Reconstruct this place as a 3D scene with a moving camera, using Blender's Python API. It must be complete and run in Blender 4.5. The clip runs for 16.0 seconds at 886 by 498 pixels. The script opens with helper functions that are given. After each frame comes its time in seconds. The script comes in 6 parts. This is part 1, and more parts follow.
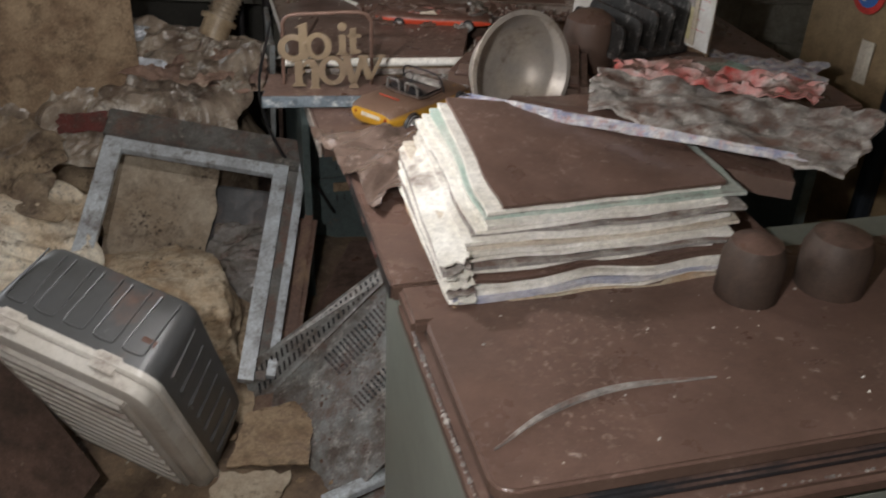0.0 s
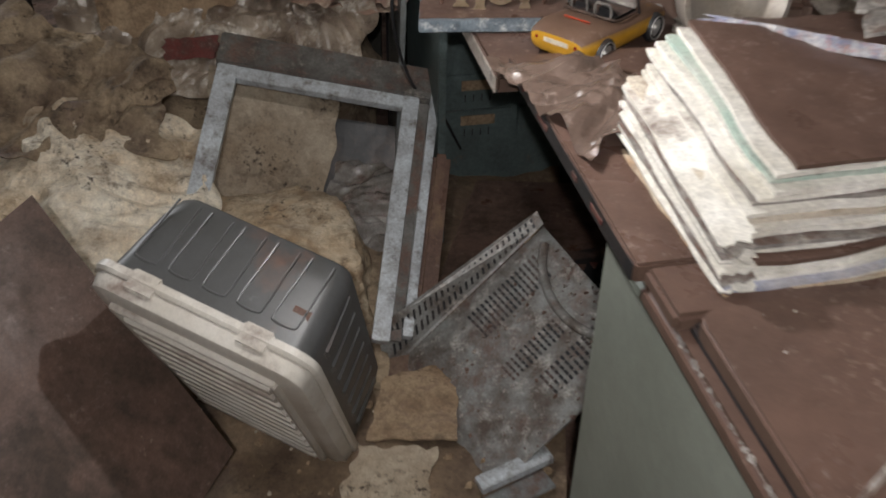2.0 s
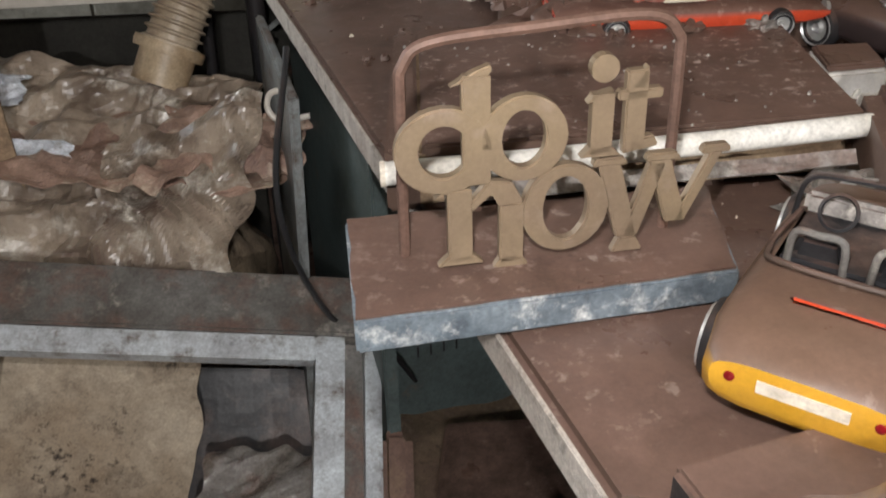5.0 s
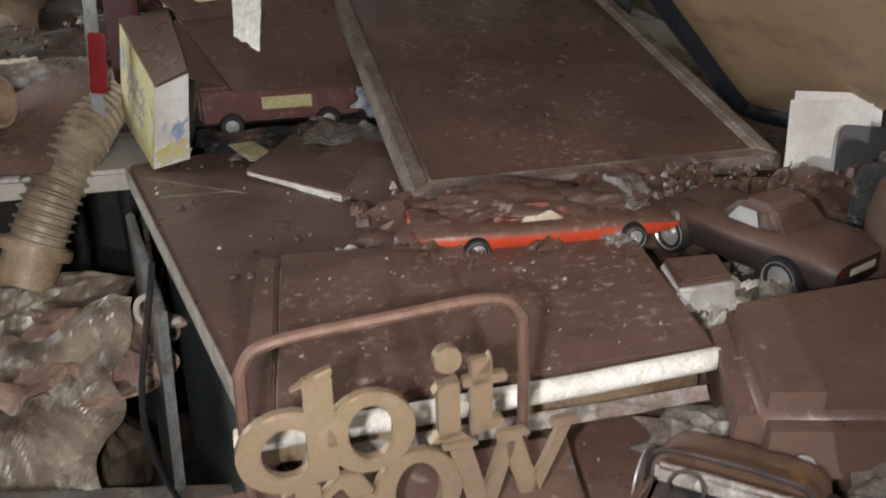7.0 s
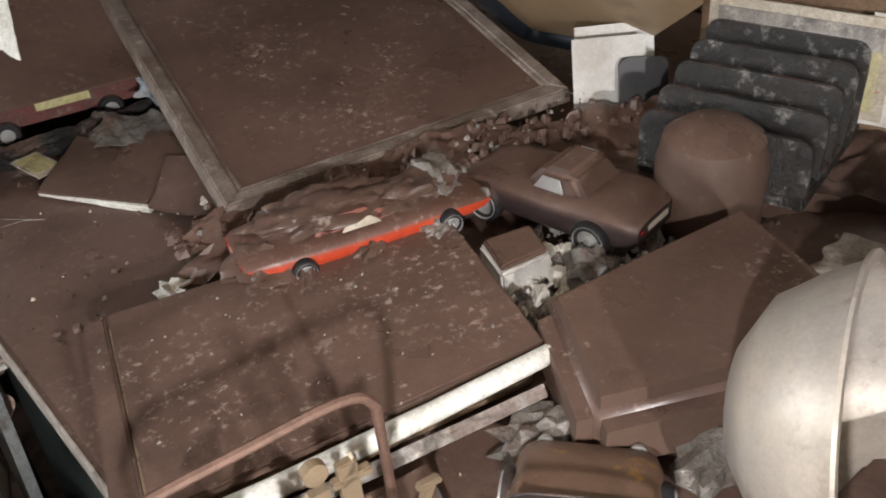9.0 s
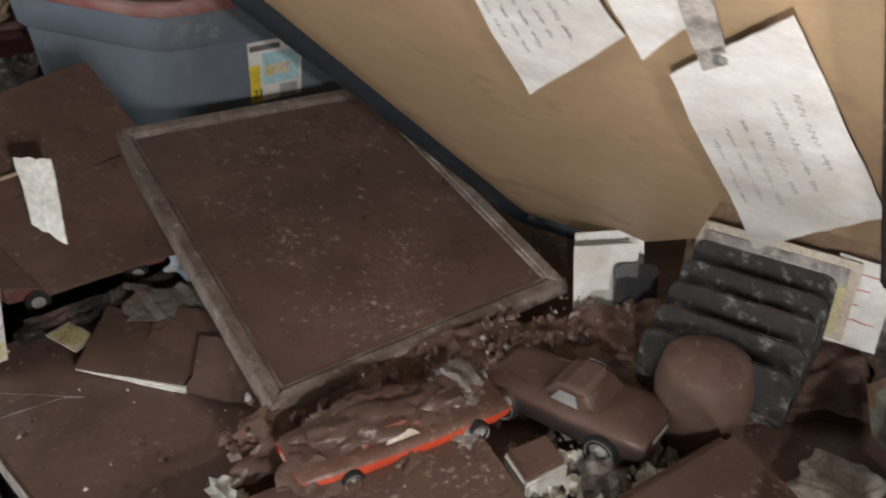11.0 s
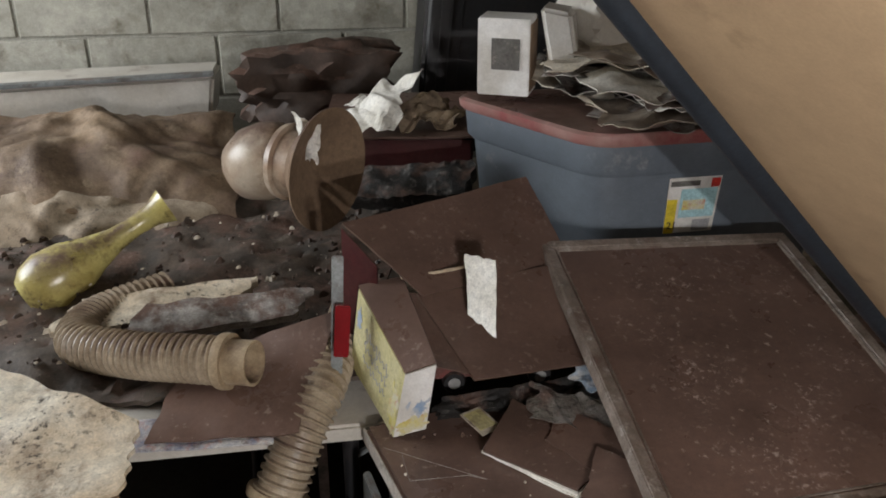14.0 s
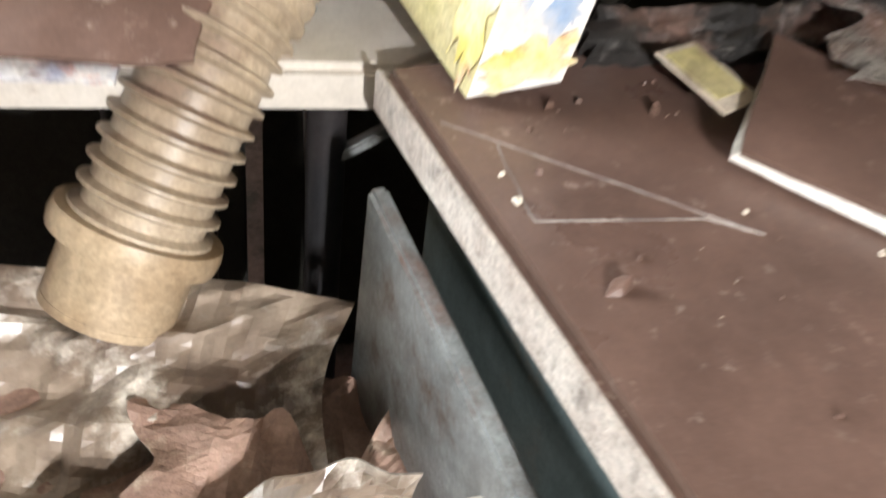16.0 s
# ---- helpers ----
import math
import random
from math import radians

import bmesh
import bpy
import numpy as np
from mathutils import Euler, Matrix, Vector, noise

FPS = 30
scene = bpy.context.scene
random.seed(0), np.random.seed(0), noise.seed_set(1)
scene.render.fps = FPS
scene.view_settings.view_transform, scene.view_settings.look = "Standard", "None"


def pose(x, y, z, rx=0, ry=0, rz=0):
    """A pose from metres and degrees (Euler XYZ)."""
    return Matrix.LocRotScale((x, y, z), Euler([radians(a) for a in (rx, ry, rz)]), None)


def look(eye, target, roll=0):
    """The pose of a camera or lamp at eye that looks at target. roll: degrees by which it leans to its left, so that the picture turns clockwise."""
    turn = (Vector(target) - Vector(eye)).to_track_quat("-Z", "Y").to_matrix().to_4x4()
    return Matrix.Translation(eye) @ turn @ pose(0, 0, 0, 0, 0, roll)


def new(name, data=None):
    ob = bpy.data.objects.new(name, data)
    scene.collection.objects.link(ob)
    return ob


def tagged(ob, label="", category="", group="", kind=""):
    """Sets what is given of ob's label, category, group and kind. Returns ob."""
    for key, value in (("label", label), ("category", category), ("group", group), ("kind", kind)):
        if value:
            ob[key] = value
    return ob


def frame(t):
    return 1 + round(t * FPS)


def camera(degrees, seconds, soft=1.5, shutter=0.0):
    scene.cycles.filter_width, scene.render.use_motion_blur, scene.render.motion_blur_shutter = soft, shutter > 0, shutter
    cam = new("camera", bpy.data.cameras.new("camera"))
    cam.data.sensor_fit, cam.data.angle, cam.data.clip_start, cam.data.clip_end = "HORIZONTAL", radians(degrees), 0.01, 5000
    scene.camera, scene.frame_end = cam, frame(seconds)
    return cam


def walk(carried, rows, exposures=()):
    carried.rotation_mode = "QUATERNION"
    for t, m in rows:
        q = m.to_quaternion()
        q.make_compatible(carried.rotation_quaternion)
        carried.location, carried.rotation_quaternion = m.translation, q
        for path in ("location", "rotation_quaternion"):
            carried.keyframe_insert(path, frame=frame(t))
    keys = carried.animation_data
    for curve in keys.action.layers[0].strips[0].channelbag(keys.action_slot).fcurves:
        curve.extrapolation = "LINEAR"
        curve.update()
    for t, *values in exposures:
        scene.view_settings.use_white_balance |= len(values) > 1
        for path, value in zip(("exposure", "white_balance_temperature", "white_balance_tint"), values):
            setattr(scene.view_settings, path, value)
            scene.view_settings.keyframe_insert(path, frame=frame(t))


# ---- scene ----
cam = camera(51.7, 16.0, soft=1.8, shutter=0.3)
PATH = [
    (0, (0.019, 0.238, 1.633), (0.043, 1.947, 0.595), 2.6),
    (0.5, (-0.098, 0.216, 1.6), (-0.119, 1.894, 0.512), 3.3),
    (1, (-0.13, 0.188, 1.611), (-0.2, 1.847, 0.496), 3.1),
    (1.5, (-0.128, 0.217, 1.6), (-0.213, 1.856, 0.457), 2.3),
    (2, (-0.205, 0.498, 1.522), (-0.304, 2.11, 0.343), 0.9),
    (2.5, (-0.259, 0.933, 1.33), (-0.362, 2.486, 0.074), -2.1),
    (3, (-0.274, 1.023, 1.34), (-0.352, 2.559, 0.061), -2.6),
    (3.5, (-0.329, 1.16, 1.397), (-0.363, 2.71, 0.133), -2.5),
    (4, (-0.36, 1.415, 1.327), (-0.317, 2.981, 0.083), -2.3),
    (4.2, (-0.348, 1.478, 1.297), (-0.296, 3.06, 0.075), -2.4),
    (6.3, (-0.294, 1.596, 1.223), (-0.075, 3.4, 0.387), -0.0),
    (6.5, (-0.281, 1.597, 1.249), (-0.039, 3.398, 0.413), -0.3),
    (7, (-0.273, 1.622, 1.335), (0.052, 3.405, 0.488), -1.0),
    (7.5, (-0.273, 1.659, 1.399), (0.15, 3.395, 0.5), -2.0),
    (8, (-0.282, 1.682, 1.421), (0.228, 3.315, 0.384), -3.1),
    (8.2, (-0.277, 1.684, 1.437), (0.255, 3.27, 0.34), -3.4),
    (10.3, (-0.246, 1.679, 1.629), (0.593, 3.094, 0.491), -3.5),
    (10.5, (-0.266, 1.711, 1.669), (0.577, 3.128, 0.536), -1.5),
    (11, (-0.364, 1.737, 1.721), (0.461, 3.228, 0.673), -0.0),
    (11.5, (-0.437, 1.741, 1.736), (0.26, 3.365, 0.798), 0.3),
    (12, (-0.46, 1.733, 1.751), (0.109, 3.442, 0.882), -0.1),
    (12.5, (-0.478, 1.717, 1.77), (-0.04, 3.484, 0.941), -1.0),
    (13, (-0.505, 1.704, 1.771), (-0.209, 3.505, 0.953), -1.5),
    (13.5, (-0.524, 1.705, 1.768), (-0.293, 3.515, 0.948), -0.9),
    (14, (-0.524, 1.726, 1.771), (-0.315, 3.536, 0.947), -0.2),
    (14.5, (-0.533, 1.806, 1.716), (-0.35, 3.575, 0.801), 0.1),
    (15, (-0.514, 2.065, 1.523), (-0.303, 3.752, 0.47), 2.4),
    (15.3, (-0.511, 2.238, 1.403), (-0.272, 3.842, 0.232), 2.8),
    (15.5, (-0.541, 2.338, 1.335), (-0.233, 3.918, 0.148), 5.2),
    (16, (-0.566, 2.516, 1.137), (-0.227, 4.025, -0.131), 8.1),
]
walk(cam, [(t, look(eye, target, roll)) for t, eye, target, roll in PATH],
     exposures=[(0.0, -0.1), (0.5, -0.35), (1.5, -0.35), (2.5, 0.35), (4.2, 0.62), (6.3, 0.62), (7.2, 0.65), (8.2, 0.98), (10.3, 0.75), (11.5, 0.55), (14.3, 0.62), (15.0, 1.3), (15.5, 1.9), (16.0, 2.35)])


# ---- light: two fixed lamps in place of the walker's moving torch, grey daylight from a window opening in the west wall, a weak added fill ----
world = bpy.data.worlds.new("world")
scene.world = world
world.use_nodes = True
wn = world.node_tree
sky = wn.nodes.new("ShaderNodeTexSky")
sky.sky_type = 'NISHITA'
sky.sun_disc = False
sky.sun_elevation, sky.sun_rotation = radians(35), radians(250)
wn.links.new(sky.outputs[0], wn.nodes["Background"].inputs[0])
wn.nodes["Background"].inputs[1].default_value = 0.1


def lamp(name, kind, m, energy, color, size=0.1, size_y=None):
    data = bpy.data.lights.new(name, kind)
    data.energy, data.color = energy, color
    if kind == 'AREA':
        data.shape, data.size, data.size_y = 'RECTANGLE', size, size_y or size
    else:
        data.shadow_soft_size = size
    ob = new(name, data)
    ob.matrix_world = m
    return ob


# added fixed lamps near the path stand in for one carried torch
lamp("torch_standin", 'POINT', pose(-0.2, 0.28, 1.7), 54.0, (1.0, 0.97, 0.96), 0.015)
lamp("torch_standin_ahead", 'POINT', pose(-0.335, 1.61, 1.32), 12.5, (1.0, 0.97, 0.96), 0.012)
lamp("window_daylight", 'AREA', look((-2.6, 3.85, 1.75), (-0.2, 3.6, 0.95)), 29.0, (0.95, 0.98, 1.0), 1.1, 0.85)
# weak fill lamp added at the south end; that wall has no door
lamp("south_fill", 'AREA', look((0.2, -1.3, 1.6), (0.0, 3.0, 0.9)), 2.5, (0.95, 0.97, 1.0), 0.9, 1.8)

# ---- materials ----
MUD = (0.146, 0.09, 0.071)


def rgba(c):
    return (c[0], c[1], c[2], 1.0)


def mat(name, color, rough=0.6, metal=0.0, dust=0.5, second=None, scale=9.0, bump=0.25, speck=0.35, spec=0.4, trans=0.0, stain=None, stain_at=0.55, fleck=(0.42, 0.34, 0.29), spots=0.0, scuffs=0.35):
    """Surface with two-scale variation, a second tint, stains, and silt settled on what faces up."""
    m = bpy.data.materials.new(name)
    m.use_nodes = True
    t = m.node_tree
    N, L = t.nodes, t.links
    b = N["Principled BSDF"]
    geo = N.new("ShaderNodeNewGeometry")

    def nz(sc, detail=6.0, rough_=0.6, offset=0.0):
        n = N.new("ShaderNodeTexNoise")
        n.inputs["Scale"].default_value, n.inputs["Detail"].default_value, n.inputs["Roughness"].default_value = sc, detail, rough_
        add = N.new("ShaderNodeVectorMath")
        add.operation = 'ADD'
        add.inputs[1].default_value = (offset, offset * 1.7, offset * 0.3)
        L.new(geo.outputs["Position"], add.inputs[0])
        L.new(add.outputs[0], n.inputs["Vector"])
        return n.outputs["Fac"]

    def ramp(src, lo, hi):
        r = N.new("ShaderNodeMapRange")
        r.inputs[1].default_value, r.inputs[2].default_value = lo, hi
        L.new(src, r.inputs[0])
        return r.outputs[0]

    def mix(fac, a, c):
        x = N.new("ShaderNodeMix")
        x.data_type = 'RGBA'
        L.new(fac, x.inputs[0])
        for k, v in ((6, a), (7, c)):
            if isinstance(v, tuple):
                x.inputs[k].default_value = rgba(v)
            else:
                L.new(v, x.inputs[k])
        return x.outputs[2]

    def maths(op, a, c):
        x = N.new("ShaderNodeMath")
        x.operation = op
        for k, v in ((0, a), (1, c)):
            if isinstance(v, (int, float)):
                x.inputs[k].default_value = v
            else:
                L.new(v, x.inputs[k])
        return x.outputs[0]

    second = second or tuple(c * 0.72 for c in color)
    col = mix(ramp(nz(scale), 0.35, 0.65), color, second)
    fine = nz(scale * 9, 4.0, 0.7, 3.1)
    if stain:
        st = maths('MULTIPLY', ramp(nz(scale * 1.6, 9.0, 0.72, 7.7), stain_at - 0.05, stain_at + 0.1), ramp(fine, 0.2, 0.6))
        col = mix(st, col, stain)
    if spots:
        big = maths('MULTIPLY', ramp(nz(70.0, 6.0, 0.7, 11.3), 0.54, 0.64), ramp(nz(6.5, 6.0, 0.65, 12.9), 0.44, 0.6))
        blot = maths('MULTIPLY', ramp(nz(24.0, 8.0, 0.75, 15.1), 0.5, 0.62), ramp(nz(4.0, 5.0, 0.6, 17.7), 0.46, 0.6))
        col = mix(maths('MULTIPLY', blot, spots * 0.8), col, (0.12, 0.08, 0.048))
        col = mix(maths('MULTIPLY', big, spots), col, (0.04, 0.028, 0.02))
    sep = N.new("ShaderNodeSeparateXYZ")
    L.new(geo.outputs["Normal"], sep.inputs[0])
    if dust > 0:
        up = ramp(sep.outputs[2], 0.25 if dust < 0.84 else 0.0, 0.85 if dust < 0.84 else 0.5)
        patch = ramp(nz(scale * 0.9, 8.0, 0.68, 5.3), 0.62 - dust * 0.5, 0.78 - dust * 0.5)
        cover = maths('MULTIPLY', maths('MAXIMUM', maths('MULTIPLY', up, patch), maths('MULTIPLY', patch, 0.25 * dust)), 0.97)
        mudc = mix(ramp(nz(6.0, 8.0, 0.7, 1.3), 0.33, 0.67), tuple(c * 0.72 for c in MUD), tuple(c * 1.2 for c in MUD))
        scuff = maths('MULTIPLY', ramp(nz(85.0, 8.0, 0.72, 6.4), 0.55, 0.63), ramp(nz(4.4, 6.0, 0.62, 8.8), 0.5, 0.62))
        mudc = mix(maths('MULTIPLY', scuff, scuffs), mudc, (0.5, 0.39, 0.34))
        dark = maths('MULTIPLY', ramp(nz(18.0, 7.0, 0.7, 3.9), 0.55, 0.68), ramp(nz(3.3, 5.0, 0.6, 5.8), 0.5, 0.64))
        mudc = mix(maths('MULTIPLY', dark, 0.65), mudc, (0.05, 0.032, 0.024))
        if speck > 0:
            sp = maths('MULTIPLY', ramp(nz(60.0, 5.0, 0.6, 9.1), 0.62, 0.69), ramp(nz(5.0, 4.0, 0.6, 2.2), 0.5 - speck * 0.15, 0.68))
            mudc = mix(maths('MULTIPLY', sp, speck * 1.3), mudc, fleck)
        col = mix(cover, col, mudc)
        rr = N.new("ShaderNodeMix")
        rr.inputs[2].default_value = rough
        L.new(maths('ADD', 0.22, maths('MULTIPLY', ramp(nz(9.0, 6.0, 0.6, 2.7), 0.35, 0.65), 0.3)), rr.inputs[3])
        L.new(cover, rr.inputs[0])
        L.new(rr.outputs[0], b.inputs["Roughness"])
        if metal:
            L.new(maths('MULTIPLY', maths('SUBTRACT', 1.0, cover), metal), b.inputs["Metallic"])
    else:
        b.inputs["Roughness"].default_value = rough
        b.inputs["Metallic"].default_value = metal
    grain = 0.4 if bump <= 0.12 or dust > 0.84 else 1.0
    shade = maths('ADD', maths('MULTIPLY', fine, 0.95 * grain), maths('ADD', maths('MULTIPLY', nz(300.0, 3.0, 0.6, 21.1), 0.75 * grain), 1.0 - 0.85 * grain))
    mul = N.new("ShaderNodeMix")
    mul.data_type, mul.blend_type = 'RGBA', 'MULTIPLY'
    mul.inputs[0].default_value = 1.0
    L.new(col, mul.inputs[6])
    L.new(shade, mul.inputs[7])
    L.new(mul.outputs[2], b.inputs["Base Color"])
    b.inputs["Specular IOR Level"].default_value = spec
    b.inputs["Transmission Weight"].default_value = trans
    bp = N.new("ShaderNodeBump")
    bp.inputs["Strength"].default_value, bp.inputs["Distance"].default_value = bump, 0.004
    L.new(maths('ADD', maths('MULTIPLY', fine, 0.6), nz(scale * 2.5, 6.0, 0.6, 4.4)), bp.inputs["Height"])
    L.new(bp.outputs[0], b.inputs["Normal"])
    return m


M = {
    "mud": mat("silt_covered_board", (0.12, 0.075, 0.055), dust=1.0, speck=0.6, bump=0.2),
    "mudscuffed": mat("scuffed_silt_cover", (0.12, 0.075, 0.055), dust=1.0, speck=0.8, bump=0.2, scuffs=0.85),
    "siltgrey": mat("grey_brown_silt", (0.115, 0.088, 0.068), 0.75, dust=0.3, speck=0.8, second=(0.06, 0.05, 0.042), scale=14, bump=0.6, stain=(0.3, 0.27, 0.23), stain_at=0.64),
    "mouldcard": mat("mould_blackened_card", (0.46, 0.39, 0.3), 0.75, spots=1.0, dust=0.08, second=(0.3, 0.23, 0.16), scale=6, bump=0.4, stain=(0.07, 0.05, 0.035), stain_at=0.58),
    "bagmould": mat("brown_blotched_bag", (0.64, 0.56, 0.43), 0.75, spots=0.9, dust=0.06, second=(0.42, 0.29, 0.17), scale=8, bump=0.5, stain=(0.17, 0.095, 0.05), stain_at=0.53),
    "mud_dark": mat("dark_silt", (0.07, 0.046, 0.034), dust=0.45, speck=0.4, second=(0.045, 0.032, 0.025)),
    "concrete": mat("damp_concrete", (0.06, 0.045, 0.034), 0.85, dust=0.5, second=(0.05, 0.038, 0.03), bump=0.6),
    "block": mat("concrete_block", (0.36, 0.35, 0.3), 0.9, dust=0.15, second=(0.25, 0.24, 0.2), scale=3, bump=0.6, stain=(0.1, 0.085, 0.06), stain_at=0.54),
    "mortar": mat("block_mortar", (0.3, 0.29, 0.25), 0.95, dust=0.1, bump=0.5),
    "plaster": mat("dark_cellar_wall", (0.1, 0.09, 0.075), 0.9, dust=0.1, bump=0.4),
    "ceil": mat("cellar_ceiling", (0.2, 0.18, 0.15), 0.9, dust=0.0),
    "panelwood": mat("wood_panelling", (0.3, 0.21, 0.12), 0.55, dust=0.1, second=(0.22, 0.15, 0.08), scale=4),
    "olive": mat("grey_green_enamel", (0.235, 0.255, 0.22), 0.4, dust=0.1, second=(0.19, 0.205, 0.175), scale=5, bump=0.08, spec=0.5),
    "seal": mat("black_rubber_seal", (0.03, 0.03, 0.033), 0.5, dust=0.35),
    "green": mat("green_steel", (0.115, 0.15, 0.148), 0.5, dust=0.2, second=(0.09, 0.115, 0.112), stain=(0.14, 0.1, 0.07), stain_at=0.64),
    "greysteel": mat("scuffed_grey_steel", (0.27, 0.29, 0.29), 0.45, 0.2, dust=0.3, second=(0.16, 0.17, 0.17), stain=(0.1, 0.075, 0.06), stain_at=0.55, scale=14),
    "alu": mat("rusty_silver_bezel", (0.62, 0.67, 0.7), 0.32, 0.1, dust=0.04, second=(0.42, 0.44, 0.46), stain=(0.1, 0.06, 0.035), stain_at=0.56, scale=15, spots=0.5),
    "bezel_dark": mat("grimy_dark_bezel", (0.17, 0.165, 0.155), 0.5, dust=0.3, second=(0.075, 0.068, 0.06), stain=(0.34, 0.31, 0.27), stain_at=0.6, scale=15),
    "black": mat("black_plastic", (0.022, 0.022, 0.024), 0.45, dust=0.3, speck=0.5),
    "blackdust": mat("dusty_black_plastic", (0.018, 0.0175, 0.017), 0.5, dust=0.3, second=(0.03, 0.028, 0.026), scale=22, bump=1.0, stain=(0.34, 0.32, 0.3), stain_at=0.59),
    "tubgrey": mat("smoky_grey_plastic", (0.078, 0.08, 0.082), 0.42, dust=0.15, second=(0.06, 0.06, 0.058), scale=6, bump=0.08, spec=0.7, stain=(0.2, 0.2, 0.2), stain_at=0.68),
    "tubwhite": mat("dirty_white_plastic", (0.6, 0.57, 0.52), 0.4, dust=0.12, second=(0.5, 0.46, 0.4), bump=0.08, stain=(0.25, 0.19, 0.14), stain_at=0.66),
    "totegrey": mat("blue_grey_tote_plastic", (0.15, 0.175, 0.205), 0.36, dust=0.12, second=(0.115, 0.135, 0.16), scale=5, bump=0.06, stain=(0.4, 0.4, 0.38), stain_at=0.64),
    "totepink": mat("dusty_maroon_tote_rim", (0.25, 0.045, 0.05), 0.45, dust=0.6, second=(0.4, 0.25, 0.22), bump=0.1),
    "paper": mat("cream_paper", (0.62, 0.57, 0.48), 0.85, dust=0.22, second=(0.5, 0.43, 0.34), scale=14, stain=(0.25, 0.17, 0.1), stain_at=0.62),
    "pagewhite": mat("white_page", (0.82, 0.8, 0.75), 0.8, dust=0.08, second=(0.6, 0.57, 0.5), scale=10, stain=(0.4, 0.33, 0.25), stain_at=0.68),
    "newsgrey": mat("printed_newsprint", (0.4, 0.37, 0.34), 0.8, dust=0.35, second=(0.16, 0.145, 0.135), scale=30, stain=(0.56, 0.52, 0.46), stain_at=0.58),
    "mould": mat("mouldy_cream_sheet", (0.78, 0.72, 0.6), 0.7, spots=1.0, dust=0.06, second=(0.56, 0.43, 0.28), scale=6, bump=0.5, stain=(0.2, 0.125, 0.07), stain_at=0.56),
    "mouldbrown": mat("mouldy_brown_cloth", (0.38, 0.295, 0.2), 0.95, spots=0.9, dust=0.15, second=(0.16, 0.115, 0.08), scale=9, bump=0.7, stain=(0.06, 0.042, 0.03), stain_at=0.54),
    "cloth": mat("silted_wrapping_cloth", (0.36, 0.275, 0.21), 0.42, spots=1.0, dust=0.15, second=(0.12, 0.09, 0.068), scale=12, bump=1.0, stain=(0.6, 0.54, 0.44), stain_at=0.59),
    "foil": mat("silver_tape", (0.72, 0.76, 0.82), 0.28, 0.3, dust=0.05, second=(0.5, 0.53, 0.57), scale=20, bump=0.8, stain=(0.2, 0.15, 0.11), stain_at=0.6),
    "film": mat("silted_plastic_film", (0.17, 0.12, 0.098), 0.2, dust=0.03, second=(0.1, 0.068, 0.054), scale=12, bump=0.06, spec=1.0, stain=(0.38, 0.3, 0.26), stain_at=0.62),
    "film_clear": mat("crumpled_clear_film", (0.26, 0.245, 0.23), 0.14, dust=0.25, second=(0.16, 0.14, 0.12), scale=20, bump=0.9, spec=1.0),
    "cardboard": mat("brown_cardboard", (0.27, 0.18, 0.11), 0.85, dust=0.55, second=(0.2, 0.13, 0.08)),
    "cardmould": mat("stained_cardboard", (0.42, 0.31, 0.2), 0.85, spots=0.7, dust=0.2, second=(0.24, 0.16, 0.1), scale=12, stain=(0.07, 0.05, 0.035), stain_at=0.58),
    "redcard": mat("dark_red_card", (0.06, 0.008, 0.009), 0.55, dust=0.45),
    "woodrail": mat("greyed_wood_moulding", (0.3, 0.245, 0.21), 0.42, dust=0.2, second=(0.15, 0.115, 0.09), scale=18, bump=0.5, stain=(0.5, 0.46, 0.42), stain_at=0.6),
    "tan": mat("tan_hardboard", (0.41, 0.29, 0.175), 0.5, dust=0.0, second=(0.33, 0.23, 0.14), scale=2.5, bump=0.08, stain=(0.15, 0.095, 0.055), stain_at=0.63),
    "navy": mat("dark_blue_edge_trim", (0.02, 0.026, 0.034), 0.45, dust=0.05),
    "brass": mat("aged_brass_letters", (0.31, 0.235, 0.15), 0.36, 0.35, dust=0.1, second=(0.25, 0.185, 0.13), scale=9, bump=0.1, stain=(0.36, 0.28, 0.22), stain_at=0.62),
    "rust": mat("brown_wire_frame", (0.17, 0.1, 0.075), 0.6, 0.2, dust=0.3),
    "plaque": mat("silt_covered_plaque", (0.15, 0.2, 0.23), 0.5, dust=1.0, speck=0.25, second=(0.35, 0.38, 0.4), scale=24),
    "yellow": mat("yellow_car_enamel", (0.75, 0.4, 0.02), 0.3, dust=0.85, second=(0.66, 0.34, 0.02), bump=0.05, speck=0.2),
    "orange": mat("orange_red_car_enamel", (0.72, 0.07, 0.015), 0.3, dust=0.95, second=(0.6, 0.05, 0.015), bump=0.05, speck=0.4),
    "carblack": mat("black_car_enamel", (0.02, 0.02, 0.025), 0.3, dust=1.0, bump=0.05),
    "chrome": mat("dull_chrome", (0.65, 0.65, 0.63), 0.3, 0.6, dust=0.2, bump=0.1),
    "hose": mat("beige_ribbed_hose", (0.46, 0.38, 0.28), 0.42, dust=0.35, second=(0.24, 0.18, 0.12), scale=11, bump=0.15, stain=(0.13, 0.09, 0.06), stain_at=0.6),
    "hoseend": mat("tan_hose_cuff", (0.52, 0.42, 0.29), 0.42, dust=0.2, second=(0.32, 0.23, 0.14), scale=10, bump=0.15, stain=(0.15, 0.1, 0.06), stain_at=0.62),
    "vase": mat("yellow_glazed_vase", (0.62, 0.55, 0.2), 0.25, dust=0.45, second=(0.4, 0.32, 0.1), scale=12, bump=0.08, spec=0.6, stain=(0.1, 0.065, 0.03), stain_at=0.55),
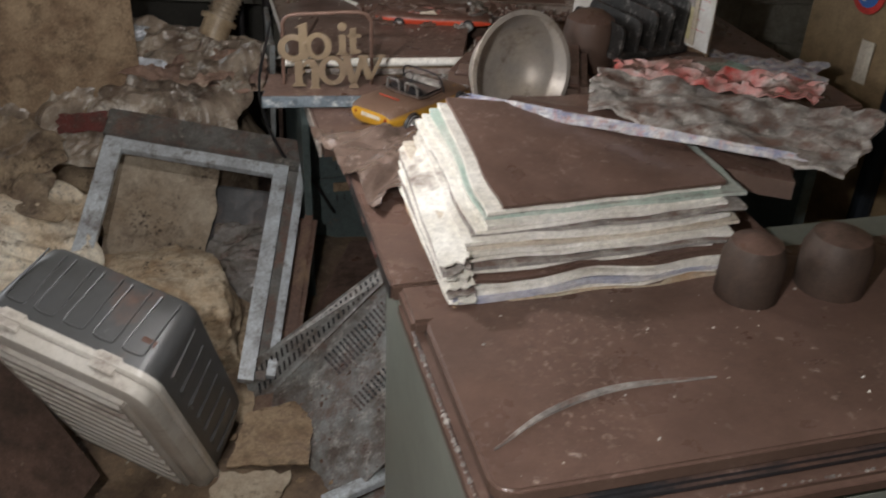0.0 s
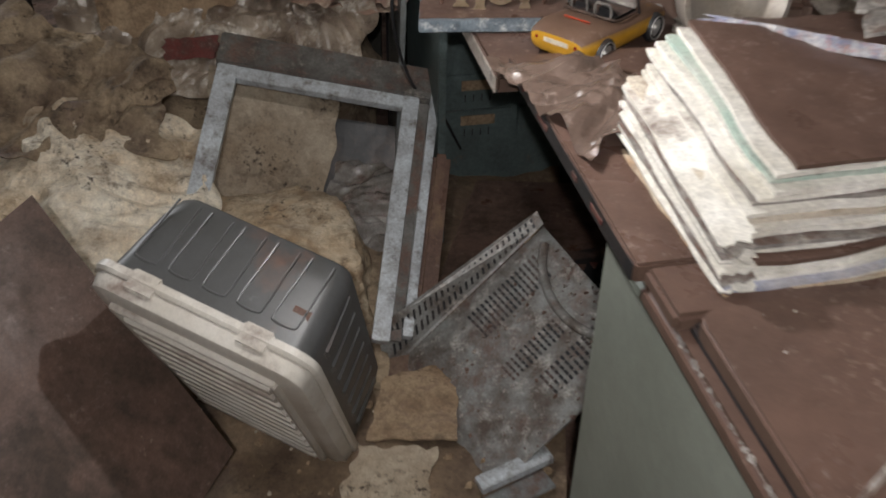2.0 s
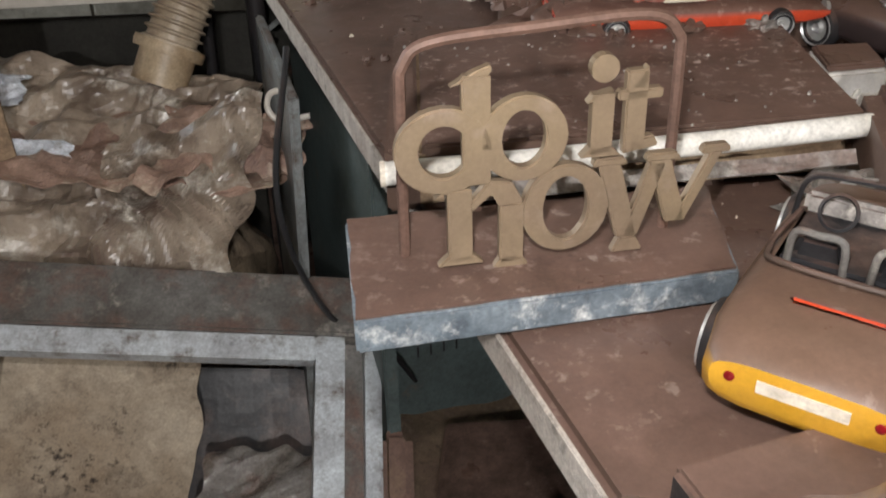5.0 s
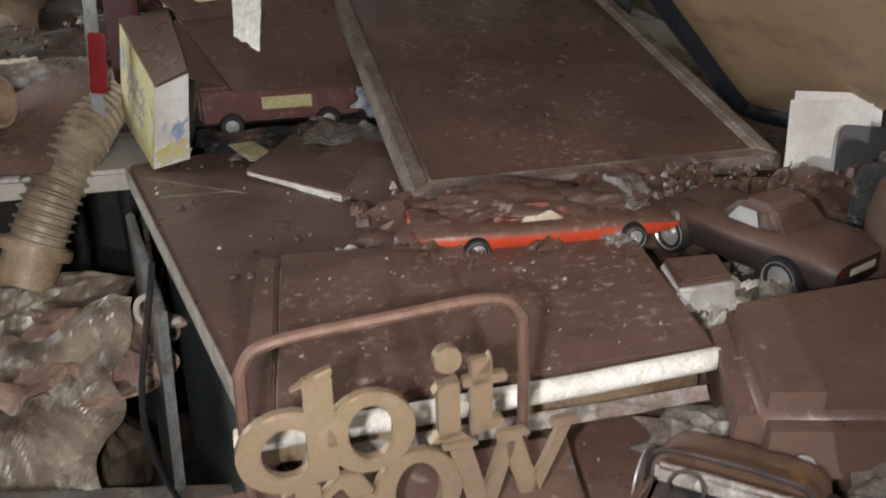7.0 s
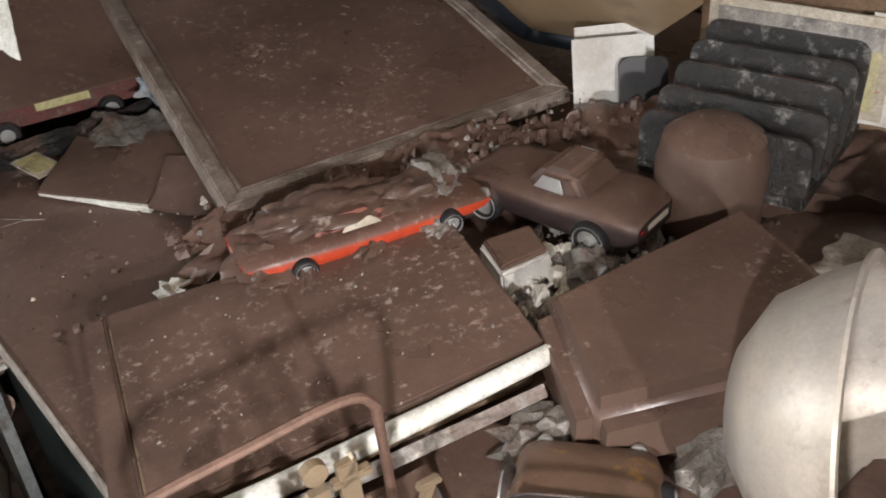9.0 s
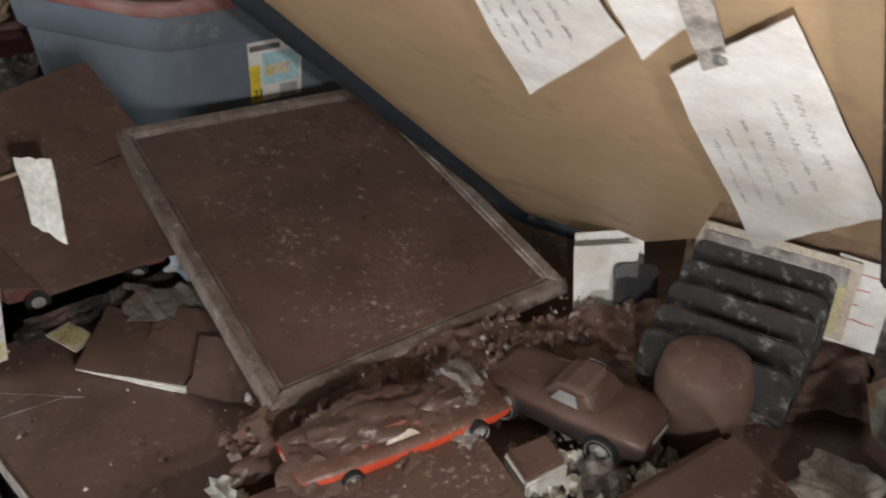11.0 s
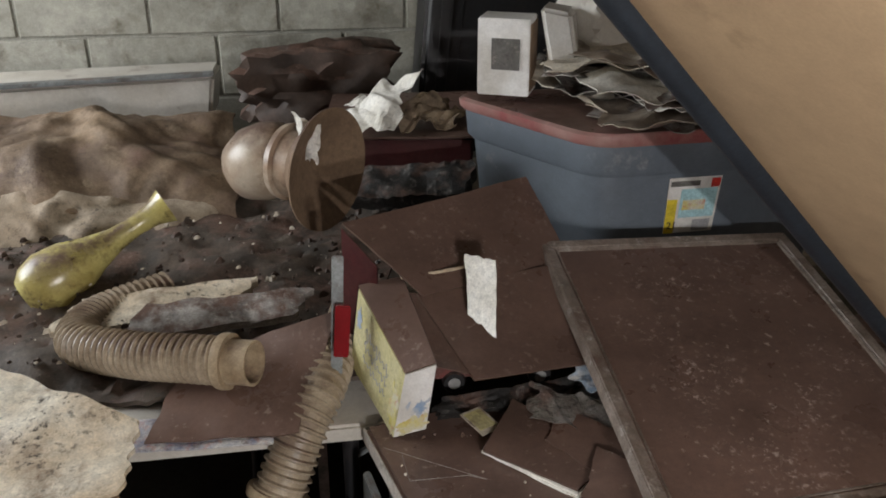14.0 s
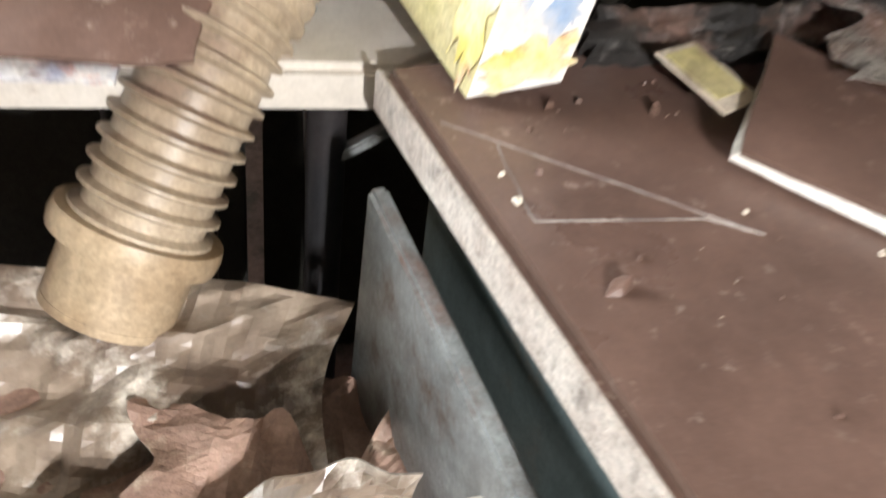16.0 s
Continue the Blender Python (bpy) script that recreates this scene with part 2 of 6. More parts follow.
    "bowl": mat("satin_grey_bowl", (0.46, 0.4, 0.33), 0.4, 0.2, dust=0.12, second=(0.36, 0.33, 0.3), bump=0.1, stain=(0.16, 0.12, 0.09), stain_at=0.6),
    "ivory": mat("ivory_lamp_housing", (0.55, 0.48, 0.38), 0.35, dust=0.45, second=(0.33, 0.23, 0.16), scale=8, bump=0.1, stain=(0.15, 0.1, 0.07), stain_at=0.57),
    "darkgreen": mat("cloudy_green_glass", (0.1, 0.17, 0.13), 0.15, dust=0.45, second=(0.2, 0.26, 0.22), scale=14, bump=0.15, spec=0.8),
    "yellowcard": mat("yellow_printed_card", (0.5, 0.45, 0.2), 0.6, dust=0.12, second=(0.55, 0.5, 0.3), scale=14, stain=(0.32, 0.25, 0.12), stain_at=0.62),
    "whitecard": mat("white_card", (0.8, 0.79, 0.77), 0.7, dust=0.08, second=(0.58, 0.55, 0.5), bump=0.1),
    "blueink": mat("blue_ink", (0.05, 0.16, 0.5), 0.6, dust=0.1),
    "redink": mat("red_ink", (0.6, 0.04, 0.03), 0.55, dust=0.1),
    "yellowink": mat("yellow_ink", (0.8, 0.62, 0.05), 0.55, dust=0.1),
    "darkink": mat("grey_handwriting", (0.42, 0.42, 0.43), 0.8, dust=0.0),
    "cyanpaper": mat("pale_blue_paper", (0.4, 0.62, 0.66), 0.8, dust=0.03, second=(0.34, 0.55, 0.6), scale=16),
    "teal": mat("teal_card", (0.03, 0.1, 0.13), 0.6, dust=0.6, second=(0.12, 0.13, 0.12)),
    "litter": mat("wet_brown_litter", (0.26, 0.185, 0.12), 0.7, spots=0.6, dust=0.2, second=(0.12, 0.083, 0.058), scale=7, bump=0.8, stain=(0.3, 0.23, 0.16), stain_at=0.58),
    "comic": mat("colour_printed_page", (0.62, 0.6, 0.57), 0.5, dust=0.2, second=(0.22, 0.24, 0.34), scale=40, bump=0.3, stain=(0.5, 0.25, 0.2), stain_at=0.56),
    "comicred": mat("red_printed_page", (0.5, 0.05, 0.04), 0.5, dust=0.45, second=(0.5, 0.45, 0.42), scale=18, bump=0.3),
    "vent": mat("muddy_grey_steel", (0.27, 0.275, 0.265), 0.4, 0.15, dust=0.22, second=(0.11, 0.085, 0.07), stain=(0.5, 0.47, 0.43), stain_at=0.57, scale=16),
    "fadedred": mat("faded_red_print", (0.17, 0.04, 0.036), 0.5, dust=0.5, second=(0.1, 0.045, 0.038), scale=30, stain=(0.2, 0.15, 0.12), stain_at=0.58),
    "pageblue": mat("blue_edged_pages", (0.3, 0.33, 0.45), 0.85, dust=0.15, second=(0.55, 0.52, 0.5), scale=12),
    "pageorange": mat("orange_edged_pages", (0.5, 0.33, 0.2), 0.85, dust=0.2, second=(0.55, 0.5, 0.4), scale=12),
    "pagegreen": mat("green_edged_pages", (0.36, 0.46, 0.4), 0.85, dust=0.15, second=(0.5, 0.52, 0.47), scale=12),
    "slate": mat("scuffed_slate_edge", (0.2, 0.24, 0.27), 0.45, dust=0.05, second=(0.08, 0.1, 0.12), scale=26, bump=0.4, stain=(0.55, 0.56, 0.55), stain_at=0.56),
    "wornedge": mat("worn_speckled_edge", (0.52, 0.48, 0.43), 0.6, dust=0.1, second=(0.36, 0.31, 0.27), scale=30, bump=0.7, stain=(0.09, 0.075, 0.065), stain_at=0.58),
    "printmix": mat("worn_colour_print", (0.62, 0.54, 0.15), 0.6, dust=0.1, second=(0.6, 0.58, 0.52), scale=34, bump=0.1, stain=(0.45, 0.07, 0.06), stain_at=0.58),
    "printblue": mat("worn_blue_print", (0.25, 0.35, 0.5), 0.6, dust=0.1, second=(0.6, 0.58, 0.54), scale=40, bump=0.1),
    "wrapbrown": mat("stained_brown_wrap", (0.4, 0.27, 0.21), 0.55, dust=0.1, second=(0.22, 0.14, 0.11), scale=9, bump=0.7, stain=(0.6, 0.52, 0.4), stain_at=0.57),
    "wrapfilm": mat("muddy_wrapping_film", (0.42, 0.345, 0.27), 0.32, dust=0.1, second=(0.12, 0.085, 0.063), scale=8, bump=0.12, spec=0.6, stain=(0.7, 0.66, 0.58), stain_at=0.56, spots=0.5),
    # shade of the lid's slat gaps, put into a darker grey
    "slatgapshade": mat("grey_slat_gap_shade", (0.2, 0.19, 0.175), 0.5, dust=0.2, second=(0.13, 0.12, 0.11), bump=0.1),
    # very dark olive for the panels that darken the space under the table
    "underdark": mat("dark_olive_backing", (0.045, 0.043, 0.036), 0.8, dust=0.1, second=(0.03, 0.028, 0.024), bump=0.3),
    "redrefl": mat("red_reflector", (0.24, 0.008, 0.012), 0.15, dust=0.05, bump=0.02, spec=0.8),
}

# ---- geometry helpers ----


def part(name, bm, material, parent=None, label="", smooth=False):
    me = bpy.data.meshes.new(name)
    bmesh.ops.recalc_face_normals(bm, faces=bm.faces)
    bm.to_mesh(me)
    bm.free()
    if smooth:
        me.shade_smooth()
        me.set_sharp_from_angle(angle=radians(38))
    me.materials.append(M[material])
    ob = new(name, me)
    if parent:
        ob.parent = parent
    if label:
        ob["label"] = label
    return ob


def thing(name, label, category, group="", kind=""):
    return tagged(new(name), label, category, group, kind)


def one(name, bm, material, label, category, group="", smooth=False, kind=""):
    return tagged(part(name, bm, material, None, "", smooth), label, category, group, kind)


V = Vector
YAW = radians(15)
ORIGIN = V((0.10, 0.905, 0))
CU, SU = math.cos(YAW), math.sin(YAW)


def D(u, v, z=0.0):
    """A place on the row of furniture: u across, v along from the cabinet's front corner."""
    return V((ORIGIN.x + u * CU - v * SU, ORIGIN.y + u * SU + v * CU, z))


def bevel(bm, w, seg=2):
    if w:
        bmesh.ops.bevel(bm, geom=bm.edges[:], offset=w, segments=seg, affect='EDGES', clamp_overlap=True)
    return bm


def prism(pts, z0, z1, w=0.0, seg=2, bm=None):
    """An upright prism on a polygon of (x, y) points."""
    out = bmesh.new()
    lo = [out.verts.new((p[0], p[1], z0)) for p in pts]
    hi = [out.verts.new((p[0], p[1], z1)) for p in pts]
    n = len(pts)
    out.faces.new(lo[::-1])
    out.faces.new(hi)
    for i in range(n):
        out.faces.new((lo[i], lo[(i + 1) % n], hi[(i + 1) % n], hi[i]))
    bmesh.ops.recalc_face_normals(out, faces=out.faces)
    return bevel(out, w, seg)


def dbox(u0, u1, v0, v1, z0, z1, w=0.003, seg=2):
    return prism([D(u0, v0), D(u1, v0), D(u1, v1), D(u0, v1)], z0, z1, w, seg)


def hexa(lo, hi, w=0.0, seg=2):
    """A six-sided solid between two quads."""
    bm = bmesh.new()
    a = [bm.verts.new(p) for p in lo]
    b = [bm.verts.new(p) for p in hi]
    bm.faces.new(a[::-1])
    bm.faces.new(b)
    for i in range(4):
        bm.faces.new((a[i], a[(i + 1) % 4], b[(i + 1) % 4], b[i]))
    bmesh.ops.recalc_face_normals(bm, faces=bm.faces)
    return bevel(bm, w, seg)


def plate(c, thick, w=0.0, seg=2):
    """A flat plate on four corners, thick to the back of their normal."""
    c = [V(p) for p in c]
    n = (c[1] - c[0]).cross(c[3] - c[0]).normalized() * thick
    return hexa([p - n for p in c], c, w, seg)


def bar(a, b, w, t, up=(0, 0, 1), bev=0.002):
    """A straight bar from a to b, w wide and t thick along up."""
    a, b, up = V(a), V(b), V(up)
    d = (b - a).normalized()
    s = d.cross(up).normalized()
    n = s.cross(d).normalized()
    s, n = s * w / 2, n * t / 2
    return hexa([a - s - n, a + s - n, a + s + n, a - s + n], [b - s - n, b + s - n, b + s + n, b - s + n], bev)


def merge(*bms):
    out = bmesh.new()
    for bm in bms:
        me = bpy.data.meshes.new("joined")
        bm.to_mesh(me)
        bm.free()
        out.from_mesh(me)
        bpy.data.meshes.remove(me)
    return out


def moved(bm, m):
    bmesh.ops.transform(bm, matrix=m, verts=bm.verts)
    return bm


def lathe(profile, n=32, m=None, closed=False):
    """A turned solid from (radius, height) points."""
    bm = bmesh.new()
    rings = []
    for r, z in profile:
        if r < 1e-5:
            rings.append([bm.verts.new((0, 0, z))])
        else:
            rings.append([bm.verts.new((r * math.cos(2 * math.pi * k / n), r * math.sin(2 * math.pi * k / n), z)) for k in range(n)])
    pairs = list(zip(rings, rings[1:])) + ([(rings[-1], rings[0])] if closed else [])
    for a, b in pairs:
        for k in range(n):
            q = [a[k % len(a)], a[(k + 1) % len(a)], b[(k + 1) % len(b)], b[k % len(b)]]
            q = list(dict.fromkeys(q))
            if len(q) > 2:
                bm.faces.new(q)
    return moved(bm, m) if m else bm


def smooth_path(pts, n=40):
    """A Catmull-Rom line through the points."""
    p = [V(q) for q in pts]
    p = [p[0] * 2 - p[1]] + p + [p[-1] * 2 - p[-2]]
    out, segs = [], len(p) - 3
    for i in range(segs):
        a, b, c, d = p[i:i + 4]
        k = max(2, n // segs)
        for j in range(k + (i == segs - 1)):
            t = j / k
            out.append(0.5 * (2 * b + (c - a) * t + (2 * a - 5 * b + 4 * c - d) * t * t + (3 * b - a - 3 * c + d) * t ** 3))
    return out


def tube(pts, radius, n=12, cap=True):
    """A tube along points; radius is a number or a function of the distance along it."""
    bm, rings, run = bmesh.new(), [], 0.0
    pts = [V(p) for p in pts]
    side = None
    for i, p in enumerate(pts):
        d = (pts[min(i + 1, len(pts) - 1)] - pts[max(i - 1, 0)]).normalized()
        if i:
            run += (p - pts[i - 1]).length
        if side is None:
            side = d.orthogonal().normalized()
        side = (side - d * side.dot(d)).normalized()
        other = d.cross(side)
        r = radius(run) if callable(radius) else radius
        rings.append([bm.verts.new(p + (side * math.cos(2 * math.pi * k / n) + other * math.sin(2 * math.pi * k / n)) * r) for k in range(n)])
    for a, b in zip(rings, rings[1:]):
        for k in range(n):
            bm.faces.new((a[k], a[(k + 1) % n], b[(k + 1) % n], b[k]))
    if cap:
        bm.faces.new(rings[0][::-1])
        bm.faces.new(rings[-1])
    return bm


def resample(pts, step):
    out, pts = [V(pts[0])], [V(p) for p in pts]
    left = step
    for a, b in zip(pts, pts[1:]):
        d = (b - a).length
        at = left
        while at < d:
            out.append(a.lerp(b, at / d))
            at += step
        left = at - d
    return out


def sheet(c, nx=24, ny=24, amp=0.01, freq=8.0, seed=0, thick=0.002, ragged=0.0, sag=0.0, ridge=False, fine=0.25):
    """A crumpled sheet with thickness on corners c00, c10, c11, c01."""
    c = [V(p) for p in c]
    n = (c[1] - c[0]).cross(c[3] - c[0]).normalized()
    if n.z < 0:
        n = -n
    bm = bmesh.new()
    off = V((seed * 3.17, seed * 1.31, seed * 7.7))
    top, low = [], []
    for j in range(ny + 1):
        for i in range(nx + 1):
            u, v = i / nx, j / ny
            if ragged:
                e = noise.noise(V((u * 5 + seed, v * 5, 1.7))) * ragged
                e2 = noise.noise(V((u * 5, v * 5 + seed, 9.7))) * ragged
                u2 = u + e * (abs(u - 0.5) * 2) ** 3
                v2 = v + e2 * (abs(v - 0.5) * 2) ** 3
            else:
                u2, v2 = u, v
            p = c[0] * (1 - u2) * (1 - v2) + c[1] * u2 * (1 - v2) + c[2] * u2 * v2 + c[3] * (1 - u2) * v2
            h = noise.noise(p * freq + off)
            if ridge:
                h = 1 - 2 * abs(h)
            h += fine * (1 - 2 * abs(noise.noise(p * freq * 3.1 + off)))
            q = p + n * (h * amp) - V((0, 0, 1)) * sag * (1 - math.sin(math.pi * u) * math.sin(math.pi * v))
            top.append(bm.verts.new(q))
            low.append(bm.verts.new(q - n * thick))
    w = nx + 1
    for j in range(ny):
        for i in range(nx):
            a = j * w + i
            bm.faces.new((top[a], top[a + 1], top[a + w + 1], top[a + w]))
            bm.faces.new((low[a], low[a + w], low[a + w + 1], low[a + 1]))
    edge = [i for i in range(w)] + [j * w + nx for j in range(1, ny + 1)] + [ny * w + i for i in range(nx - 1, -1, -1)] + [j * w for j in range(ny - 1, 0, -1)]
    for a, b in zip(edge, edge[1:] + edge[:1]):
        bm.faces.new((top[a], low[a], low[b], top[b]))
    return bm


def crumple(c, n=50, amp=0.02, size=0.1, seed=1, thick=0.0015, ragged=0.1, bulge=0.0):
    """A sheet creased into sharp facets, on corners c00, c10, c11, c01; bulge lifts its middle."""
    c = [V(p) for p in c]
    up = (c[1] - c[0]).cross(c[3] - c[0]).normalized()
    up = up if up.z > 0 else -up
    r = random.Random(seed)
    folds = []
    for k in range(6):
        d = V((r.uniform(-1, 1), r.uniform(-1, 1), r.uniform(-1, 1))).normalized()
        folds.append((d / (size * 0.72 ** k), r.random(), 0.7 ** k))
    long, wide = (c[1] - c[0]).length, (c[3] - c[0]).length
    nx, ny = n, max(4, int(n * wide / long))
    bm, top, low = bmesh.new(), [], []
    for j in range(ny + 1):
        for i in range(nx + 1):
            u, v = i / nx, j / ny
            u2 = u + noise.noise(V((v * 4 + seed, u * 2, 1.7))) * ragged * (abs(u - 0.5) * 2) ** 3
            v2 = v + noise.noise(V((u * 4, v * 2 + seed, 9.7))) * ragged * (abs(v - 0.5) * 2) ** 3
            p = c[0].lerp(c[1], u2).lerp(c[3].lerp(c[2], u2), v2)
            warp = noise.noise_vector(p * (0.9 / size)) * size * 0.5
            h = sum(w * (abs(((p + warp).dot(d) + a) % 1.0 - 0.5) * 4 - 1) for d, a, w in folds) / 2.0
            q = p + up * (h * amp + bulge * math.sin(math.pi * u) ** 0.7 * math.sin(math.pi * v) ** 0.7) + warp * 0.12
            top.append(bm.verts.new(q))
            low.append(bm.verts.new(q - up * thick))
    w = nx + 1
    for j in range(ny):
        for i in range(nx):
            a = j * w + i
            bm.faces.new((top[a], top[a + 1], top[a + w + 1], top[a + w]))
            bm.faces.new((low[a], low[a + w], low[a + w + 1], low[a + 1]))
    edge = [i for i in range(w)] + [j * w + nx for j in range(1, ny + 1)] + [ny * w + i for i in range(nx - 1, -1, -1)] + [j * w for j in range(ny - 1, 0, -1)]
    for a, b in zip(edge, edge[1:] + edge[:1]):
        bm.faces.new((top[a], low[a], low[b], top[b]))
    return bm


def lump(center, size, seed=0, amp=0.25, freq=2.2, rz=0.0, flat=0.6, sub=4, box=0.0):
    """A rounded lump with creases, flat below."""
    bm = bmesh.new()
    bmesh.ops.create_icosphere(bm, subdivisions=sub, radius=1.0)
    off = V((seed * 2.3, seed * 5.1, seed * 1.9))
    for v in bm.verts:
        p = v.co.copy()
        if box:
            m = max(abs(p.x), abs(p.y), abs(p.z))
            p = p.lerp(p / m, box)
        k = 1 + amp * noise.noise(v.co * freq + off) + amp * 0.35 * (1 - 2 * abs(noise.noise(v.co * freq * 2.7 + off)))
        q = V((p.x * size[0] * k, p.y * size[1] * k, p.z * size[2] * k))
        if q.z < -flat * size[2]:
            q.z = -flat * size[2]
        v.co = q
    return moved(bm, Matrix.Translation(center) @ Matrix.Rotation(radians(rz), 4, 'Z'))


# ---- structure ----
def wall(name, pts, z0, z1, material, label):
    return one(name, prism(pts, z0, z1), material, label, "wall", kind="structure")


one("floor", prism([(-2.7, -1.5), (2.3, -1.5), (2.3, 4.9), (-2.7, 4.9)], -0.1, 0.0), "concrete", "damp concrete cellar floor under silt and litter", "floor", kind="structure")
one("ceiling", prism([(-2.9, -1.7), (2.5, -1.7), (2.5, 5.1), (-2.9, 5.1)], 2.4, 2.5), "ceil", "low dull cellar ceiling", "ceiling", kind="structure")
wall_north = wall("wall_north", [(-2.7, 4.712), (2.3, 4.712), (2.3, 4.9), (-2.7, 4.9)], 0, 2.4, "mortar", "pale concrete block wall with stained joints")
wall("wall_east", [(2.3, -1.5), (2.5, -1.5), (2.5, 4.9), (2.3, 4.9)], 0, 2.4, "panelwood", "wood panelled cellar wall")
wall("wall_south", [(-2.7, -1.7), (2.3, -1.7), (2.3, -1.5), (-2.7, -1.5)], 0, 2.4, "plaster", "dark cellar wall")
for nm, y0, y1, z0, z1 in (("wall_west", -1.5, 3.25, 0, 2.4), ("wall_west_far", 4.45, 4.9, 0, 2.4), ("wall_west_sill", 3.25, 4.45, 0, 1.25), ("wall_west_head", 3.25, 4.45, 2.2, 2.4)):
    wall(nm, [(-2.9, y0), (-2.7, y0), (-2.7, y1), (-2.9, y1)], z0, z1, "plaster", "dark cellar wall beside the window opening")

# ---- appliance cabinet with a hinged lid ----
cab = thing("chest_cabinet", "grey-green enamelled chest cabinet with a silt-covered brown lid", "cabinet")
part("body", dbox(0.0, 1.0, 0.0, 0.6, 0.0, 0.845, 0.012, 3), "olive", cab)
part("rim", dbox(-0.012, 1.01, -0.012, 0.455, 0.847, 0.876, 0.008, 3), "mud", cab, "silted brown rim")
part("seal", dbox(0.006, 1.0, 0.012, 0.36, 0.876, 0.892, 0.005), "seal", cab, "black rubber seal")


def rounded(u0, u1, v0, v1, r, n=6):
    pts = []
    for cu, cv, a in ((u1 - r, v0 + r, -90), (u1 - r, v1 - r, 0), (u0 + r, v1 - r, 90), (u0 + r, v0 + r, 180)):
        for k in range(n + 1):
            t = radians(a + 90 * k / n)
            pts.append(D(cu + r * math.cos(t), cv + r * math.sin(t)))
    return pts


part("lid", prism(rounded(0.0, 0.99, 0.02, 0.352, 0.03), 0.892, 0.916, 0.006, 3), "mud", cab, "brown silt-covered lid")
part("back_rim", dbox(-0.012, 1.0, 0.358, 0.45, 0.876, 0.9, 0.006), "mud", cab)
part("scrape", tube(smooth_path([D(0.02, 0.085, 0.9168), D(0.1, 0.13, 0.9168), D(0.2, 0.155, 0.9168), D(0.33, 0.15, 0.9168)], 24), lambda s: 0.0015 + 0.004 * math.sin(min(1, s / 0.32) * math.pi), 6), "newsgrey", cab, "pale curved scrape in the silt")

# ---- desk, its panels and the flat box that bridges to the cabinet ----
desk = thing("steel_desk", "green steel desk with a silt-covered top", "desk")
part("desk_top", dbox(-0.044, 1.2, 1.02, 2.19, 0.835, 0.868, 0.006), "mud", desk, "brown silt-covered top")
part("edge_strip", dbox(-0.0475, -0.044, 1.02, 2.19, 0.838, 0.866, 0.001), "wornedge", desk, "scuffed steel edge")
part("side_panel", dbox(-0.012, 0.008, 1.68, 2.17, 0.0, 0.834, 0.003), "green", desk)
part("side_panel", dbox(1.16, 1.19, 1.1, 2.17, 0.0, 0.834, 0.003), "green", desk)
part("modesty_panel", dbox(0.009, 1.159, 1.985, 2.01, 0.0, 0.834, 0.003), "green", desk)
part("loose_panel", hexa([D(-0.105, 1.84, 0.1), D(-0.091, 1.84, 0.1), D(-0.062, 2.155, 0.1), D(-0.075, 2.155, 0.1)], [D(-0.072, 1.84, 0.79), D(-0.058, 1.84, 0.79), D(-0.048, 2.155, 0.805), D(-0.061, 2.155, 0.805)], 0.003), "greysteel", desk, "steel side panel hanging loose")
for k, (u, z) in enumerate(((0.13, 0.36), (0.13, 0.25), (0.38, 0.36), (0.38, 0.25))):
    holder = part("drawer_front", dbox(u - 0.1, u + 0.13, 1.972, 1.984, z - 0.05, z + 0.05, 0.003), "green", desk)
    part("label_holder", dbox(u - 0.02, u + 0.08, 1.967, 1.9715, z + 0.005, z + 0.035, 0.001), "cardmould", holder, "stained brown label in a holder")
    for j in range(4):
        part("vent_slot", dbox(u - 0.01 + j * 0.024, u - 0.007 + j * 0.024, 1.9695, 1.9715, z - 0.03, z - 0.008, 0), "black", holder)

flat = thing("flat_box", "flat cardboard box with red-printed dark edge, covered in silt", "box")
part("body", dbox(-0.02, 0.62, 0.455, 1.03, 0.871, 0.898, 0.003), "mud", flat)
part("edge_band", dbox(-0.0225, -0.0202, 0.46, 1.025, 0.873, 0.896, 0.0), "black", flat, "dark printed edge")
for j, (v, w) in enumerate(((0.80, 0.05), (0.93, 0.03), (0.66, 0.02), (0.56, 0.04))):
    part("print_mark", dbox(-0.0245, -0.0228, v, v + w, 0.882, 0.889, 0.0), "fadedred", flat, "faded red print")

# ---- newspapers on the flat box ----
papers = thing("newspaper_pile", "pile of wavy damp newspapers with silt-brown top pages", "newspapers")
A0, A1 = V((0.052, 1.285, 0)), V((-0.03, 1.60, 0))
B0, B1 = V((0.46, 1.405, 0)), V((0.40, 1.72, 0))
PAGES = ("pageorange", "pagewhite", "pageblue", "pagewhite", "pagewhite", "mud", "mud", "pagewhite", "newsgrey", "pagewhite", "pagewhite", "paper", "pagewhite", "pagewhite", "newsgrey", "pagewhite", "pagewhite", "pagegreen", "pagewhite", "mud")
for k in range(20):
    z = 0.9 + k * 0.0068
    step = max(0, k - 11)
    back = 0.0065 * step + (0.004 * math.sin(k * 3.7) if step else 0.0)
    jit = 0.005 * math.sin(k * 2.3)
    c = [A0 + V((0.006 * math.sin(k * 1.7) + back, 0.0025 * k + jit + 0.3 * back, z)), B0 + V((0.02 * math.sin(k * 4.1 + 1) + jit, 0.0025 * k + 0.006 * math.sin(k * 5.3), z)), B1 + V((0.02 * math.sin(k * 4.1 + 1), jit, z)), A1 + V((0.009 * math.sin(k * 1.1) + back, 0.001 * k, z + 0.0026 * k))]
    part("folded_paper", sheet(c, 40, 26, 0.013 - 0.0004 * k, 8.0, 3 + 0.03 * k, 0.0056, 0.02, fine=0.1), PAGES[k], papers, "silt-brown front page" if k == 19 else "", True)
for k in range(6):
    z = 0.906 + k * 0.014
    p0, p1 = A0 + V((-0.006 - 0.003 * k, 0.0, z)), A1 + V((-0.012, 0.0, z + 0.022))
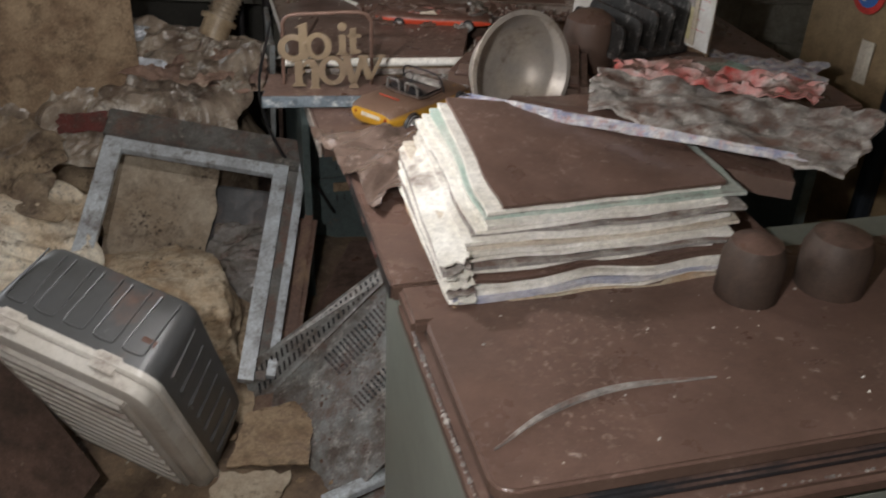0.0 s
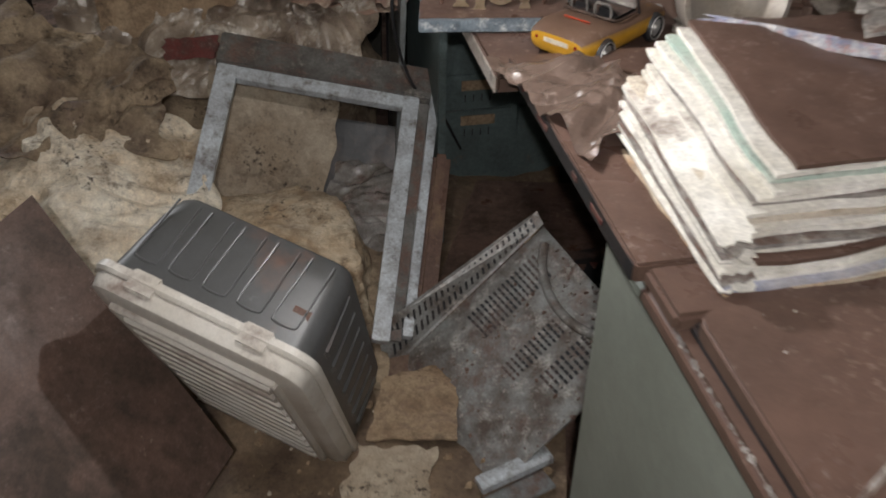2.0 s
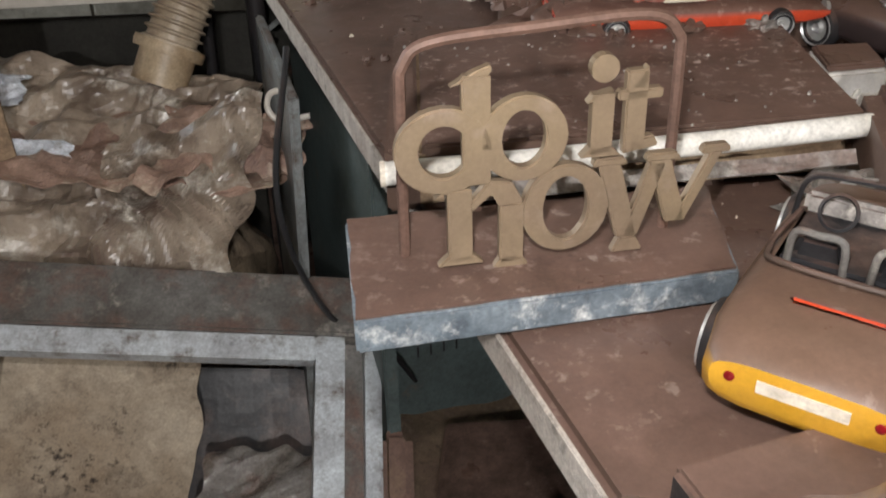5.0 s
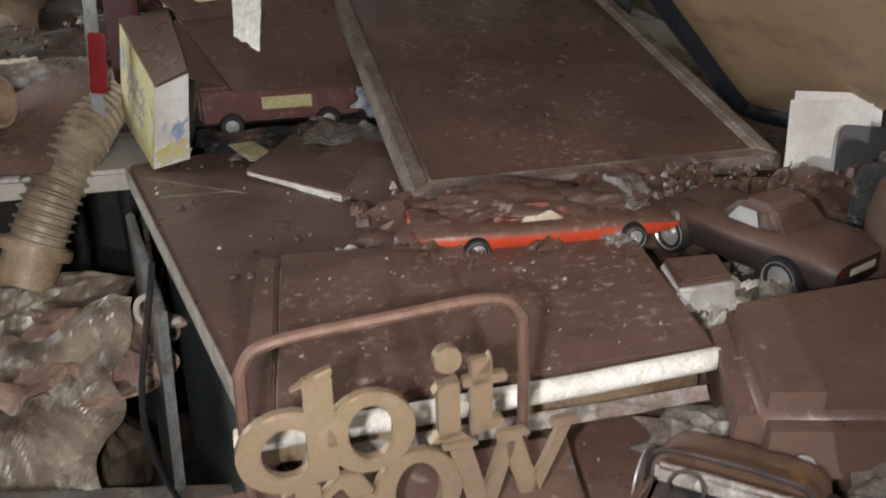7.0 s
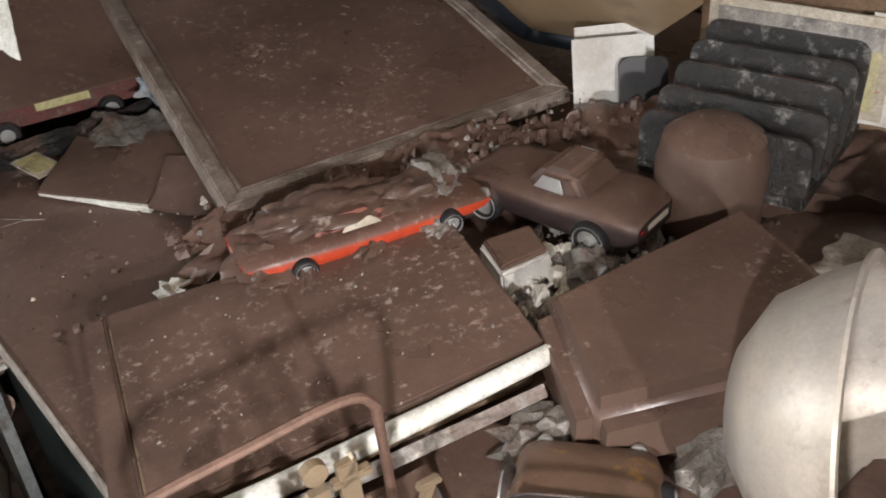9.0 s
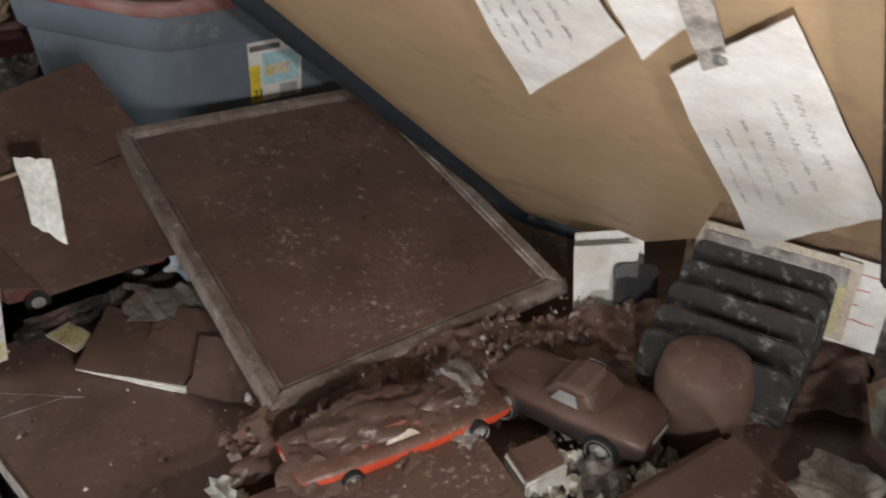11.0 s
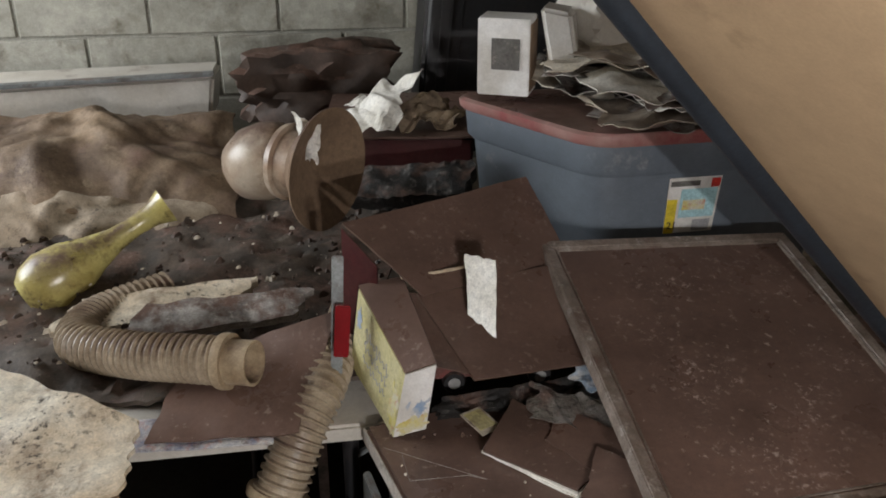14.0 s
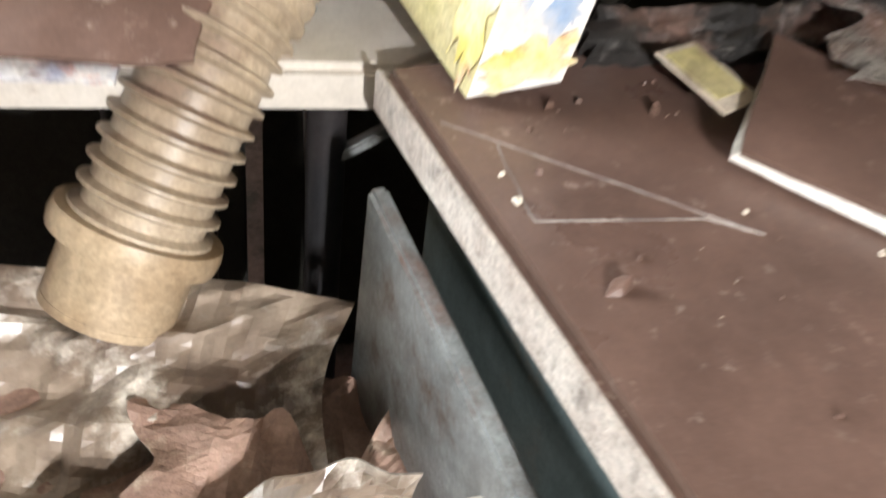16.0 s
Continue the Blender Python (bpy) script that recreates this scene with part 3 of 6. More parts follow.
    part("page_curl", sheet([p0 + V((0, -0.003 * k, 0)), p0 + V((0.04, 0.006, 0.006)), p1 + V((0.04, 0, 0.006)), p1], 8, 30, 0.005, 16.0, k, 0.0025, 0.04), ("pagewhite", "newsgrey", "pagewhite")[k % 3], papers, "", True)

one("colour_paper", sheet([V((0.06, 1.655, 1.052)), V((0.56, 1.5, 1.045)), V((0.56, 1.503, 1.058)), V((0.06, 1.67, 1.07))], 40, 5, 0.004, 30.0, 4, 0.002, 0.1, fine=0.6), "comic", "white and blue printed magazine edge on the newspapers", "magazine")
one("newspaper", sheet([V((0.27, 1.66, 1.05)), V((0.62, 1.46, 1.04)), V((0.75, 1.62, 1.07)), V((0.30, 1.83, 1.06))], 34, 24, 0.016, 14.0, 8, 0.006, 0.05, fine=0.5), "newsgrey", "crumpled grey printed newspaper on the pile", "newspaper", smooth=True)
one("newspaper", sheet([V((0.10, 1.70, 0.99)), V((0.6, 1.55, 0.99)), V((0.7, 1.95, 0.99)), V((0.16, 1.93, 0.96))], 30, 24, 0.014, 7.0, 9, 0.03, 0.04), "mud", "silt-brown newspaper sections under the loose sheets", "newspaper", smooth=True)
one("magazine", sheet([V((0.33, 1.87, 1.02)), V((0.7, 1.78, 1.02)), V((0.72, 1.83, 1.04)), V((0.36, 1.92, 1.04))], 30, 12, 0.02, 20.0, 12, 0.003, 0.1, ridge=True, fine=0.6), "comicred", "crumpled red and white magazine cover", "magazine", smooth=True)
film_bm = crumple([V((-0.228, 1.87, 0.9)), V((-0.08, 1.56, 0.905)), V((0.02, 1.66, 0.94)), V((-0.04, 1.86, 0.91))], 110, 0.012, 0.1, 21, 0.0012, 0.12)
for v_ in film_bm.verts:
    dx_, dy_ = v_.co.x - 0.06, v_.co.y - 1.96
    ang_, far_ = math.atan2(dy_, dx_), math.hypot(dx_, dy_)
    v_.co.z += min(1.0, far_ / 0.2) * 0.009 * (1 - 2 * abs(noise.noise(V((ang_ * 7.0, far_ * 2.5, 3.3))))) + 0.004 * (1 - 2 * abs(noise.noise(V((ang_ * 9.0 + far_ * 4.0, far_ * 9.0, 8.1)))))
one("plastic_sheet", film_bm, "film", "silted crumpled plastic film by the newspapers", "plastic film")

# ---- shoes or cups beside the lid ----
for k, (x, y, r) in enumerate(((0.47, 1.33, 0.045), (0.60, 1.36, 0.05))):
    one("jar", lathe([(0, 0), (r * 0.9, 0), (r, 0.012), (r, 0.075), (r * 0.8, 0.098), (r * 0.3, 0.108), (0, 0.11)], 24, pose(x, y, 0.902)), "mud_dark", "dark jar coated in silt", "jar", "jars by the lid", True)

def inset4(pts, d):
    """A quad drawn in by d on all sides."""
    ex, ey = (pts[1] - pts[0]).normalized(), (pts[3] - pts[0]).normalized()
    return [pts[0] + ex * d + ey * d, pts[1] - ex * d + ey * d, pts[2] - ex * d - ey * d, pts[3] + ex * d - ey * d]


# ---- sign that reads do it now, on a small plaque ----
plq = thing("plaque", "slate plaque with a silt-covered top, overhanging the desk", "plaque")
PQ = [V((-0.349, 2.033, 0)), V((-0.09, 2.066, 0)), V((-0.075, 2.185, 0)), V((-0.357, 2.163, 0))]
part("slab", hexa([p + V((0, 0, 0.872)) for p in PQ], [p + V((0, 0, 0.8975)) for p in PQ], 0.002), "slate", plq, "scuffed blue-grey edge")
part("silt_layer", sheet([p * 1.0 + V((0, 0, 0.8995)) for p in inset4(PQ, 0.002)], 24, 12, 0.0012, 30, 5, 0.0018, 0.01), "mud", plq, "brown silt layer", True)


def ring2(cx, cz, rx, rz, wx, wz, n=28):
    return [("ring", cx, cz, rx, rz, wx, wz, n)]


def glyph(shapes, depth):
    """Extrudes flat shapes (polygons, rings) into one solid letter."""
    bm = bmesh.new()
    for s in shapes:
        if s[0] == "ring":
            _, cx, cz, rx, rz, wx, wz, n = s
            grid = []
            for k in range(n):
                t = 2 * math.pi * k / n
                o = (cx + rx * math.cos(t), cz + rz * math.sin(t))
                i = (cx + (rx - wx) * math.cos(t), cz + (rz - wz) * math.sin(t))
                grid.append([bm.verts.new((o[0], 0, o[1])), bm.verts.new((i[0], 0, i[1])), bm.verts.new((i[0], depth, i[1])), bm.verts.new((o[0], depth, o[1]))])
            for k in range(n):
                a, b = grid[k], grid[(k + 1) % n]
                for q in range(4):
                    bm.faces.new((a[q], a[(q + 1) % 4], b[(q + 1) % 4], b[q]))
        else:
            f = [bm.verts.new((x, 0.0005, z)) for x, z in s]
            g = [bm.verts.new((x, depth - 0.0005, z)) for x, z in s]
            bm.faces.new(f)
            bm.faces.new(g[::-1])
            for k in range(len(s)):
                bm.faces.new((f[k], g[k], g[(k + 1) % len(s)], f[(k + 1) % len(s)]))
    return bm


def bar2(x0, z0, x1, z1, w):
    """An upright or slanting stroke, w wide."""
    return [(x0 - w / 2, z0), (x0 + w / 2, z0), (x1 + w / 2, z1), (x1 - w / 2, z1)]


def serif(x, z, w, h=0.012):
    return [(x - w / 2, z), (x + w / 2, z), (x + w / 4, z + h), (x - w / 4, z + h)]


def dot2(cx, cz, r, n=16):
    return [(cx + r * math.cos(2 * math.pi * k / n), cz + r * math.sin(2 * math.pi * k / n)) for k in range(n)]


U = 0.001
letters = {
    "letter_d": [*ring2(30 * U, 88 * U, 33 * U, 30 * U, 16 * U, 12 * U), bar2(52 * U, 62 * U, 52 * U, 138 * U, 19 * U), [(34 * U, 131 * U), (62 * U, 138 * U), (62 * U, 144 * U), (50 * U, 140 * U)]],
    "letter_o": ring2(84 * U, 92 * U, 30 * U, 30 * U, 15 * U, 10 * U),
    "letter_i": [bar2(137 * U, 76 * U, 137 * U, 118 * U, 15 * U), serif(137 * U, 74 * U, 28 * U, 7 * U), dot2(137 * U, 135 * U, 9.5 * U), [(126 * U, 112 * U), (137 * U, 118 * U), (144 * U, 120 * U), (130 * U, 117 * U)]],
    "letter_t": [bar2(160 * U, 76 * U, 160 * U, 132 * U, 15 * U), [(147 * U, 112 * U), (178 * U, 112 * U), (178 * U, 119 * U), (147 * U, 119 * U)], [(152 * U, 74 * U), (178 * U, 78 * U), (174 * U, 86 * U), (158 * U, 84 * U)], [(152 * U, 119 * U), (167 * U, 119 * U), (167 * U, 135 * U)]],
    "letter_n": [bar2(40 * U, 4 * U, 40 * U, 60 * U, 17 * U), serif(40 * U, 2 * U, 34 * U, 8 * U), [(22 * U, 54 * U), (40 * U, 60 * U), (48 * U, 66 * U), (36 * U, 64 * U)], bar2(76 * U, 0 * U, 76 * U, 46 * U, 17 * U), serif(76 * U, -4 * U, 26 * U, 10 * U), [(46 * U, 48 * U), (60 * U, 64 * U), (76 * U, 62 * U), (84.5 * U, 46 * U), (67.5 * U, 44 * U), (62 * U, 54 * U), (48 * U, 42 * U)]],
    "letter_o_low": ring2(114 * U, 38 * U, 31 * U, 33 * U, 15 * U, 9 * U),
    "letter_w": [bar2(160 * U, 10 * U, 144 * U, 68 * U, 16 * U), bar2(162 * U, 10 * U, 180 * U, 66 * U, 12 * U), bar2(196 * U, 18 * U, 180 * U, 68 * U, 16 * U), bar2(198 * U, 18 * U, 222 * U, 70 * U, 9 * U), serif(161 * U, -2 * U, 24 * U, 12 * U), [(132 * U, 66 * U), (158 * U, 66 * U), (154 * U, 72 * U), (134 * U, 72 * U)], [(170 * U, 66 * U), (196 * U, 66 * U), (192 * U, 72 * U), (172 * U, 72 * U)], [(210 * U, 68 * U), (232 * U, 68 * U), (230 * U, 74 * U), (212 * U, 74 * U)]],
}
sign = thing("word_sign", "aged brass cut-out letters reading do it now in a wire frame", "sign")
SIGN = pose(-0.315, 2.076, 0.903, -2, 0, 6) @ Matrix.Diagonal((0.96, 1.0, 0.97, 1))
sign.matrix_world = SIGN
for nm, sh in letters.items():
    g = part(nm.replace("_low", ""), glyph(sh, 0.009), "brass", sign)
    bmv = bmesh.new()
    bmv.from_mesh(g.data)
    bmesh.ops.bevel(bmv, geom=[e for e in bmv.edges if len(e.link_faces) == 2 and e.calc_face_angle(0) > 0.9], offset=0.0012, segments=2, affect='EDGES', clamp_overlap=True)
    bmv.to_mesh(g.data)
    bmv.free()
part("wire_frame", tube(smooth_path([(x_ * 1.09, 0.03, z_ * 1.134) for x_, z_ in ((0.004, -0.004), (0.006, 0.1), (0.009, 0.122), (0.026, 0.134), (0.09, 0.138), (0.16, 0.14), (0.181, 0.128), (0.184, 0.105), (0.184, -0.004))], 56), 0.0042, 8), "rust", sign, "brown bent wire frame", True)


# ---- toy cars ----
def car(name, label, m, L, W, H, paint, roof=False):
    """A toy car: shaped body, four wheels with rims, cabin. Forward is +y."""
    t = thing(name, label, "toy car", "model cars")
    stations = [(-0.5, 0.34, 0.62, 0.80), (-0.47, 0.22, 0.70, 0.90), (-0.36, 0.16, 0.76, 0.98), (-0.22, 0.14, 0.74, 1.0), (-0.05, 0.14, 0.70, 1.0), (0.12, 0.14, 0.70, 1.0), (0.26, 0.15, 0.68, 0.98), (0.40, 0.18, 0.62, 0.94), (0.47, 0.24, 0.54, 0.86), (0.5, 0.32, 0.46, 0.76)]
    bm, rows, n = bmesh.new(), [], 20
    for y, lo, hi, w in stations:
        ring = []
        for k in range(n):
            a = 2 * math.pi * k / n
            cx, sz = math.cos(a), math.sin(a)
            ring.append(bm.verts.new((W / 2 * w * math.copysign(abs(cx) ** 0.45, cx), y * L, H * ((lo + hi) / 2 + (hi - lo) / 2 * math.copysign(abs(sz) ** 0.6, sz)))))
        rows.append(ring)
    for a, b in zip(rows, rows[1:]):
        for k in range(n):
            bm.faces.new((a[k], a[(k + 1) % n], b[(k + 1) % n], b[k]))
    bm.faces.new(rows[0][::-1])
    bm.faces.new(rows[-1])
    part("body", bm, paint, t, "", True)
    if roof:
        part("cabin", hexa([(-W * 0.4, -L * 0.24, H * 0.66), (W * 0.4, -L * 0.24, H * 0.66), (W * 0.4, L * 0.12, H * 0.66), (-W * 0.4, L * 0.12, H * 0.66)], [(-W * 0.32, -L * 0.14, H), (W * 0.32, -L * 0.14, H), (W * 0.32, L * 0.02, H), (-W * 0.32, L * 0.02, H)], 0.008, 3), paint, t)
        for sx in (-1, 1):
            part("side_window", hexa([(sx * W * 0.39, -L * 0.12, H * 0.74), (sx * W * 0.39, L * 0.04, H * 0.74), (sx * W * 0.36, L * 0.0, H * 0.92), (sx * W * 0.36, -L * 0.09, H * 0.92)], [(sx * W * 0.405, -L * 0.12, H * 0.74), (sx * W * 0.405, L * 0.04, H * 0.74), (sx * W * 0.37, L * 0.0, H * 0.92), (sx * W * 0.37, -L * 0.09, H * 0.92)], 0.001), "paper" if paint == "orange" else "chrome", t, "grimy window edge")
    else:
        part("cockpit", prism([(-W * 0.38, -L * 0.14), (W * 0.38, -L * 0.14), (W * 0.38, L * 0.14), (-W * 0.38, L * 0.14)], H * 0.69, H * 0.765, 0.004), "black", t, "dark open cockpit")
        for sx in (-1, 1):
            part("seat", hexa([(sx * W * 0.19 - W * 0.14, -L * 0.1, H * 0.7), (sx * W * 0.19 + W * 0.14, -L * 0.1, H * 0.7), (sx * W * 0.19 + W * 0.14, -L * 0.03, H * 0.7), (sx * W * 0.19 - W * 0.14, -L * 0.03, H * 0.7)], [(sx * W * 0.19 - W * 0.1, -L * 0.12, H * 0.93), (sx * W * 0.19 + W * 0.1, -L * 0.12, H * 0.93), (sx * W * 0.19 + W * 0.1, -L * 0.09, H * 0.93), (sx * W * 0.19 - W * 0.1, -L * 0.09, H * 0.93)], 0.004), "black", t, "", True)
            part("roll_hoop", tube(smooth_path([(sx * W * 0.19 - W * 0.13, -L * 0.13, H * 0.72), (sx * W * 0.19 - W * 0.11, -L * 0.14, H * 0.98), (sx * W * 0.19, -L * 0.142, H * 1.0), (sx * W * 0.19 + W * 0.11, -L * 0.14, H * 0.98), (sx * W * 0.19 + W * 0.13, -L * 0.13, H * 0.72)], 24), 0.0024, 8), "bezel_dark", t, "dark silted roll hoop", True)
        part("steering_wheel", lathe([(W * 0.085, -0.0012), (W * 0.1, 0), (W * 0.085, 0.0012), (W * 0.078, 0)], 20, Matrix.Translation((-W * 0.19, L * 0.05, H * 0.9)) @ Matrix.Rotation(radians(60), 4, 'X'), True), "black", t, "", True)
        part("dashboard", prism([(-W * 0.38, L * 0.1), (W * 0.38, L * 0.1), (W * 0.38, L * 0.13), (-W * 0.38, L * 0.13)], H * 0.76, H * 0.93, 0.003), "newsgrey", t, "pale dashboard")
        part("windscreen_frame", tube(smooth_path([(-W * 0.43, L * 0.13, H * 0.68), (-W * 0.38, L * 0.10, H * 1.02), (-W * 0.2, L * 0.095, H * 1.1), (W * 0.2, L * 0.095, H * 1.1), (W * 0.38, L * 0.10, H * 1.02), (W * 0.43, L * 0.13, H * 0.68)], 40), 0.0019, 8), "black", t, "", True)
        part("cockpit_rim", tube(smooth_path([(-W * 0.4, L * 0.14, H * 0.72), (-W * 0.42, -L * 0.1, H * 0.75), (-W * 0.3, -L * 0.17, H * 0.78), (W * 0.3, -L * 0.17, H * 0.78), (W * 0.42, -L * 0.1, H * 0.75), (W * 0.4, L * 0.14, H * 0.72)], 40), 0.0022, 8), "mud_dark", t, "", True)
        part("stripe", bar((-0.026, -L * 0.29, H * 0.763), (0.028, -L * 0.29, H * 0.763), 0.007, 0.004), "orange", t, "faded orange bar")
    part("number_plate", prism([(-W * 0.2, -L * 0.503), (W * 0.2, -L * 0.503), (W * 0.2, -L * 0.488), (-W * 0.2, -L * 0.488)], H * 0.44, H * 0.55, 0.001), "paper", t, "white number plate")
    for sx in (-1, 1):
        part("tail_light", lathe([(0, 0), (0.004, 0), (0.003, 0.004), (0, 0.005)], 10, Matrix.Translation((sx * W * 0.31, -L * 0.488, H * 0.5)) @ Matrix.Rotation(radians(90), 4, 'X')), "redrefl", t)
        part("headlight", lathe([(0, 0), (0.008, 0), (0.006, 0.005), (0, 0.007)], 14, Matrix.Translation((sx * W * 0.3, L * 0.485, H * 0.45)) @ Matrix.Rotation(radians(-90), 4, 'X')), "chrome", t)
        for y in (-0.29, 0.30):
            r = H * 0.29
            wheel = part("wheel", lathe([(r * 0.6, 0), (r * 0.92, 0.001), (r, 0.005), (r, 0.012), (r * 0.92, 0.016), (r * 0.6, 0.017)], 22, Matrix.Translation((sx * W * 0.40 + (0 if sx > 0 else -0.0), y * L, r)) @ Matrix.Rotation(radians(90 * sx), 4, 'Y'), True), "black", t, "", True)
            part("rim", lathe([(0, 0.012), (r * 0.2, 0.017), (r * 0.3, 0.013), (r * 0.66, 0.014), (r * 0.8, 0.0185), (r * 0.8, 0.0), (0, 0.0)], 16, Matrix.Translation((sx * W * 0.40, y * L, r)) @ Matrix.Rotation(radians(90 * sx), 4, 'Y')), "chrome", wheel, "chrome rim", True)
    t.matrix_world = m
    return t


car("toy_car", "yellow open model sports car caked in brown silt", pose(-0.032, 2.02, 0.87, 0, 0, -38), 0.262, 0.126, 0.09, "yellow")
car("toy_car", "orange-red model coupe caked in brown silt on the binder", pose(0.0, 2.512, 0.915, 0, 0, -90), 0.29, 0.1, 0.052, "orange", True)
car("toy_car", "black model coupe with chrome wheels under brown silt", pose(0.236, 2.466, 0.882, 0, 0, 24), 0.25, 0.11, 0.085, "carblack", True)

for k, (x, y, z, a, b, h, m_) in enumerate(((-0.04, 2.522, 0.956, 0.075, 0.036, 0.018, "mud"), (0.055, 2.515, 0.95, 0.06, 0.03, 0.016, "mud"), (-0.11, 2.5, 0.932, 0.045, 0.035, 0.02, "mud"), (0.0, 2.47, 0.928, 0.03, 0.014, 0.012, "mud"), (0.075, 2.468, 0.925, 0.032, 0.016, 0.012, "newsgrey"), (0.1, 2.53, 0.945, 0.04, 0.03, 0.02, "film_clear"), (-0.087, 2.462, 0.919, 0.034, 0.016, 0.014, "mud"), (0.05, 2.46, 0.917, 0.03, 0.014, 0.011, "mud"), (-0.03, 2.462, 0.918, 0.036, 0.012, 0.008, "mud"))):
    one("silt_clod", lump(V((x, y, z)), (a, b, h), 61 + k, 0.5, 2.4, 12 * k, 0.7, 4), m_, "clod of dried silt caked over the model car", "silt", "clods on the model car", smooth=True)

# ---- on the desk ----
binder = thing("binder", "large flat binder with a silt-brown cover", "binder")
BK = [V((-0.325, 2.215, 0)), V((0.073, 2.237, 0)), V((0.092, 2.492, 0)), V((-0.309, 2.501, 0))]
part("page_block", hexa([p + V((0, 0, 0.872)) for p in inset4(BK, 0.008)], [p + V((0, 0, 0.918)) for p in inset4(BK, 0.008)], 0.003), "cardmould", binder)
HINGE = [BK[0].lerp(BK[1], 0.075), BK[3].lerp(BK[2], 0.062)]
part("cover", hexa([p + V((0, 0, 0.9185)) for p in (HINGE[0], BK[1], BK[2], HINGE[1])], [p + V((0, 0, 0.9295)) for p in (HINGE[0], BK[1], BK[2], HINGE[1])], 0.0025), "mudscuffed", binder, "silt-brown cover")
part("spine", hexa([p + V((0, 0, 0.872)) for p in (BK[0], HINGE[0] + V((-0.003, 0, 0)), HINGE[1] + V((-0.003, 0, 0)), BK[3])], [p + V((0, 0, 0.9275)) for p in (BK[0], HINGE[0] + V((-0.003, 0, 0)), HINGE[1] + V((-0.003, 0, 0)), BK[3])], 0.003), "mud", binder, "silted spine")
roll = thing("paper_roll", "white rolled paper lying along the binder", "paper roll")
part("roll", tube([V((-0.326, 2.207, 0.912)), V((-0.2, 2.207, 0.917)), V((-0.05, 2.215, 0.921)), V((0.071, 2.225, 0.924))], 0.0095, 16), "pagewhite", roll, "", True)
part("roll_end", lathe([(0.005, -0.002), (0.0105, -0.002), (0.0105, 0.002), (0.005, 0.002)], 18, Matrix.Translation((-0.327, 2.207, 0.912)) @ Matrix.Rotation(radians(90), 4, 'Y'), True), "paper", roll)
one("paper_strip", sheet([V((-0.28, 2.188, 0.892)), V((0.05, 2.195, 0.905)), V((0.05, 2.203, 0.914)), V((-0.28, 2.2, 0.9))], 20, 3, 0.003, 20, 2, 0.002), "newsgrey", "torn grey paper strip under the roll", "paper")

slab = thing("cushion", "brown silted cushion-shaped slab on the desk", "cushion")
SLAB = [V((0.03, 2.112, 0)), V((0.335, 2.045, 0)), V((0.368, 2.311, 0)), V((0.083, 2.285, 0))]
part("cover", hexa([p + V((0, 0, 0.873)) for p in SLAB], [p + V((0, 0, 0.953)) for p in inset4(SLAB, 0.005)], 0.02, 5), "mudscuffed", slab, "", True)
one("mug", lathe([(0, 0), (0.056, 0), (0.061, 0.012), (0.063, 0.085), (0.056, 0.118), (0.034, 0.134), (0, 0.138)], 32, pose(0.375, 2.375, 0.872)), "mud", "round-topped mug coated in brown silt", "mug", smooth=True)
wb = thing("small_box", "small pale blue-white box with silt on top", "box")
part("body", hexa([V((0.1, 2.37, 0.872)), V((0.165, 2.375, 0.872)), V((0.17, 2.43, 0.872)), V((0.105, 2.43, 0.872))], [V((0.1, 2.37, 0.909)), V((0.165, 2.375, 0.909)), V((0.17, 2.43, 0.912)), V((0.105, 2.43, 0.912))], 0.003), "whitecard", wb)
part("silt_layer", hexa([V((0.102, 2.373, 0.9095)), V((0.163, 2.378, 0.9095)), V((0.168, 2.428, 0.9125)), V((0.107, 2.428, 0.9125))], [V((0.104, 2.376, 0.916)), V((0.161, 2.38, 0.916)), V((0.166, 2.426, 0.919)), V((0.109, 2.426, 0.919))], 0.002), "mud", wb, "brown silt layer")

bowl = thing("metal_bowl", "satin metal bowl tipped on its side", "bowl")
BOWL = Matrix.Translation((0.185, 1.985, 0.99)) @ Matrix.Scale(1.02, 4) @ Euler((radians(78), radians(12), radians(32))).to_matrix().to_4x4()
part("shell", lathe([(0, -0.085), (0.05, -0.083), (0.085, -0.06), (0.105, -0.025), (0.115, 0.0), (0.122, 0.001), (0.122, 0.004), (0.112, 0.004), (0.1, -0.022), (0.08, -0.056), (0.048, -0.078), (0, -0.08)], 48, BOWL), "bowl", bowl, "", True)

# ---- file rack with cards ----
rack = thing("file_rack", "dusty black plastic desk file rack", "file rack")
RK = Matrix.Translation((0.475, 2.425, 0.912)) @ Matrix.Rotation(radians(-62), 4, 'Z')


def roundplate(w, h, t, r=0.018, n=5):
    pts = []
    for cx, cz, a in ((w / 2 - r, r, -90), (w / 2 - r, h - r, 0), (-w / 2 + r, h - r, 90), (-w / 2 + r, r, 180)):
        for k in range(n + 1):
            q = radians(a + 90 * k / n)
            pts.append((cx + r * math.cos(q), cz + r * math.sin(q)))
    return bevel(glyph([pts], t), 0.0012, 1)


for k in range(5):
    part("divider", moved(roundplate(0.2, (0.08, 0.092, 0.105, 0.115, 0.125)[k], 0.009), RK @ Matrix.Translation((0, -0.1 + k * 0.045, 0.002)) @ Matrix.Rotation(radians(-6), 4, 'X')), "blackdust", rack)
part("tray", moved(prism([(-0.1, -0.1), (0.1, -0.1), (0.1, 0.11), (-0.1, 0.11)], 0, 0.02, 0.003), RK), "blackdust", rack)


def card(name, label, w, h, m, material="whitecard", t=0.0015, lines=0, ink="darkink", cat="card", curl=0.006, seed=1):
    ob = thing(name, label, cat)
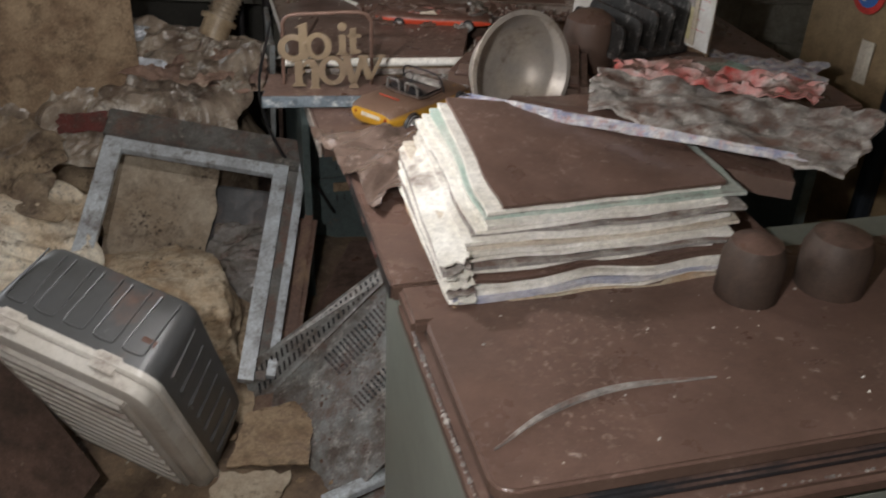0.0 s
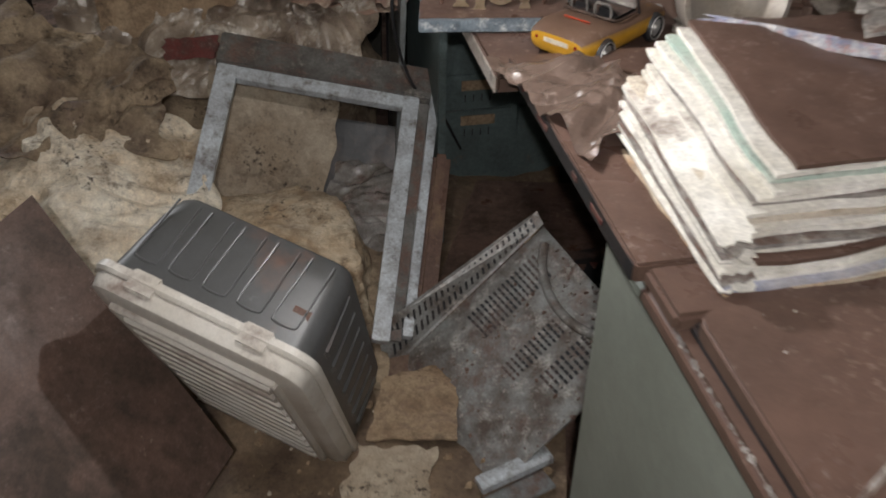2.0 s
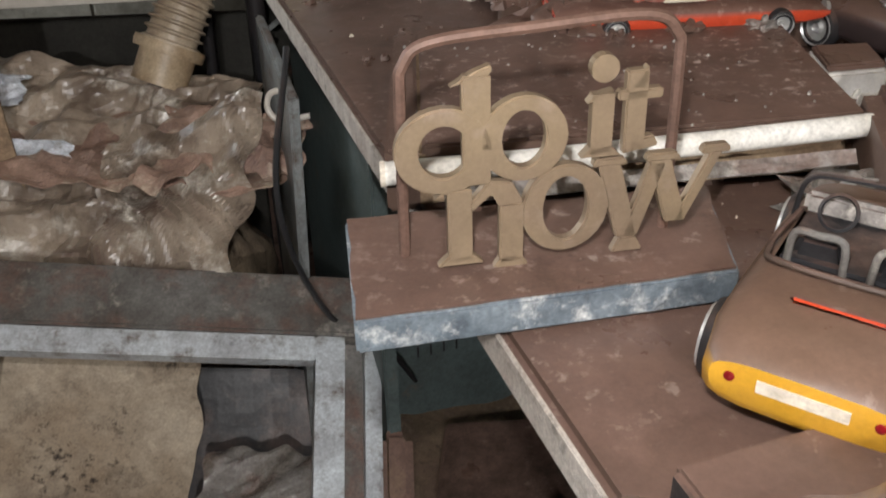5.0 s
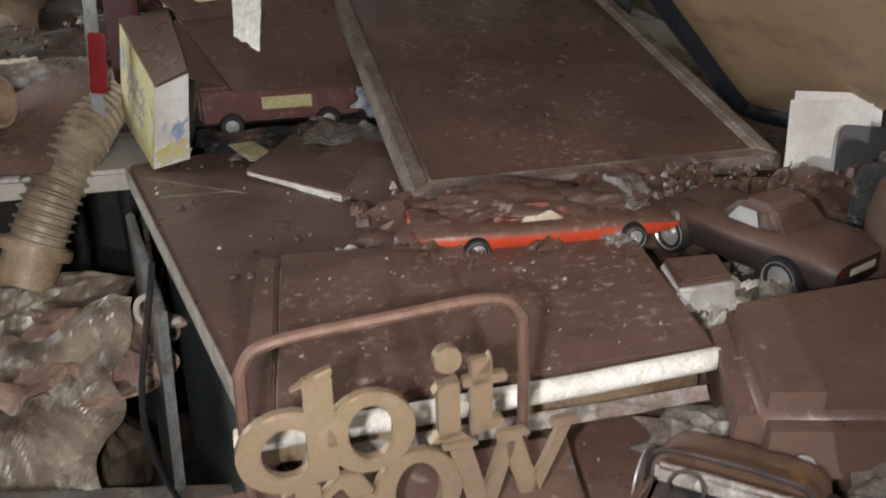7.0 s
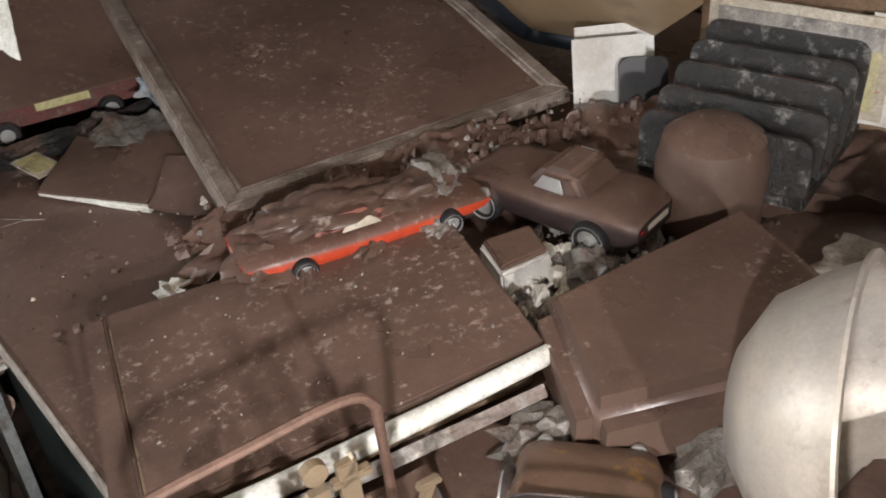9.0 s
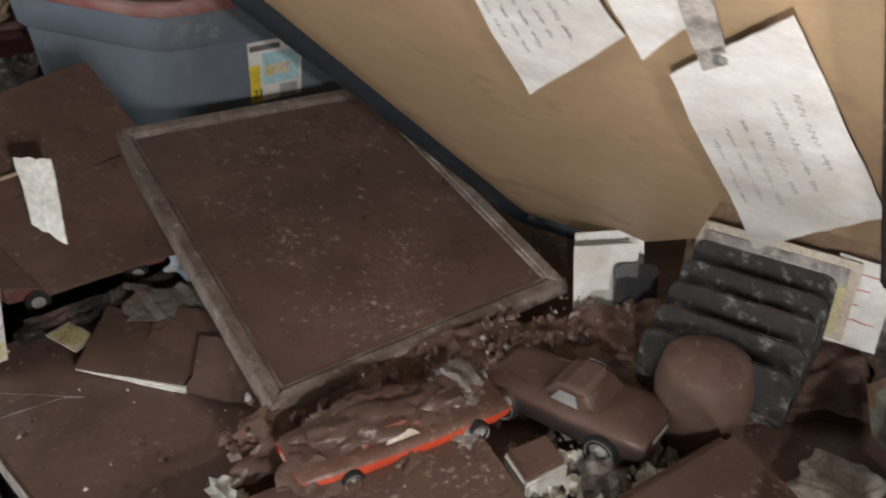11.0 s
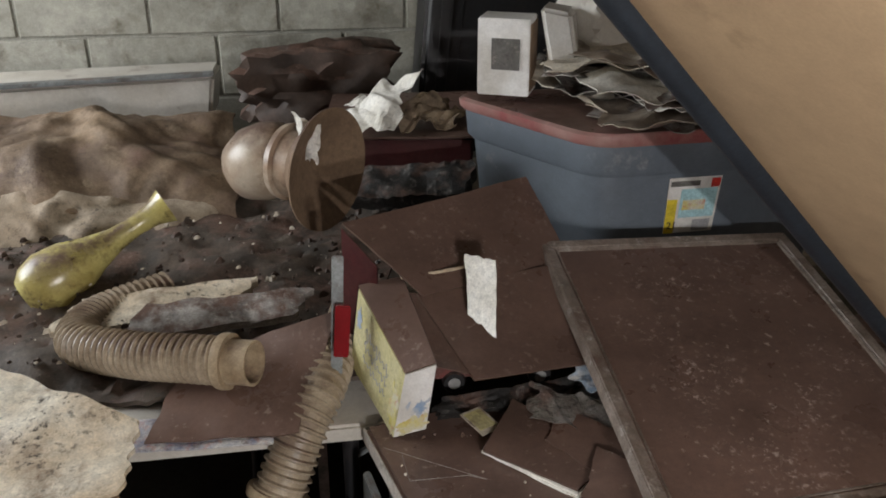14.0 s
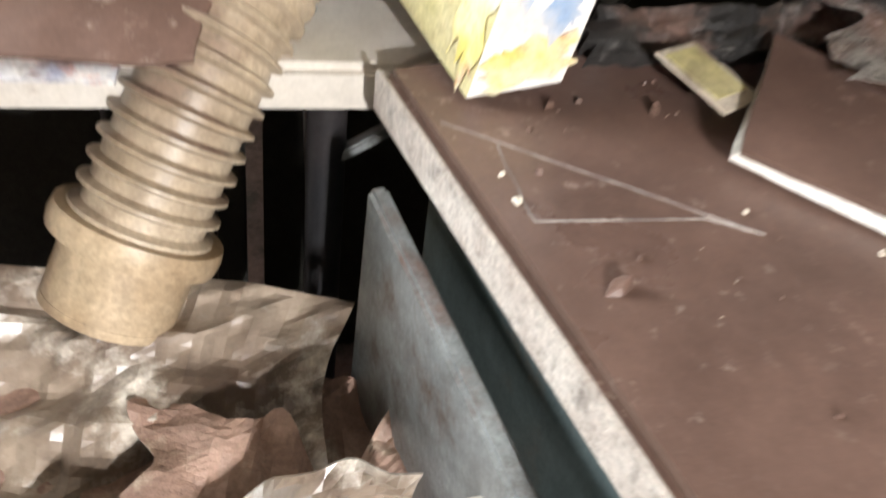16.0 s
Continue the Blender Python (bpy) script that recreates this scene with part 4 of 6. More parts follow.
    part("card_face", moved(sheet([V((-w / 2, 0, 0)), V((w / 2, 0, 0)), V((w / 2, h, 0)), V((-w / 2, h, 0))], 14, 14, curl, 9, seed, t, 0.0), m), material, ob, "", True)
    rnd = random.Random(seed)
    for k in range(lines):
        x0 = -w * 0.36 + rnd.uniform(0, 0.06) * w
        x1 = x0 + w * rnd.uniform(0.35, 0.72)
        y = h * (0.86 - 0.7 * k / max(1, lines))
        pts = [m @ V((x0 + (x1 - x0) * j / 14, y + rnd.uniform(-1, 1) * h * 0.01, 0.0025 + curl * 0.9)) for j in range(15)]
        part("writing_line", tube(pts, 0.0006, 4), ink, ob)
    return ob


def stand(x, y, z, rz, tilt):
    """Local x across, y up the card, leaning back by tilt."""
    return pose(x, y, z, 90 - tilt, 0, rz)


card("white_card", "white folded card standing by the rack", 0.1, 0.1, stand(0.415, 2.63, 0.905, -24, 12))
card("white_card", "white folded card leaning on another", 0.11, 0.105, stand(0.44, 2.65, 0.905, -22, 16), seed=4)
one("black_case", moved(roundplate(0.065, 0.085, 0.012, 0.01), stand(0.44, 2.585, 0.9, -28, 20) @ Matrix.Rotation(radians(-90), 4, 'X')), "black", "small black plastic case leaning on cards", "case")
pc = card("picture_card", "yellowed printed card with a pale border in the rack", 0.225, 0.13, stand(0.569, 2.463, 0.937, -62, 0), "paper", 0.003, 0, cat="card", curl=0.0015, seed=6)
part("print_patch", moved(prism([(-0.1, 0.012), (0.1, 0.012), (0.1, 0.088), (-0.1, 0.088)], 0.0026, 0.0034), stand(0.569, 2.463, 0.937, -62, 0)), "yellowcard", pc, "yellowed print")
part("print_band", moved(prism([(-0.1, 0.09), (0.1, 0.09), (0.1, 0.118), (-0.1, 0.118)], 0.0026, 0.0034), stand(0.569, 2.463, 0.937, -62, 0)), "newsgrey", pc, "grey printed band")
card("brown_folder", "brown cardboard folder standing behind the rack", 0.272, 0.185, stand(0.597, 2.476, 0.9, -62, 0), "cardboard", 0.004, cat="folder", seed=7)
card("printed_leaflet", "white leaflet with a red printed block", 0.075, 0.14, stand(0.632, 2.362, 0.93, -62, 0), "whitecard", 0.002, 4, "redink", "leaflet", seed=8)

dish = thing("glass_dish", "cloudy green glass dish with a ribbed rim", "dish")
part("dish_body", lathe([(0, 0.0), (0.07, 0.0), (0.1, 0.03), (0.125, 0.06), (0.13, 0.066), (0.118, 0.06), (0.09, 0.03), (0.06, 0.012), (0, 0.01)], 8, pose(0.62, 2.16, 0.872, 0, 0, 20)), "darkgreen", dish)
one("wrapper", sheet([V((0.37, 2.05, 0.885)), V((0.56, 2.0, 0.885)), V((0.62, 2.07, 0.9)), V((0.42, 2.1, 0.895))], 26, 18, 0.018, 18, 31, 0.002, 0.1, ridge=True, fine=0.6), "whitecard", "crumpled white and red wrapper", "wrapper", smooth=True)
one("wrapper", sheet([V((0.46, 2.02, 0.895)), V((0.58, 1.99, 0.9)), V((0.62, 2.04, 0.915)), V((0.5, 2.06, 0.91))], 18, 14, 0.014, 22, 33, 0.002, 0.1, ridge=True, fine=0.6), "redink", "crumpled red wrapper beside the glass dish", "wrapper", smooth=True)

for k, (x, y, rz, w, h, m_, lab) in enumerate(((0.44, 2.2, 20, 0.12, 0.1, "wornedge", "crumpled tan paper among the desk litter"), (0.5, 2.09, -15, 0.15, 0.1, "newsgrey", "crumpled grey newsprint among the desk litter"), (0.42, 2.04, 35, 0.1, 0.09, "film_clear", "clear crumpled wrapping among the desk litter"), (0.6, 2.02, -30, 0.16, 0.12, "comic", "crumpled colour-printed page by the glass dish"), (0.8, 2.34, -20, 0.26, 0.16, "comic", "printed sheet lying behind the glass dish"))):
    q = pose(x, y, 0.884 + 0.002 * k, 3, -2, rz)
    one("crumpled_sheet", crumple([q @ V((-w / 2, -h / 2, 0)), q @ V((w / 2, -h / 2, 0)), q @ V((w / 2, h / 2, 0)), q @ V((-w / 2, h / 2, 0))], 36, 0.006, 0.06, 301 + k, 0.0012, 0.12, 0.004), m_, lab, "paper", "loose papers on the desk")

# ---- picture frame leaning on the heap ----
PA, PB, PC, PDD = V((-0.167, 3.269, 1.078)), V((0.347, 3.315, 1.05)), V((0.395, 2.69, 0.919)), V((-0.13, 2.613, 0.941))
PN = (PB - PA).cross(PDD - PA).normalized()
PN = PN if PN.z > 0 else -PN
pic = thing("framed_picture", "large wooden framed picture, silt-brown, leaning on the desk heap", "picture")


def inset(pts, d):
    ex, ey = (pts[1] - pts[0]).normalized(), (pts[3] - pts[0]).normalized()
    return [pts[0] + ex * d + ey * d, pts[1] - ex * d + ey * d, pts[2] - ex * d - ey * d, pts[3] + ex * d - ey * d]


PO = [PA, PB, PC, PDD]
PI = inset(PO, 0.036)
part("panel", plate([p - PN * 0.012 for p in inset(PO, 0.01)], 0.006), "mudscuffed", pic, "silt-brown panel")
for k in range(4):
    a, b, c, d = PO[k], PO[(k + 1) % 4], PI[(k + 1) % 4], PI[k]
    part("rail", hexa([a - PN * 0.022, b - PN * 0.022, c - PN * 0.022, d - PN * 0.022], [a.lerp(d, 0.12), b.lerp(c, 0.12), c.lerp(b, 0.3) - PN * 0.002, d.lerp(a, 0.3) - PN * 0.002], 0.002), "woodrail", pic)
    part("inner_moulding", hexa([a.lerp(d, 0.8) - PN * 0.018, b.lerp(c, 0.8) - PN * 0.018, c.lerp(b, -0.12) - PN * 0.018, d.lerp(a, -0.12) - PN * 0.018], [a.lerp(d, 0.8) - PN * 0.003, b.lerp(c, 0.8) - PN * 0.003, c.lerp(b, -0.08) - PN * 0.009, d.lerp(a, -0.08) - PN * 0.009], 0.001), "woodrail", pic)

# ---- sloping tan board with notes ----
TA, TB = V((0.452, 2.907, 0.92)), V((-0.36, 2.487, 1.73))
TN = -V((0.590, 0.301, 0.749)).normalized()
TE = (TB - TA).normalized()
TW = TN.cross(TE).normalized()
if TW.dot(V((0.1, -1, 0.3))) < 0:
    TW = -TW
tan = thing("sloping_board", "tan hardboard sheet with dark blue edge trim, sloping overhead", "board")
TL_ = (TB - TA).length
outline = [(0, 0), (TL_, 0), (TL_, 0.597), (0.485, 0.597), (0.49, 0.43), (0.25, 0.36), (0.03, 0.2)]
BOARD = Matrix.Translation(TA) @ Matrix((TE, TW, TE.cross(TW))).transposed().to_4x4()
part("sheet", moved(prism(outline, -0.012 if TE.cross(TW).dot(TN) > 0 else 0.0, 0.0 if TE.cross(TW).dot(TN) > 0 else 0.012), BOARD), "tan", tan)
part("edge_trim", tube(smooth_path([TA + TW * 0.16, TA + TW * 0.06, TA + TW * 0.015, TA + TE * 0.04 - TW * 0.008, TA + TE * 0.3 - TW * 0.01, TB - TW * 0.01], 40), 0.017, 10), "navy", tan, "dark blue rubber edge", True)


def note(label, quad, material="whitecard", lines=6, seed=1):
    """A sheet fixed on the board; its corners are given along the board's edge and away from it."""
    pts = [TA + TE * e + TW * w + TN * (0.006 + 0.004 * (k in (0, 1))) for k, (e, w) in enumerate(quad)]
    ob = thing("paper_note", label, "note")
    part("note_sheet", sheet(pts, 18, 18, 0.004, 9, seed, 0.0008), material, ob, "", True)
    rnd = random.Random(seed)
    for k in range(lines):
        u = 0.16 + 0.68 * k / max(1, lines - 1)
        v = 0.16 + rnd.uniform(0, 0.16)
        while v < 0.84 - rnd.uniform(0, 0.3):
            word, pitch = rnd.uniform(0.05, 0.13), rnd.uniform(0.7, 1.3)
            line = []
            for q in range(14):
                vv = v + word * q / 13
                uu = u + 0.018 * math.sin(q * 2.2 * pitch + k) * (0.5 + rnd.random())
                line.append(pts[0].lerp(pts[1], vv).lerp(pts[3].lerp(pts[2], vv), uu) + TN * 0.0052)
            part("writing_line", tube(line, 0.0004, 4), "darkink", ob)
            v += word + 0.035
    part("pin", lathe([(0, 0), (0.005, 0), (0.004, 0.004), (0, 0.005)], 10, Matrix.Translation(pts[0].lerp(pts[3], 0.5) + TN * 0.006) @ TN.to_track_quat('Z', 'Y').to_matrix().to_4x4()), "greysteel", ob)
    return ob

# ---- white folding table at the back with its load ----
table = thing("folding_table", "white folding table with black steel legs", "table")
part("table_top", prism([(-1.75, 2.985), (-0.49, 3.04), (-0.43, 3.09), (-0.43, 3.55), (0.75, 3.62), (0.75, 4.45), (-1.75, 4.4)], 0.815, 0.85, 0.006), "tubwhite", table)
for x, y in ((-0.535, 3.12), (-1.65, 3.1), (-0.535, 4.2), (-1.65, 4.25), (0.6, 4.2), (0.6, 3.7)):
    part("leg", tube([V((x, y, 0.0)), V((x, y, 0.814))], 0.016, 12), "black", table, "", True)
part("brace", bar((-0.535, 3.12, 0.72), (-0.42, 3.1, 0.812), 0.016, 0.008), "greysteel", table, "steel brace")
part("crossbar", tube([V((-0.535, 3.12, 0.5)), V((-0.535, 4.2, 0.5))], 0.009, 8), "black", table)


# a dark olive surface, widened into added panels that supply the shade below
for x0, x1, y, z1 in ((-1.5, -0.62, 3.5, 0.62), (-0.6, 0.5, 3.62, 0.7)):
    one("under_table_backing", hexa([V((x0, y, 0.0)), V((x1, y - 0.03, 0.0)), V((x1, y, 0.0)), V((x0, y + 0.03, 0.0))], [V((x0, y + 0.1, z1)), V((x1, y + 0.08, z1)), V((x1, y + 0.11, z1)), V((x0, y + 0.13, z1))], 0.003), "underdark", "dark olive backing panel added to darken the space under the folding table", "panel", "panels under the table")
for k, (x, y) in enumerate(((-0.66, 3.2), (-0.75, 3.3))):
    part("leg", tube([V((x, y, 0.0)), V((x + 0.03, y - 0.02, 0.814))], 0.011, 10), "black", table, "", True)


def hose(name, label, pts, r, pitch, cuff=0.09, taper=0.0):
    """A ribbed hose with a smooth cuff at its end."""
    t = thing(name, label, "hose")
    path = resample(smooth_path(pts, 120), pitch / 6)
    total = sum((b - a).length for a, b in zip(path, path[1:]))
    n = int(cuff / (pitch / 6))
    ribs, end = path[:-n], path[-n - 2:]
    part("ribbed_hose", tube(ribs, lambda s: r * (1 - taper * (1 - s / total)) * (0.89 + 0.16 * max(0.0, math.sin(2 * math.pi * s / pitch)) ** 0.7), 24), "hose", t, "", True)
    o = tube(end, r * 0.93, 28, False)
    inner = tube(end, r * 0.82, 28, False)
    part("cuff", merge(o, inner), "hoseend", t, "smooth tan cuff", True)
    d = (end[1] - end[0]).normalized().to_track_quat('Z', 'Y').to_matrix().to_4x4()
    part("collar", lathe([(r * 0.9, -0.008), (r * 1.16, -0.008), (r * 1.19, 0.0), (r * 1.16, 0.009), (r * 0.9, 0.008)], 28, Matrix.Translation(end[0]) @ d, True), "hoseend", t, "", True)
    e = (end[-1] - end[-2]).normalized().to_track_quat('Z', 'Y').to_matrix().to_4x4()
    part("cuff_lip", lathe([(r * 0.81, -0.004), (r * 0.94, -0.004), (r * 0.94, 0.002), (r * 0.81, 0.002)], 28, Matrix.Translation(end[-1]) @ e, True), "hoseend", t, "", True)
    return t


hose("vacuum_hose", "beige ribbed hose hanging over the table edge with a tan cuff", [(-0.525, 3.35, 0.92), (-0.543, 3.22, 0.925), (-0.572, 3.11, 0.9), (-0.612, 3.045, 0.848), (-0.648, 3.005, 0.778), (-0.682, 2.972, 0.7)], 0.0475, 0.0155, 0.055, 0.3)
hose("vacuum_hose", "curved beige ribbed hose lying on the table litter", [(-0.9, 3.5, 0.9), (-1.02, 3.4, 0.9), (-1.03, 3.28, 0.91), (-0.92, 3.19, 0.93), (-0.8, 3.13, 0.948), (-0.69, 3.085, 0.958)], 0.042, 0.0145, 0.05)

# ---- cardboard box with yellow print ----
gb = thing("carton", "opened carton with yellow printed side, red inside and brown silted flaps", "carton")
G0, G1, G2 = V((-0.464, 2.966, 0.872)), V((-0.372, 3.02, 0.872)), V((-0.545, 3.18, 0.9))
T0, T1, T2 = V((-0.455, 2.96, 0.99)), V((-0.395, 2.925, 1.035)), V((-0.54, 3.17, 1.07))
SA, SB_, SC, SD = V((-0.527, 3.15, 0.905)), V((-0.464, 2.966, 0.872)), V((-0.443, 2.955, 0.997)), V((-0.507, 3.15, 1.055))
EC, ED = V((-0.394, 2.945, 1.018)), V((-0.41, 2.965, 0.885))
part("printed_side", plate([SA, SB_, SC, SD], 0.004), "yellowcard", gb, "yellow printed side")
part("printed_end", plate([SB_, ED, EC, SC], 0.004), "whitecard", gb, "white printed end")


def patch(quad, f0, f1, g0, g1, ink, seed):
    """A printed patch on a card face."""
    q = lambda u, v: quad[0].lerp(quad[1], u).lerp(quad[3].lerp(quad[2], u), v)
    nn = (quad[1] - quad[0]).cross(quad[3] - quad[0]).normalized() * 0.0012
    part("print_patch", sheet([q(f0, g0) + nn, q(f1, g0) + nn, q(f1, g1) + nn, q(f0, g1) + nn], 10, 10, 0.0003, 20, seed, 0.0004, 0.5), ink, gb)
    return q, nn


q, nn = patch([SA, SB_, SC, SD], 0.05, 0.14, 0.6, 0.8, "printblue", 1)
patch([SA, SB_, SC, SD], 0.86, 0.98, 0.08, 0.7, "printmix", 2)
patch([SB_, ED, EC, SC], 0.3, 0.85, 0.3, 0.5, "printblue", 3)
patch([SB_, ED, EC, SC], 0.06, 0.85, 0.04, 0.26, "printmix", 4)
for k in range(3):
    pts = [q(0.25 + 0.5 * j / 40, 0.68 - 0.17 * k + (0.1 - 0.02 * k) * math.sin(j * 1.1) * (0.6 + 0.4 * math.sin(j * 0.37 + k))) + nn * 1.5 for j in range(41)]
    part("print_scrawl", tube(pts, 0.0007, 4), "darkink", gb)
part("top_flap", sheet([SC + V((0, 0, 0.004)), EC + V((0, 0, 0.004)), V((-0.43, 3.15, 1.075)), SD + V((0, 0, 0.006))], 8, 14, 0.003, 10, 2, 0.004), "mud", gb, "silted top flap", True)
part("inner_panel", plate([V((-0.535, 3.185, 0.95)), V((-0.475, 3.15, 0.95)), V((-0.475, 3.14, 1.1)), V((-0.532, 3.185, 1.155))], 0.004), "redcard", gb, "dark red inside")
part("back_flap", sheet([V((-0.53, 3.19, 1.162)), V((-0.4, 3.085, 1.07)), V((-0.11, 3.235, 1.045)), V((-0.165, 3.4, 1.157))], 30, 22, 0.005, 6, 3, 0.004, 0.0), "mud", gb, "wide brown silted flap", True)
part("curled_flap", sheet([V((-0.41, 3.1, 1.066)), V((-0.335, 2.935, 0.992)), V((-0.13, 2.995, 0.972)), V((-0.1, 3.23, 1.05))], 26, 20, 0.004, 5, 7, 0.004, 0.0), "mud", gb, "curled brown flap", True)
part("inner_floor", sheet([V((-0.505, 3.16, 1.05)), V((-0.4, 2.955, 1.012)), V((-0.325, 2.95, 0.99)), V((-0.405, 3.11, 1.06))], 16, 12, 0.003, 6, 8, 0.003), "mud", gb, "brown silted floor of the carton", True)
part("flap_edge", tube([V((-0.435, 3.13, 1.082)), V((-0.36, 3.135, 1.088)), V((-0.3, 3.15, 1.09))], 0.003, 6), "pageorange", gb, "torn pale cardboard edge")
truck = thing("toy_truck", "dusty red toy truck with faded lettering marks under the carton flap", "toy truck", "model cars")
TK = pose(-0.27, 3.13, 0.873, 0, 0, 2)
part("body", moved(bevel(prism([(-0.13, -0.04), (0.13, -0.04), (0.13, 0.04), (-0.13, 0.04)], 0.025, 0.085), 0.006, 3), TK), "fadedred", truck)
part("side_mark", moved(prism([(-0.03, -0.0415), (0.05, -0.0415), (0.05, -0.0402), (-0.03, -0.0402)], 0.045, 0.065), TK), "yellowcard", truck, "faded yellow lettering mark")
for x in (-0.08, 0.075):
    w_ = part("wheel", moved(lathe([(0, 0), (0.018, 0), (0.021, 0.004), (0.021, 0.012), (0.018, 0.016), (0, 0.016)], 20), TK @ Matrix.Translation((x, -0.03, 0.021)) @ Matrix.Rotation(radians(90), 4, 'X')), "black", truck, "", True)
    part("rim", moved(lathe([(0, 0.0162), (0.009, 0.0165), (0.011, 0.0175), (0, 0.0185)], 16), TK @ Matrix.Translation((x, -0.03, 0.021)) @ Matrix.Rotation(radians(90), 4, 'X')), "chrome", w_)
one("paper_tag", sheet([V((-0.329, 3.055, 1.045)), V((-0.291, 2.992, 1.032)), V((-0.28, 3.075, 1.13)), V((-0.327, 3.107, 1.132))], 10, 16, 0.004, 9, 6, 0.0012, 0.04), "pagewhite", "creased white paper tag stuck on the carton", "tag", smooth=True)
marker = thing("reflector_stake", "grey stake with a red reflector strip", "stake")
part("stake", bar((-0.556, 3.09, 0.86), (-0.54, 3.13, 1.13), 0.02, 0.006, (0, 1, 0)), "greysteel", marker)
part("reflector", bar((-0.543, 3.083, 0.962), (-0.535, 3.098, 1.052), 0.026, 0.012, (0, 1, 0)), "redrefl", marker, "dark red reflector")

# ---- loose book with white page edges ----
bk = thing("open_book", "warped brown book with white page edges on the desk", "book")
for k in range(3):
    z = 0.8715 + 0.0046 * k
    part("page_block" if k < 2 else "cover", sheet([V((-0.327, 2.905 - 0.004 * k, z + 0.006)), V((-0.2, 2.782 + 0.004 * k, z)), V((-0.12, 2.86, z + 0.008)), V((-0.255, 3.02, z + 0.014))], 20, 16, 0.002, 6, 11 + 0.1 * k, 0.0042, 0.01), "pagewhite" if k < 2 else "mud", bk, "", True)
snap = thing("small_picture", "small gold-toned picture card in a pale border", "picture card")
SNAP = pose(-0.318, 2.972, 0.887, 14, 8, 38)
part("card_face", moved(prism([(-0.024, -0.028), (0.024, -0.028), (0.024, 0.028), (-0.024, 0.028)], 0, 0.0016), SNAP), "paper", snap)
part("print_patch", moved(prism([(-0.019, -0.018), (0.019, -0.018), (0.019, 0.024), (-0.019, 0.024)], 0.0017, 0.0023), SNAP), "yellowcard", snap, "gold-toned print")
one("foam_strip", sheet([V((-0.385, 2.995, 0.885)), V((-0.13, 3.035, 0.885)), V((-0.12, 3.07, 0.9)), V((-0.375, 3.03, 0.9))], 50, 10, 0.007, 24, 321, 0.014, 0.1, fine=0.7), "blackdust", "dark crumbling foam strip under the carton flap", "foam", smooth=True)
one("torn_page", crumple([V((-0.16, 3.0, 0.93)), V((-0.1, 2.97, 0.93)), V((-0.075, 3.03, 0.96)), V((-0.14, 3.05, 0.96))], 24, 0.006, 0.05, 323, 0.001, 0.25), "printblue", "torn blue and yellow printed page under the flap", "paper")
one("magazine", sheet([V((-0.225, 2.905, 0.893)), V((-0.13, 2.775, 0.885)), V((-0.06, 2.85, 0.9)), V((-0.18, 2.97, 0.905))], 16, 14, 0.005, 9, 15, 0.003, 0.04), "mud", "brown silted magazine lying on the book", "magazine", smooth=True)
one("brown_sheet", sheet([V((-0.2, 2.76, 0.885)), V((-0.1, 2.66, 0.885)), V((-0.05, 2.75, 0.9)), V((-0.15, 2.86, 0.9))], 14, 14, 0.006, 12, 41, 0.003, 0.06, ridge=True), "mud", "ridged brown cardboard scrap on the desk", "cardboard", smooth=True)
one("plastic_film", crumple([V((-0.24, 2.95, 0.9)), V((-0.12, 2.89, 0.9)), V((-0.1, 2.97, 0.915)), V((-0.22, 3.03, 0.915))], 40, 0.007, 0.06, 51, 0.001, 0.2), "film_clear", "crumpled clear plastic on the desk", "plastic film")
one("silt_crust", sheet([V((-0.2, 2.545, 0.9)), V((0.24, 2.53, 0.9)), V((0.26, 2.66, 0.93)), V((-0.16, 2.63, 0.92))], 44, 16, 0.02, 15, 61, 0.03, 0.1, fine=0.5), "mud", "lumpy crust of dried silt along the picture frame", "silt", smooth=True)
one("silt_crust", sheet([V((0.2, 2.5, 0.89)), V((0.62, 2.25, 0.895)), V((0.66, 2.5, 0.915)), V((0.24, 2.66, 0.92))], 34, 22, 0.022, 12, 63, 0.03, 0.1, fine=0.5), "mud", "lumpy crust of dried silt by the rack", "silt", smooth=True)

# ---- grey tote with its load ----
def loft(rings):
    """A closed solid through rings of points."""
    bm = bmesh.new()
    vs = [[bm.verts.new(p) for p in ring] for ring in rings]
    for a, b in zip(vs, vs[1:]):
        for k in range(len(a)):
            bm.faces.new((a[k], a[(k + 1) % len(a)], b[(k + 1) % len(a)], b[k]))
    bm.faces.new(vs[0][::-1])
    bm.faces.new(vs[-1])
    return bm


tote = thing("storage_tote", "blue-grey plastic tote with a dusty maroon rim", "tote")
RL, RC, RR = V((-0.276, 3.69, 1.25)), V((-0.045, 3.35, 1.25)), V((0.52, 3.385, 1.25))
RB = RL + (RR - RC)
rim = [RC, RR, RB, RL]
cen = sum(rim, V((0, 0, 0))) / 4


def round_quad(k, z, r=0.06, n=5):
    """The tote's outline, scaled by k about its middle, with rounded corners."""
    pts = [V((cen.x + (p.x - cen.x) * k, cen.y + (p.y - cen.y) * k, z)) for p in rim]
    out = []
    for i in range(4):
        p, a, c = pts[i], pts[i - 1], pts[(i + 1) % 4]
        s, e = p + (a - p).normalized() * r, p + (c - p).normalized() * r
        for q in range(n + 1):
            f = q / n
            out.append(s * (1 - f) ** 2 + p * 2 * f * (1 - f) + e * f * f)
    return out


def front(u, z):
    """A place on the tote's front face."""
    k = 0.86 + (0.955 - 0.86) * (z - 0.852) / 0.383
    p = RC.lerp(RR, u)
    return V((cen.x + (p.x - cen.x) * k, cen.y + (p.y - cen.y) * k, z))


part("body", loft([round_quad(0.86, 0.852), round_quad(0.955, 1.235)]), "totegrey", tote, "", True)
